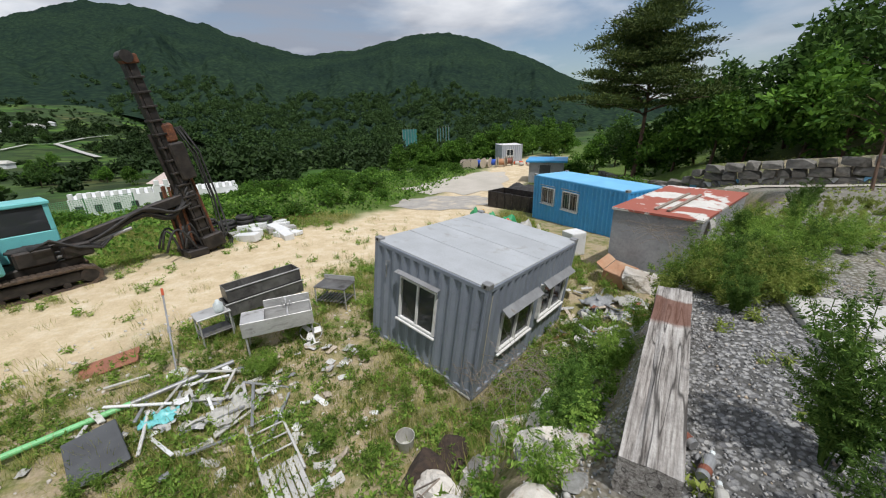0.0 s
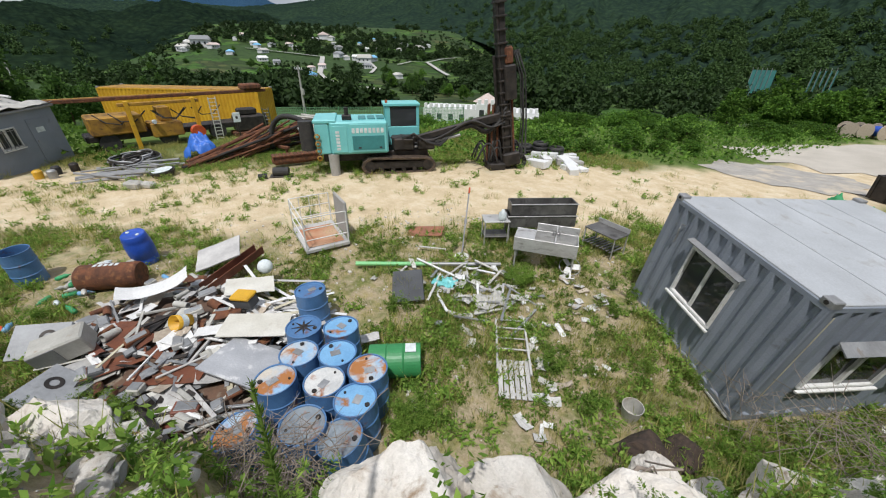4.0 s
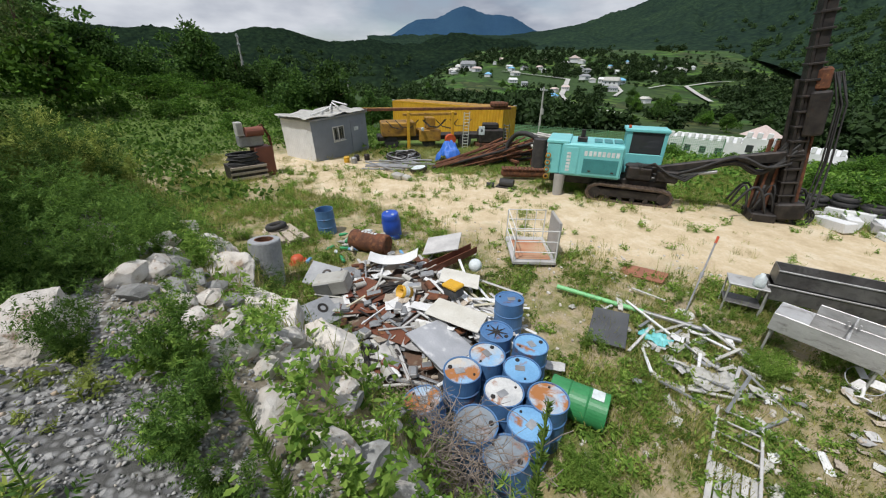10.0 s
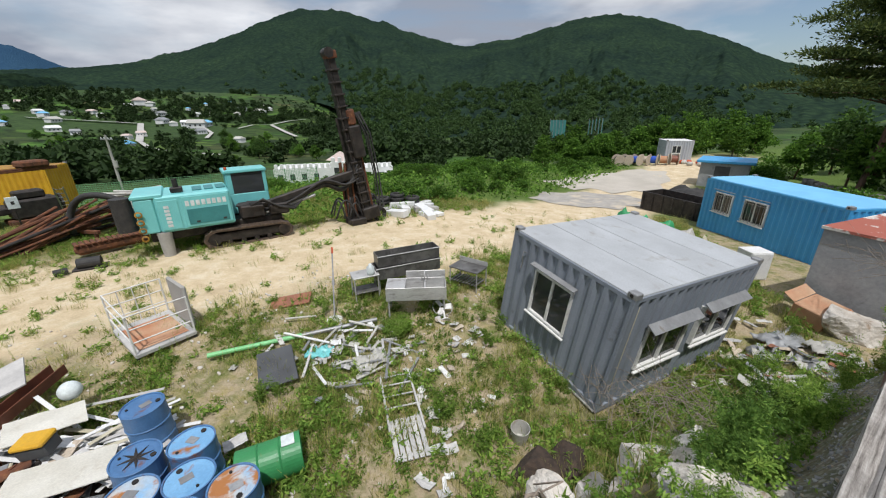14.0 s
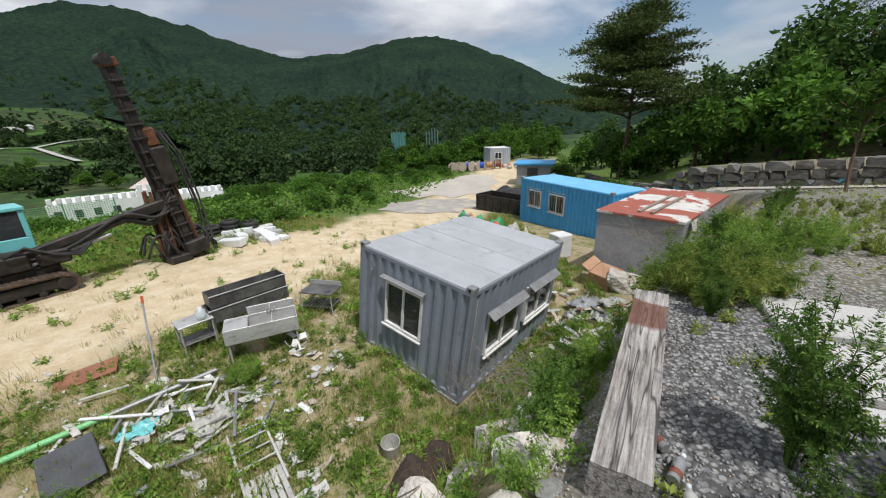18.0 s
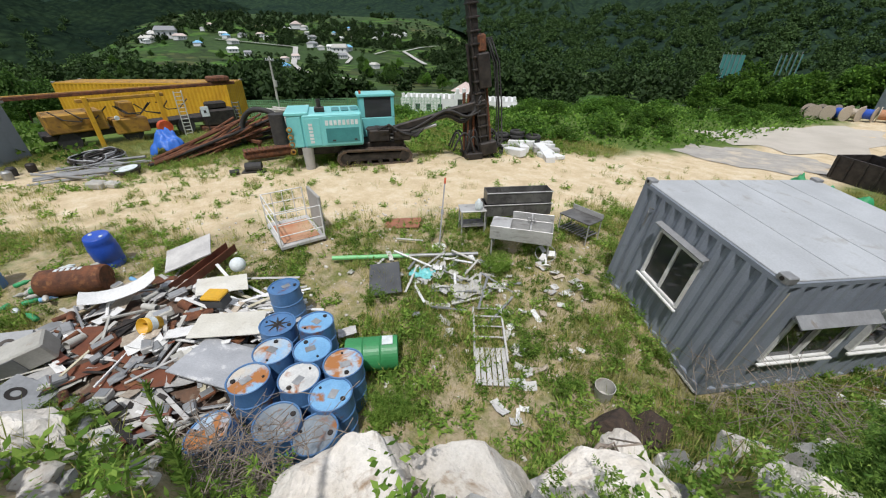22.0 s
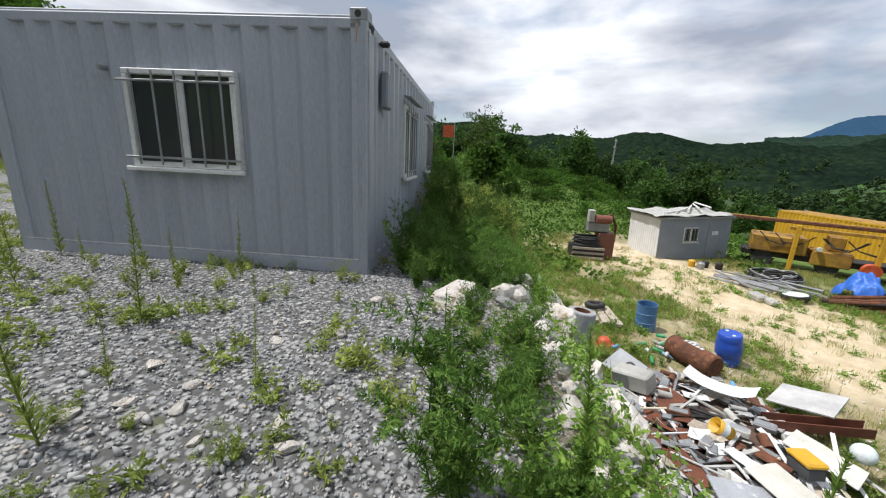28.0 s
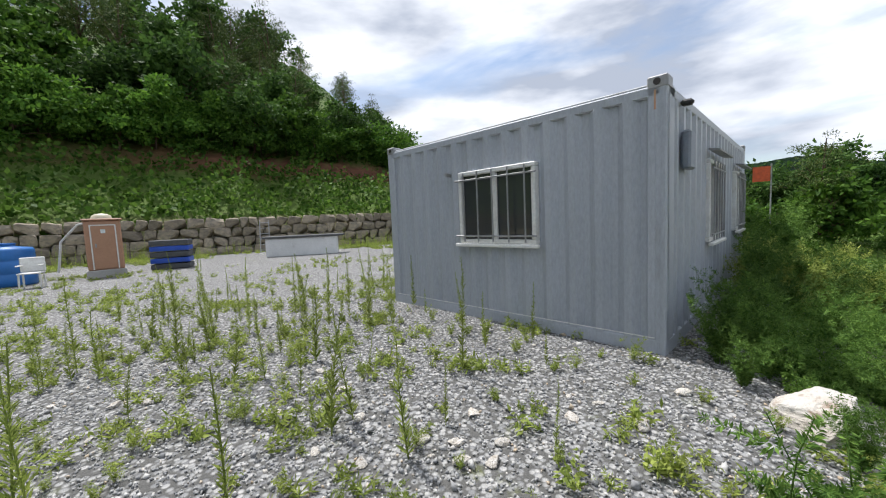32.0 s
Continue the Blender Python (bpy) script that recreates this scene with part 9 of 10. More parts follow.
part("shell", lathe(bmesh.new(), [(0.2, 0), (0.19, 0.1), (0.13, 0.19), (0, 0.22)], 18), M["orange_red"], q, smooth=True)
part("brim", lathe(bmesh.new(), [(0.19, 0.0), (0.25, 0.0), (0.25, 0.015), (0.195, 0.02)], 18), M["orange_red"], q)

# crumpled sheets and boards on top of the heap
for i in range(40):
    if i < 20:
        x, y = RNG.normal(-5.9, 0.75), RNG.normal(1.9, 0.5)
    else:
        x, y = RNG.normal(-7.6, 1.0), RNG.normal(0.7, 0.7)
    h = 0.26 * math.exp(-(((x + 7.0) / 1.9) ** 2 + ((y - 0.9) / 1.1) ** 2))
    mt = M[["scrap_white_plain", "scrap_white_plain", "scrap_white", "board_white", "scrap_grey", "rust", "plank"][i % 7]]
    lb = ["crumpled white sheet on the scrap heap", "bent white panel on the scrap heap", "dented white sheet metal on the heap", "grey weathered board on the heap", "bent grey sheet metal on the heap", "rusty bent sheet on the heap", "broken pale board on the heap"][i % 7]
    bent_sheet("scrap_sheet", pose(x, y, max(land1(x, y), 0) + 0.12 + h + RNG.uniform(0, 0.1), RNG.uniform(-10, 10), RNG.uniform(-10, 10), RNG.uniform(0, 360)), RNG.uniform(0.2, 0.55), RNG.uniform(0.1, 0.35), RNG.uniform(0.02, 0.12), mt, lb, RNG.uniform(0.01, 0.05), 0.012)
# scrap strewn between the ladder and the sinks
for i in range(75):
    x, y = random.gauss(-4.1, 0.75), random.gauss(5.75, 0.55)
    k = random.choice(["scrap_white", "scrap_white", "board_white", "scrap_grey", "scrap_white_plain", "steel_dull"])
    m = pose(x, y, land1(x, y) + random.uniform(0.03, 0.18), random.uniform(-15, 15), random.uniform(-15, 15), random.uniform(0, 360))
    if i % 3:
        bent_sheet("scrap_sheet", m, random.uniform(0.12, 0.4), random.uniform(0.06, 0.22), random.choice([0.01, 0.8, -0.6]), M[k], words[k] + " scattered in the grass")
    else:
        ob = thing("scrap_bar", m, words[k].replace("sheet", "strip") + " in the grass", "scrap", "scrap in the grass")
        part("bar", box((-random.uniform(0.25, 0.75), -0.025, 0), (random.uniform(0.25, 0.75), 0.03, 0.03), 0.004), M[k], ob)
for i in range(70):
    x, y = random.choice([(-2.4, 7.2), (-2.8, 4.9), (-1.3, 4.0), (-2.0, 6.5), (-6.0, 5.4), (3.2, 8.0)])
    x, y = x + random.gauss(0, 0.6), y + random.gauss(0, 0.5)
    if in_gc(np.array([x]), np.array([y]), 0.1)[0]:
        continue
    m = pose(x, y, land1(x, y) + 0.05, random.uniform(-15, 15), random.uniform(-15, 15), random.uniform(0, 360))
    k = random.choice(["scrap_white", "board_white", "plank", "scrap_white_plain"])
    bent_sheet("scrap_piece", m, random.uniform(0.1, 0.35), random.uniform(0.06, 0.2), random.choice([0.01, 0.8]), M[k], words[k] + " trodden into the yard")
drape("teal_cloth", pose(-4.75, 5.55, 0.14, 0, 0, 20), 0.55, 0.4, 0.12, M["teal"], "crumpled teal cloth among scrap", "cloth", 21, 12)
drape("clear_sheet", pose(-3.5, 5.6, 0.16, 0, 0, 60), 0.7, 0.5, 0.14, M["scrap_white"], "crumpled pale plastic film in the grass", "plastic", 22, 14)
for x, y, s, a in ((5.3, 9.6, 1.0, 20), (4.7, 8.9, 0.9, 70), (5.4, 8.4, 0.8, 120), (6.0, 9.2, 0.8, 0)):
    drape("grey_tarpaulin", pose(x, y, land1(x, y) + 0.1, 0, 0, a), s, s * 0.7, 0.10, M["scrap_grey"] if a else M["scrap_white"], "crumpled grey sheeting between shed and container", "tarpaulin", x, 16, 0.3)
for i in range(85):
    x, y = random.gauss(4.7, 0.75), random.gauss(8.2, 1.1)
    if in_gc(np.array([x]), np.array([y]), 0.15)[0]:
        continue
    k = random.choice(["scrap_white", "plank", "scrap_grey", "terracotta", "board_white"])
    bent_sheet("scrap_piece", pose(x, y, land1(x, y) + random.uniform(0.03, 0.25), random.uniform(-25, 25), random.uniform(-25, 25), random.uniform(0, 360)), random.uniform(0.2, 0.9), random.uniform(0.04, 0.22), random.choice([0.01, 0.3]), M[k], words[k] + " dumped between shed and container")
q = thing("cardboard_box", pose(6.3, 10.6, land1(6.3, 10.6) + 0.05, 8, -5, 40), "collapsed brown cardboard carton", "carton")
part("carton", box((-0.45, -0.35, 0), (0.45, 0.35, 0.45), 0.02), M["plank_red"], q)
for s, a in ((1, 25), (-1, -30)):
    part("flap", box((-0.44, 0, 0), (0.44, 0.3, 0.01), 0.0, pose(0, 0.35 * s, 0.452, a, 0, 0 if s > 0 else 180)), M["plank_red"], q)
q = thing("white_cabinet", pose(6.0, 13.6, land1(6, 13.6), 0, 0, 20), "small white metal cabinet by the blue container", "cabinet")
part("body", box((-0.35, -0.3, 0), (0.35, 0.3, 0.95), 0.02), M["scrap_white_plain"], q)
part("door", box((-0.32, -0.32, 0.04), (0.32, -0.3005, 0.91), 0.006), M["scrap_white_plain"], q)
q = thing("desk_fan", pose(-2.55, 7.75, land1(-2.5, 7.8), -60, 0, 30), "white three-bladed fan lying by the sink", "fan")
part("base", lathe(bmesh.new(), [(0, 0), (0.14, 0), (0.13, 0.03), (0.03, 0.05), (0.025, 0.3), (0, 0.3)], 18), M["white_frame"], q)
for k in range(3):
    part("blade", box((0.03, -0.07, -0.006), (0.24, 0.07, 0.006), 0.004, pose(0, 0, 0.42) @ pose(0, 0, 0, 90, 120 * k, 0) @ pose(0, 0, 0, 20, 0, 0)), M["white_frame"], q)
part("guard", poly_tube(bmesh.new(), [(0.26 * math.cos(a * 0.35), 0, 0.42 + 0.26 * math.sin(a * 0.35)) for a in range(19)], 0.01, 5), M["steel_dull"], q)
q = thing("white_pail", pose(-0.25, 4.75, land1(-0.3, 4.75), 5, 0, 0), "small clouded white pail in the grass", "pail")
part("pail", lathe(bmesh.new(), [(0, 0), (0.12, 0), (0.16, 0.3), (0.15, 0.3), (0.11, 0.02), (0, 0.02)], 20), M["scrap_white"], q)

# bottles beside the timber
for x, y, a, c in ((1.62, 1.18, 60, "scrap_white"), (1.68, 1.42, 40, "scrap_grey"), (1.78, 1.62, 100, "steel_dull")):
    q = thing("spray_can", pose(x, y, land1(x, y) + 0.04, 0, 88, a), "empty spray can lying on gravel", "can")
    part("can", lathe(bmesh.new(), [(0, 0), (0.032, 0), (0.033, 0.15), (0.018, 0.175), (0.014, 0.19), (0, 0.19)], 16), M[c], q)
    part("cap", lathe(bmesh.new(), [(0.013, 0.191), (0.014, 0.215), (0, 0.216)], 10), M["white_mark"], q)
    part("label_band", lathe(bmesh.new(), [(0.0336, 0.03), (0.0336, 0.07)], 16), M["brown_paint"], q)
q = thing("rusty_barrier", pose(6.75, 3.75, land1(6.75, 3.75), 0, 0, 100), "upright rust-red steel sheet on the terrace", "panel")
part("sheet", box((-0.38, -0.02, 0.0), (0.38, 0.02, 0.95), 0.006), M["rust"], q)
for x in (-0.39, 0.34):
    part("flange", box((x, -0.05, 0.0), (x + 0.05, -0.021, 0.95), 0.005), M["rust"], q)

# ---- along the track to the north ----
sk = thing("steel_skip", frame_of((4.4, 24.6, land1(5, 23.5)), (0.62, -0.78, 0)), "black steel skip beside the blue container", "skip")
for lo, hi in (((0, 0, 0), (3.6, 0.08, 1.05)), ((0, 1.6, 0), (3.6, 1.68, 1.05)), ((0, 0.081, 0), (0.08, 1.599, 1.05)), ((3.52, 0.081, 0), (3.6, 1.599, 1.05)), ((0.081, 0.081, 0.02), (3.519, 1.599, 0.1))):
    part("side_plate", box(lo, hi, 0.01), M["dark_steel"], sk)
for k in range(6):
    part("rib", box((0.1 + k * 0.65, -0.05, 0.02), (0.18 + k * 0.65, -0.001, 1.0), 0.01), M["dark_steel"], sk)
drape("black_netting", pose(7.5, 26.0, land1(7.5, 26) + 0.5, 0, 0, -40), 4.2, 2.6, 0.3, M["black_rubber"], "heap under sagging black netting", "netting", 31, 20, 2.6)
for x, y, c, nm, s in ((3.6, 18.8, "green_bag", "green", 0.8), (4.4, 18.2, "green_bag", "green", 0.7), (4.2, 17.4, "orange_red", "pink and red", 0.5), (3.3, 19.5, "yellow", "yellow", 0.5), (5.0, 17.0, "scrap_white", "white", 0.6), (4.7, 16.2, "scrap_white", "white", 0.5), (3.0, 20.4, "green_bag", "green", 0.6), (5.2, 15.6, "cream", "cream", 0.45)):
    drape("refuse_bag", pose(x, y, land1(x, y) + 0.25, 0, 0, x * 40), s * 1.3, s, 0.2, M[c], nm + " plastic refuse bag by the blue container", "bag", x * 3, 14, 1.8)
sh = thing("blue_roofed_shed", frame_of((10.2, 35.6, land1(11.5, 35)), (0.93, -0.36, 0)), "grey shed with a low blue roof", "shed")
part("wall", box((0, 0, -0.2), (3.2, 3.0, 1.95), 0.02), M["scrap_grey_wrap"], sh)
part("roof", box((-0.3, -0.3, 1.951), (3.5, 3.3, 2.15), 0.03), M["blue_paint"], sh)
part("door", box((1.0, -0.03, -0.1), (2.0, -0.001, 1.7), 0.01), M["black_board"], sh)
for k, (x, y, c) in enumerate(((5.2, 46.5, "dark_steel"), (6.1, 46.9, "black_rubber"), (7.2, 47.2, "plastic_blue"), (8.1, 47.6, "plank"), (9.0, 47.9, "plastic_blue"), (10.1, 48.3, "plank_red"), (11.2, 48.8, "brown_paint"))):
    rl = thing("cable_reel", pose(x, y, land1(x, y) + 0.6, 90, 0, 20 + 12 * k), "large wooden cable reel at the track's end", "reel", "cable reels")
    for z in (-0.42, 0.36):
        part("flange", lathe(bmesh.new(), [(0, z), (0.62, z), (0.62, z + 0.06), (0, z + 0.06)], 24), M["plank"], rl)
    part("drum", lathe(bmesh.new(), [(0.4, -0.36), (0.4, 0.36)], 24), M[c], rl)
for i in range(12):
    x, y = random.uniform(11.5, 15), random.uniform(47.5, 50)
    q = thing("white_sack", pose(x, y, land1(x, y) + 0.2, random.uniform(-20, 20), 0, random.uniform(0, 180)), "bulging white sack before the far hut", "sack", "sacks at the far hut")
    part("sack", lathe(bmesh.new(), [(0, -0.2), (0.25, -0.18), (0.36, 0.0), (0.25, 0.2), (0, 0.24)], 14), M["scrap_white" if i % 3 else "orange_red"], q, smooth=True)
for i in range(16):
    x, y = random.uniform(-9.2, -6.2), random.uniform(16.4, 19.6)
    if -0.75 * x + 0.66 * y > 18.6 or -0.75 * x + 0.66 * y < 16:
        continue
    q = thing("stone_offcut", pose(x, y, land1(x, y), random.uniform(-6, 6), random.uniform(-6, 6), random.uniform(0, 180)), "white marble offcut stacked beside the track", "stone block", "marble offcuts")
    w = random.uniform(0.25, 0.75)
    part("block", box((-w, -0.22, 0), (w, 0.22, random.uniform(0.15, 0.4)), 0.02), M["white_plaster" if i % 3 else "concrete"], q)
for i in range(5):
    x, y = -11.2 + 0.75 * i, 17.4 + 0.35 * i
    for k in range(3 + i % 2):
        q = thing("stacked_tyre", pose(x, y, land1(x, y) + 0.19 * k + 0.02, 0, 0, 0), "black tyre in a stack behind the rig", "tyre", "stacked tyres")
        part("tyre", lathe(bmesh.new(), [(0.22, 0.02), (0.36, 0.0), (0.42, 0.05), (0.42, 0.14), (0.36, 0.19), (0.22, 0.17), (0.24, 0.1), (0.22, 0.02)], 22), M["black_rubber"], q, smooth=True)
fp = [(-35, 16.5), (-33.2, 19.0), (-31.4, 21.5), (-29.6, 24.0), (-27.8, 26.5), (-26, 29), (-24.2, 31.5)]
fence = thing("mesh_fence", pose(0, 0, 0), "green wire mesh fence along the yard's edge", "fence")
for x, y in fp:
    part("post", tube(bmesh.new(), (x, y, land1(x, y) - 0.2), (x, y, land1(x, y) + 2.0), 0.045, seg=8), M["green_siding"], fence)
for (x1, y1), (x2, y2) in zip(fp, fp[1:]):
    z1, z2 = land1(x1, y1), land1(x2, y2)
    bm = bmesh.new()
    for k in range(14):
        tube(bm, (x1, y1, z1 + 0.1 + 0.14 * k), (x2, y2, z2 + 0.1 + 0.14 * k), 0.016, seg=3, caps=False)
    for k in range(1, 20):
        t = k / 20
        x, y, z = x1 + (x2 - x1) * t, y1 + (y2 - y1) * t, z1 + (z2 - z1) * t
        tube(bm, (x, y, z + 0.1), (x, y, z + 1.95), 0.016, seg=3, caps=False)
    part("mesh_panel", bm, M["green_siding"], fence)


def utility_pole(x, y, h, arms=2):
    q = thing("utility_pole", pose(x, y, land1(x, y)), "grey concrete utility pole with crossarms", "pole", "utility poles")
    part("shaft", tube(bmesh.new(), (0, 0, -0.5), (0, 0, h), 0.17, 0.1, 12), M["concrete"], q)
    for k in range(arms):
        part("crossarm", box((-0.9, -0.06, h - 0.5 - k), (0.9, 0.06, h - 0.38 - k), 0.01), M["steel_dull"], q)
        for s in (-0.8, -0.3, 0.3, 0.8):
            part("insulator", tube(bmesh.new(), (s, 0, h - 0.38 - k), (s, 0, h - 0.2 - k), 0.05, seg=8), M["white_mark"], q)
    part("transformer", tube(bmesh.new(), (0.25, 0, h * 0.55), (0.25, 0, h * 0.55 + 0.7), 0.2, seg=12), M["concrete"], q)


flag = thing("red_banner", pose(-33.2, -21.8, land1(-33.2, -21.8), 0, 0, -55), "faded red banner on a thin pole above the trees", "banner")
part("pole", tube(bmesh.new(), (0, 0, -0.3), (0, 0, 8.1), 0.05, seg=8), M["steel_dull"], flag)
part("cloth", box((0.06, -0.012, 6.7), (1.15, 0.012, 7.9), 0.0), M["orange_red"], flag, "red cloth")
utility_pole(-66.5, -11.9, 9.3)
utility_pole(-47, 27, 7.5, 1)
utility_pole(-88, 4, 9.5)

# ---- the white crenellated house below the yard ----
def castle():
    c = Vector((-45.5, 57.5, 0))
    m = frame_of((-51.8, 54.8, -9.3), (0.86, 0.51, 0)) @ Matrix.Diagonal((0.9, 1.0, 0.9, 1))
    ob = thing("crenellated_house", m, "long white house with battlements and a tower", "house")
    def block(name, x0, x1, y0, y1, h, step):
        w = part(name, box((x0, y0, 0), (x1, y1, h), 0.04), M["white_plaster"], ob)
        n = int((x1 - x0) / step)
        for k in range(n):
            a = x0 + (k + 0.2) * (x1 - x0) / n
            part("merlon", box((a, y0 - 0.02, h + 0.001), (a + 0.55 * (x1 - x0) / n, y0 + 0.5, h + 0.95), 0.08), M["white_plaster"], w)
        for k in range(max(1, int((x1 - x0) / 2.4))):
            a = x0 + 0.7 + k * 2.4
            if a + 1 < x1:
                part("window", box((a, y0 - 0.06, h - 2.3), (a + 1.0, y0 - 0.001, h - 1.1), 0.02), M["glass"], w)
    block("west_wing", 0, 11.5, 0, 7, 5.0, 1.1)
    block("main_hall", 11.51, 15.5, -1.2, 7, 6.2, 1.3)
    block("east_wing", 15.51, 24.5, 0.5, 7, 4.6, 1.1)
    bm = bmesh.new()
    tube(bm, (13.5, 2.5, 6.2), (13.5, 2.5, 8.0), 3.2, 0.1, 4)
    part("tower_roof", bm, M["terracotta_pale"], ob, "faded pink hipped roof")
    block("porch", 22.0, 25.5, -2.5, 0.49, 3.2, 1.0)


M["terracotta_pale"] = mat("faded_pink_roof", (0.60, 0.50, 0.46), (0.52, 0.42, 0.38), 2, 0.8, 0, 0.1)
castle()


# ---- the valley: houses, lanes, trees ----
def far_house(az, d, w, h, roof, wall="white_plaster"):
    a = radians(az)
    x, y = -d * math.sin(a), d * math.cos(a)
    w, h = w * 0.8, h * 0.72
    q = thing("farmhouse", pose(x, y, land1(x, y) - 0.3, 0, 0, RNG.uniform(0, 180)), "small white farmhouse among fields", "house", "houses in the valley")
    wl = part("wall", box((-w / 2, -w * 0.35, 0), (w / 2, w * 0.35, h), 0.05), M[wall], q)
    for k in range(3):
        part("window", box((-w * 0.35 + k * w * 0.27, -w * 0.35 - 0.08, h * 0.4), (-w * 0.25 + k * w * 0.27, -w * 0.35 - 0.001, h * 0.75)), M["glass"], wl)
    bm = bmesh.new()
    v = [bm.verts.new(p) for p in ((-w * 0.55, -w * 0.42, h), (w * 0.55, -w * 0.42, h), (w * 0.55, w * 0.42, h), (-w * 0.55, w * 0.42, h), (-w * 0.45, 0, h + w * 0.22), (w * 0.45, 0, h + w * 0.22))]
    for f in ((0, 1, 5, 4), (2, 3, 4, 5), (1, 2, 5), (3, 0, 4), (3, 2, 1, 0)):
        bm.faces.new([v[i] for i in f])
    part("roof", bm, M[roof], q)


for az, d, w, h, r in ((51.2, 400, 17, 6, "scrap_white"), (50.2, 408, 12, 5, "blue_roof"), (52.3, 412, 10, 5, "white_plaster"), (56.3, 542, 20, 7, "terracotta_pale"), (55.3, 535, 12, 5, "scrap_white"), (57.4, 520, 10, 5, "white_plaster"), (54.6, 430, 12, 5, "scrap_grey"), (53.6, 415, 9, 4, "scrap_white"), (63.5, 255, 11, 4, "scrap_white"), (64.8, 262, 9, 4, "scrap_grey"),
                      (70.4, 500, 22, 10, "scrap_grey"), (71.3, 505, 16, 7, "scrap_white"), (72.3, 495, 14, 6, "scrap_white"), (69.2, 480, 12, 5, "terracotta_pale"), (71.8, 512, 10, 9, "white_plaster"), (43.8, 484, 14, 4, "scrap_white"), (42.5, 500, 9, 4, "white_plaster"), (94.6, 225, 18, 6, "terracotta_pale"), (95.8, 228, 11, 5, "scrap_white"), (46.5, 470, 9, 4, "scrap_white")):
    far_house(az, d, w, h, r)
for i in range(30):
    far_house(float(RNG.uniform(40, 73)), float(RNG.uniform(270, 560)), float(RNG.uniform(6, 11)), 4, ["scrap_white", "blue_roof", "terracotta_pale", "scrap_grey", "white_plaster"][i % 5])


def lane(pts, w, label):
    """A concrete lane over the land, through (azimuth, distance) points."""
    P = []
    for (a1, d1), (a2, d2) in zip(pts, pts[1:]):
        for t in np.linspace(0, 1, 14, endpoint=False):
            a, d = radians(a1 + (a2 - a1) * t), d1 + (d2 - d1) * t
            P.append((-d * math.sin(a), d * math.cos(a)))
    P = np.array(P)
    g = np.gradient(P, axis=0)
    nrm = unit(np.stack([-g[:, 1], g[:, 0], np.zeros(len(P))], 1))[:, :2]
    L, R = P + nrm * w / 2, P - nrm * w / 2
    V = np.concatenate([np.c_[L, land(P[:, 0], P[:, 1]) + 1.2], np.c_[R, land(P[:, 0], P[:, 1]) + 1.2]])
    n = len(P)
    F = np.array([(i, i + 1, n + i + 1, n + i) for i in range(n - 1)])
    tagged(arrays("road", V, F, M["lane"]), label, "road", kind="structure")


M["concrete_pale"] = mat("pale_concrete", (0.56, 0.55, 0.52), (0.47, 0.46, 0.44), 0.8, 0.9, 0, 0.2)
M["lane_pale"] = mat("sandy_concrete", (0.50, 0.46, 0.40), (0.42, 0.385, 0.33), 0.5, 0.9, 0, 0.2)
for pts, w, lb in LANES:
    lane(pts, w, lb)
for i in range(90):
    az, d = RNG.uniform(30, 78), RNG.uniform(110, 480)
    if not off_lanes(az, d) or vnoise(np.array([az * 0.4]), np.array([d * 0.012]))[0] < 0.5:
        continue
    a = radians(az)
    tree(int(RNG.choice([0, 3, 2])), -d * math.sin(a), d * math.cos(a), RNG.uniform(0.7, 1.2))
# hard-standing on the track
def pavement(name, pts, material, label):
    bm = bmesh.new()
    poly = [Vector(p) for p in pts]
    c = sum(poly, Vector((0, 0))) / len(poly)
    rings = []
    for f in (0.0, 0.35, 0.7, 1.0):
        ring = []
        for i in range(len(poly) * 6):
            a, b, t = poly[i // 6], poly[(i // 6 + 1) % len(poly)], (i % 6) / 6
            p = c + (a + (b - a) * t - c) * f * (1 + 0.3 * noise.noise((i * 0.55, f, 2.0)) * f)
            ring.append(bm.verts.new((p.x, p.y, land1(p.x, p.y) + 0.03)))
        rings.append(ring)
    n = len(poly) * 6
    for a, b in zip(rings, rings[1:]):
        for i in range(n):
            bm.faces.new((a[i], a[(i + 1) % n], b[(i + 1) % n], b[i]))
    bmesh.ops.remove_doubles(bm, verts=bm.verts, dist=0.0005)
    me = bpy.data.meshes.new(name)
    bm.to_mesh(me)
    bm.free()
    me.materials.append(material)
    tagged(new(name, me), label, "pavement", kind="structure")


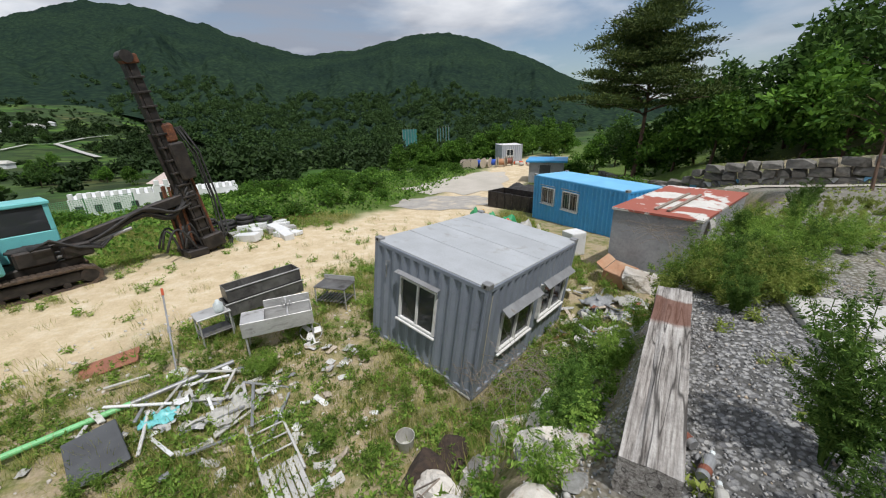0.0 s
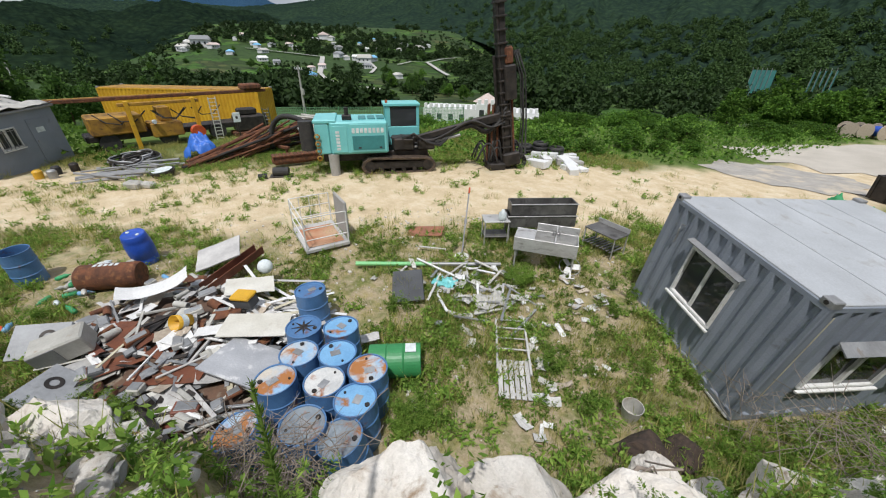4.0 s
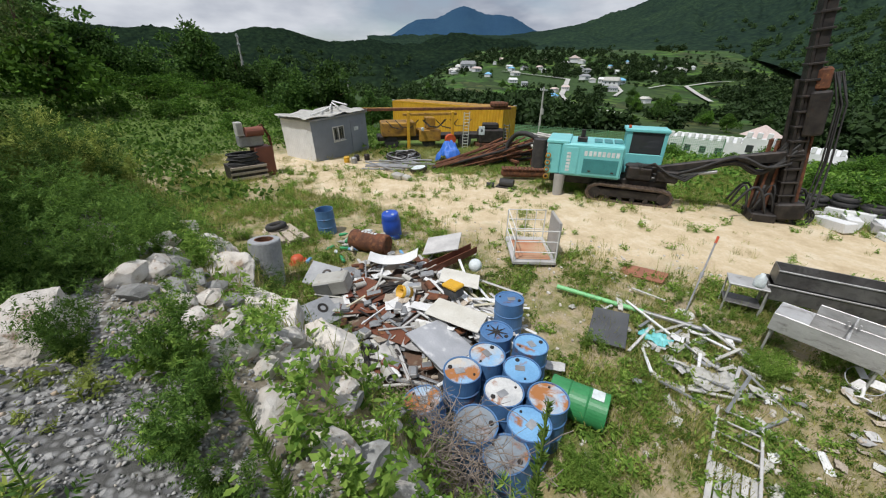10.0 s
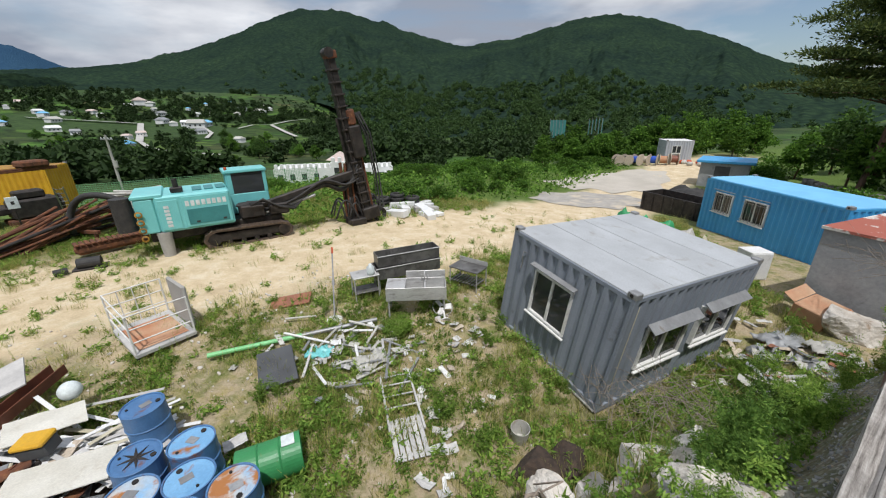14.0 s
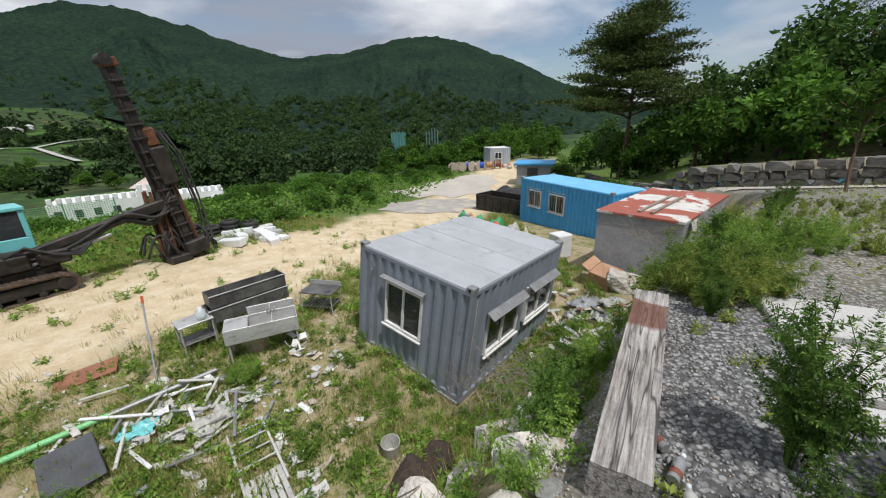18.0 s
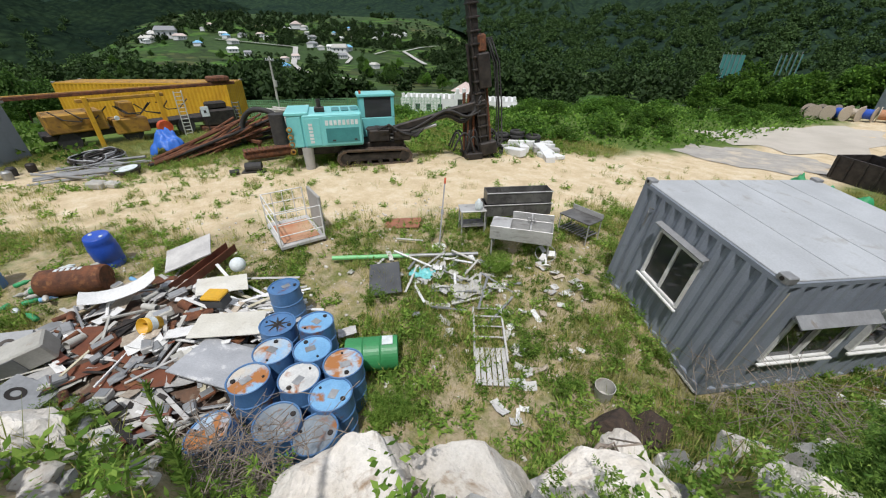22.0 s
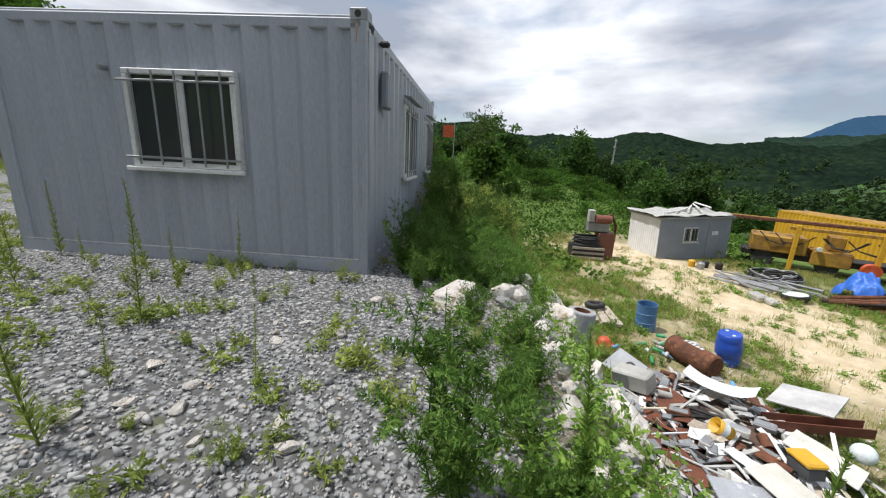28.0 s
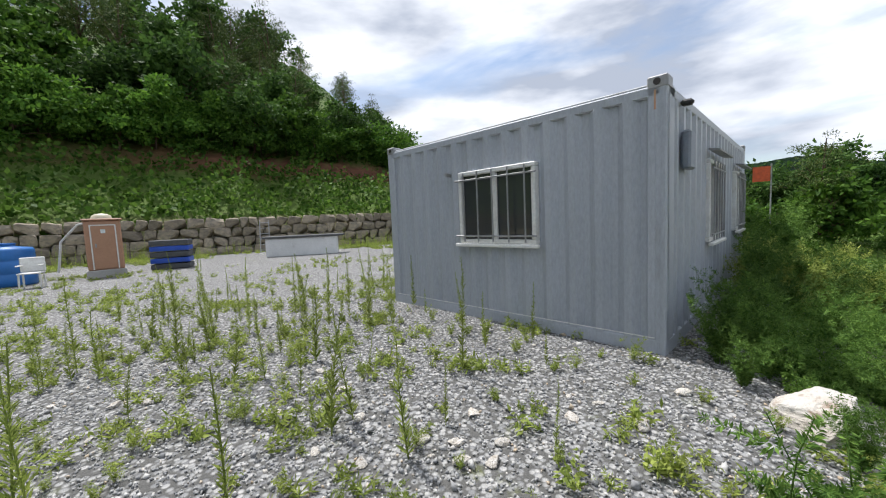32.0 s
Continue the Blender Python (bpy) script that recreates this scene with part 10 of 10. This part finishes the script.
pavement("pavement", [(-2.6, 33.2), (1.5, 31.0), (7.2, 31.2), (9.6, 43), (6.5, 43.5), (1.0, 38)], M["lane_pale"], "pale concrete hard-standing at the end of the track")
pavement("pavement", [(-2.4, 25.2), (1.8, 23.6), (5.2, 25.4), (4.6, 29.6), (0.6, 29.8), (-1.6, 28.5)], M["crushed"], "grey crushed stone patch on the track")
def terrace_lane():
    line = [(30.0, 5.6), (25.0, 9.4), (19.6, 14.0), (16.0, 19.6), (14.4, 26.5)]
    P = np.array([np.array(a) + (np.array(b) - np.array(a)) * t for a, b in zip(line, line[1:]) for t in np.linspace(0, 1, 10, endpoint=False)])
    g = np.gradient(P, axis=0)
    nrm = unit(np.stack([-g[:, 1], g[:, 0], np.zeros(len(P))], 1))[:, :2]
    V = np.concatenate([np.c_[Q, land(Q[:, 0], Q[:, 1]) + 0.05] for Q in (P + nrm * 1.7, P, P - nrm * 1.7)])
    n = len(P)
    F = np.array([(k * n + i, k * n + i + 1, (k + 1) * n + i + 1, (k + 1) * n + i) for k in range(2) for i in range(n - 1)])
    tagged(arrays("road", V, F, M["lane_pale"]), "pale concrete lane below the eastern stone wall", "road", kind="structure")
    kerb = tagged(new("kerb"), "low painted kerb along the lane, blue and white by turns", "kerb", kind="structure")
    for i in range(0, n - 2, 1):
        a, b = P[i] - nrm[i] * 1.85, P[i + 1] - nrm[i + 1] * 1.85
        if math.hypot(*(b - a)) < 0.2:
            continue
        L = math.hypot(*(b - a))
        z = land1(*((a + b) / 2))
        part("kerb_block", box((0, -0.09, -0.1), (L - 0.02, 0.09, 0.34), 0.02, frame_of((a[0], a[1], z), (b[0] - a[0], b[1] - a[1], 0))), M["blue_roof" if i % 4 == 1 else "white_plaster"], kerb)


terrace_lane()
# golf practice nets on the slope
for k in range(2):
    for j in range(5):
        a = radians((3.0 if k == 0 else -2.0) - 0.42 * j)
        d = 240
        q = thing("safety_net", pose(-d * math.sin(a), d * math.cos(a), -13 + j * 0.2 * k, 0, 0, 70 if k else 10), "tall green practice net between thin masts", "net", "practice nets")
        part("net", box((-0.9, -0.02, 0), (0.9, 0.02, 12)), M["teal_net"], q)
        part("mast", tube(bmesh.new(), (-0.95, 0, 0), (-0.95, 0, 13), 0.12, seg=6), M["steel_dull"], q)

# ---- the terrace's southern side ----
def booth():
    m = frame_of((8.25, -14.75, land1(7.7, -15)), (-0.89, -0.45, 0)) @ Matrix.Scale(0.82, 4)
    ob = thing("toilet_booth", m, "tan portable toilet booth on a concrete plinth", "toilet booth")
    part("plinth", box((-0.05, -0.05, -0.1), (1.15, 1.15, 0.3), 0.02), M["concrete"], ob)
    part("body", box((0, 0, 0.301), (1.1, 1.1, 2.25), 0.04), M["tan"], ob)
    d = part("door", box((0.2, -0.03, 0.36), (0.9, -0.001, 2.05), 0.01), M["tan"], ob)
    for lo, hi in (((0.16, -0.045, 0.33), (0.2, -0.0305, 2.09)), ((0.9, -0.045, 0.33), (0.94, -0.0305, 2.09)), ((0.2, -0.045, 2.05), (0.9, -0.0305, 2.09))):
        part("door_frame", box(lo, hi, 0.004), M["white_frame"], d)
    part("handle", box((0.28, -0.06, 1.2), (0.33, -0.0305, 1.35), 0.01), M["steel_dull"], d)
    part("sign", box((0.48, -0.036, 1.75), (0.62, -0.0305, 1.9)), M["white_mark"], d)
    part("roof", box((-0.06, -0.06, 2.251), (1.16, 1.16, 2.33), 0.03), M["tan"], ob)
    part("dome", lathe(bmesh.new(), [(0.34, 2.33), (0.3, 2.45), (0.18, 2.53), (0, 2.55)], 24, pose(0.55, 0.55, 0)), M["cream"], ob, "pale skylight dome", smooth=True)


booth()
tk = thing("water_tank", pose(10.0, -14.4, land1(10, -14.4), 0, 0, 20) @ Matrix.Diagonal((0.8, 0.8, 0.86, 1)), "squat blue plastic water tank", "tank")
part("tank", lathe(bmesh.new(), [(0, 0), (0.7, 0), (0.76, 0.06), (0.76, 0.4), (0.73, 0.43), (0.76, 0.46), (0.76, 0.85), (0.73, 0.88), (0.76, 0.91), (0.76, 1.2), (0.7, 1.3), (0.3, 1.36), (0.28, 1.42), (0, 1.42)], 30), M["tank_blue"], tk, smooth=True)
part("lid", lathe(bmesh.new(), [(0, 1.421), (0.3, 1.421), (0.3, 1.47), (0, 1.48)], 24), M["tank_blue"], tk)
ch = thing("plastic_chair", pose(8.75, -13.3, land1(8.75, -13.3), 0, 0, 200), "white plastic garden chair", "chair")
part("seat", box((-0.24, -0.22, 0.4), (0.24, 0.24, 0.44), 0.02), M["white_frame"], ch)
part("backrest", box((-0.25, 0.22, 0.441), (0.25, 0.27, 0.85), 0.02), M["white_frame"], ch)
for x in (-0.21, 0.21):
    for y in (-0.19, 0.21):
        part("leg", tube(bmesh.new(), (x, y, 0), (x * 0.95, y * 0.95, 0.4), 0.022, seg=8), M["white_frame"], ch)
    part("armrest", box((x - 0.03, -0.2, 0.62), (x + 0.03, 0.219, 0.65), 0.01), M["white_frame"], ch)
pf_ = thing("bent_pipe", pose(8.6, -15.6, land1(8.6, -15.6)), "bent white pipe frame propped by the wall", "frame")
part("frame", poly_tube(bmesh.new(), [(0.9, 0, 0.2), (0.75, 0, 1.2), (0.2, 0.1, 1.75), (-0.7, 0.2, 1.95), (-1.0, 0.2, 0.0)], 0.035, 7), M["white_frame"], pf_)
pl = thing("crate_pallet", pose(6.6, -16.6, land1(6.6, -16.6), 0, 0, 8), "stack of dark blue plastic crates", "crate")
for k in range(5):
    part("crate", box((-0.6, -0.4, 0.02 + 0.22 * k), (0.6, 0.4, 0.2 + 0.22 * k), 0.02), M["plastic_blue"] if k % 2 else M["black_board"], pl)
wbx = thing("white_counter", frame_of((3.8, -19.0, land1(2, -19)), (-1, 0.06, 0)), "long low white counter with a dark top", "counter")
part("body", box((0, 0, 0), (3.2, 0.8, 0.85), 0.02), M["scrap_white_plain"], wbx)
part("top", box((-0.1, -0.1, 0.851), (3.5, 0.9, 0.95), 0.02), M["black_board"], wbx)
ladder(pose(14.1, -15.8, land1(14.1, -15.8), 12, 0, 140), 2.3, 0.55, 8, M["steel_dull"], "aluminium ladder leaning on the stone wall")
ladder(pose(4.6, -22.0, land1(4.6, -22.0), -22, 0, 185), 1.9, 0.5, 6, M["steel_dull"], "short ladder leaning on the stone wall")
yb = thing("yellow_barrel", pose(14.5, -15.4, land1(14.5, -15.4) + 0.65, 0, 90, 30), "yellow plastic barrel lying on a stand", "barrel")
part("barrel", lathe(bmesh.new(), [(0, -0.55), (0.36, -0.55), (0.42, -0.45), (0.42, 0.45), (0.36, 0.55), (0, 0.55)], 24), M["yellow"], yb, smooth=True)
part("stand", box((0.43, -0.4, -0.4), (0.64, 0.4, 0.4), 0.02), M["rust"], yb)
for k in range(3):
    q = thing("white_door_panel", pose(15.0 + 0.3 * k, -14.3 + 0.1 * k, land1(15.1, -14.3), -12, 0, 150), "old white fridge door panel propped up", "panel")
    part("panel", box((-0.45, -0.05, 0), (0.45, 0.05, 1.4), 0.02), M["scrap_white"], q)


def cottage():
    m = frame_of((20.2, -12.6, land1(19, -13.4)), (-0.93, -0.36, 0))
    ob = thing("garden_cottage", m, "small lilac and green cottage with white trim", "cottage")
    part("lower_wall", box((0, 0, 0), (4, 4, 0.8), 0.02), M["lilac"], ob)
    w = part("upper_wall", box((0.01, 0.01, 0.801), (3.99, 3.99, 2.3), 0.0), M["green_siding"], ob)
    window_in(ob, pose(0, -0.06, 0), 2.4, 3.3, 0.9, 1.9)
    bm = bmesh.new()
    v = [bm.verts.new(p) for p in ((-0.4, -0.4, 2.25), (4.4, -0.4, 2.25), (4.4, 4.4, 2.25), (-0.4, 4.4, 2.25), (2.0, -0.4, 3.4), (2.0, 4.4, 3.4))]
    for f in ((0, 4, 5, 3), (1, 2, 5, 4), (0, 1, 4), (2, 3, 5), (3, 2, 1, 0)):
        bm.faces.new([v[i] for i in f])
    part("roof", bm, M["shingle"], ob)
    for a, b in (((-0.45, -0.43, 2.2), (2.0, -0.43, 3.38)), ((4.45, -0.43, 2.2), (2.0, -0.43, 3.38))):
        part("bargeboard", tube(bmesh.new(), a, b, 0.1, seg=4), M["white_frame"], ob)
    part("porch_post", box((4.0, -1.2, 0), (4.1, -1.1, 2.2), 0.01), M["white_frame"], ob)


cottage()
sw = thing("swing_bench", frame_of((13.3, -9.6, land1(12.5, -10)), (-0.9, -0.43, 0)), "green canvas garden bench on a steel frame", "bench")
part("seat", box((0, 0, 0.4), (1.8, 0.55, 0.45), 0.02), M["green_bag"], sw)
part("backrest", box((0, 0.551, 0.42), (1.8, 0.6, 1.0), 0.02, pose(0, 0, 0, -8, 0, 0)), M["green_bag"], sw)
for x in (0.05, 1.75):
    part("leg", tube(bmesh.new(), (x, 0.05, 0), (x, 0.05, 0.42), 0.02, seg=8), M["steel_dull"], sw)
    part("leg", tube(bmesh.new(), (x, 0.5, 0), (x, 0.5, 0.95), 0.02, seg=8), M["steel_dull"], sw)


# parked car at the end of the terrace road
def car():
    m = frame_of((18.4, 11.6, land1(18.8, 12.2)), (0.8, -0.6, 0))
    ob = thing("parked_car", m, "white car parked beside the stone wall", "car")
    bm = bmesh.new()
    prof = [(0, 0.35), (0.05, 0.75), (0.9, 0.92), (1.5, 1.42), (3.0, 1.45), (3.8, 1.0), (4.2, 0.9), (4.25, 0.4), (4.2, 0.25), (0.1, 0.25)]
    L = [[bm.verts.new((x, y, z)) for x, z in prof] for y in (0, 1.7)]
    n = len(prof)
    bm.faces.new(L[0])
    bm.faces.new(L[1][::-1])
    for i in range(n):
        bm.faces.new((L[0][(i + 1) % n], L[0][i], L[1][i], L[1][(i + 1) % n]))
    part("body", bm, M["white_frame"], ob)
    part("side_window", box((1.35, -0.01, 0.95), (3.2, -0.002, 1.35), 0.0), M["glass"], ob)
    part("headlight", box((0.02, 0.1, 0.62), (0.06, 0.45, 0.75), 0.0), M["steel_dull"], ob)
    for x in (0.85, 3.4):
        for y in (-0.02, 1.52):
            w = part("wheel", tube(bmesh.new(), (x, y, 0.31), (x, y + 0.2, 0.31), 0.31, seg=20), M["black_rubber"], ob)
            part("rim", tube(bmesh.new(), (x, y - 0.01, 0.31), (x, y + 0.21, 0.31), 0.19, seg=14), M["steel_dull"], w)


car()

# ---- dry stone retaining walls, stone by stone ----
def stone_wall(name, line, height, rows, length, label, seed, batter=0.12):
    """Stones laid in courses along a line; every stone is a piece of its own."""
    rs = np.random.RandomState(seed)
    ob = tagged(new(name), label, "retaining wall", kind="structure")
    tot = 0
    seg = []
    for (ax, ay), (bx2, by2) in zip(line, line[1:]):
        L = math.hypot(bx2 - ax, by2 - ay)
        seg.append((tot, L, ax, ay, (bx2 - ax) / L, (by2 - ay) / L))
        tot += L
    made = 0
    for r in range(rows):
        s = rs.uniform(0, length * 0.5)
        while s < tot:
            w = length * rs.uniform(0.6, 1.45)
            for s0, L, ax, ay, dx, dy in seg:
                if s0 <= s < s0 + L:
                    t = s - s0 + w / 2
                    x, y = ax + dx * t, ay + dy * t
                    nx_, ny_ = dy, -dx
                    hh = height / rows
                    z = stone_base(x, y) + hh * (r + 0.5)
                    o = new("stone", wall_rocks[rs.randint(len(wall_rocks))])
                    o.parent = ob
                    o.matrix_world = Matrix.Translation((x - nx_ * batter * r, y - ny_ * batter * r, z)) @ pose(0, 0, 0, rs.uniform(-8, 8), rs.uniform(-8, 8), math.degrees(math.atan2(dy, dx))) @ Matrix.Diagonal((w * 0.72, 0.42, hh * 0.74 * rs.uniform(0.9, 1.12), 1))
                    made += 1
            s += w
    return made


wall_rocks = [rock_mesh(70 + k, 3, 1.0, True) for k in range(8)]
for me in wall_rocks:
    me.materials.append(M["wall_stone"])


def stone_base(x, y):
    return float(min(land1(x, y), land1(x * 0.985, y * 0.985), land1(x * 0.97, y * 0.97))) - 0.1


stone_wall("wall_south", [(23, -16), (16.5, -19.5), (10.6, -22.3), (3, -24.3), (-2, -24.5), (-6.5, -24.8)], 2.1, 4, 0.72, "mossy dry stone retaining wall below the wooded bank", 5)
wall_rocks = [me.copy() for me in wall_rocks]
for me in wall_rocks:
    me.materials.clear()
    me.materials.append(M["wall_stone_dark"])
stone_wall("wall_east", [(27, 9.6), (21.5, 14.6), (17.8, 20.1), (16.2, 27.1), (16.4, 33)], 1.4, 3, 0.85, "dark dry stone retaining wall along the terrace road", 6)
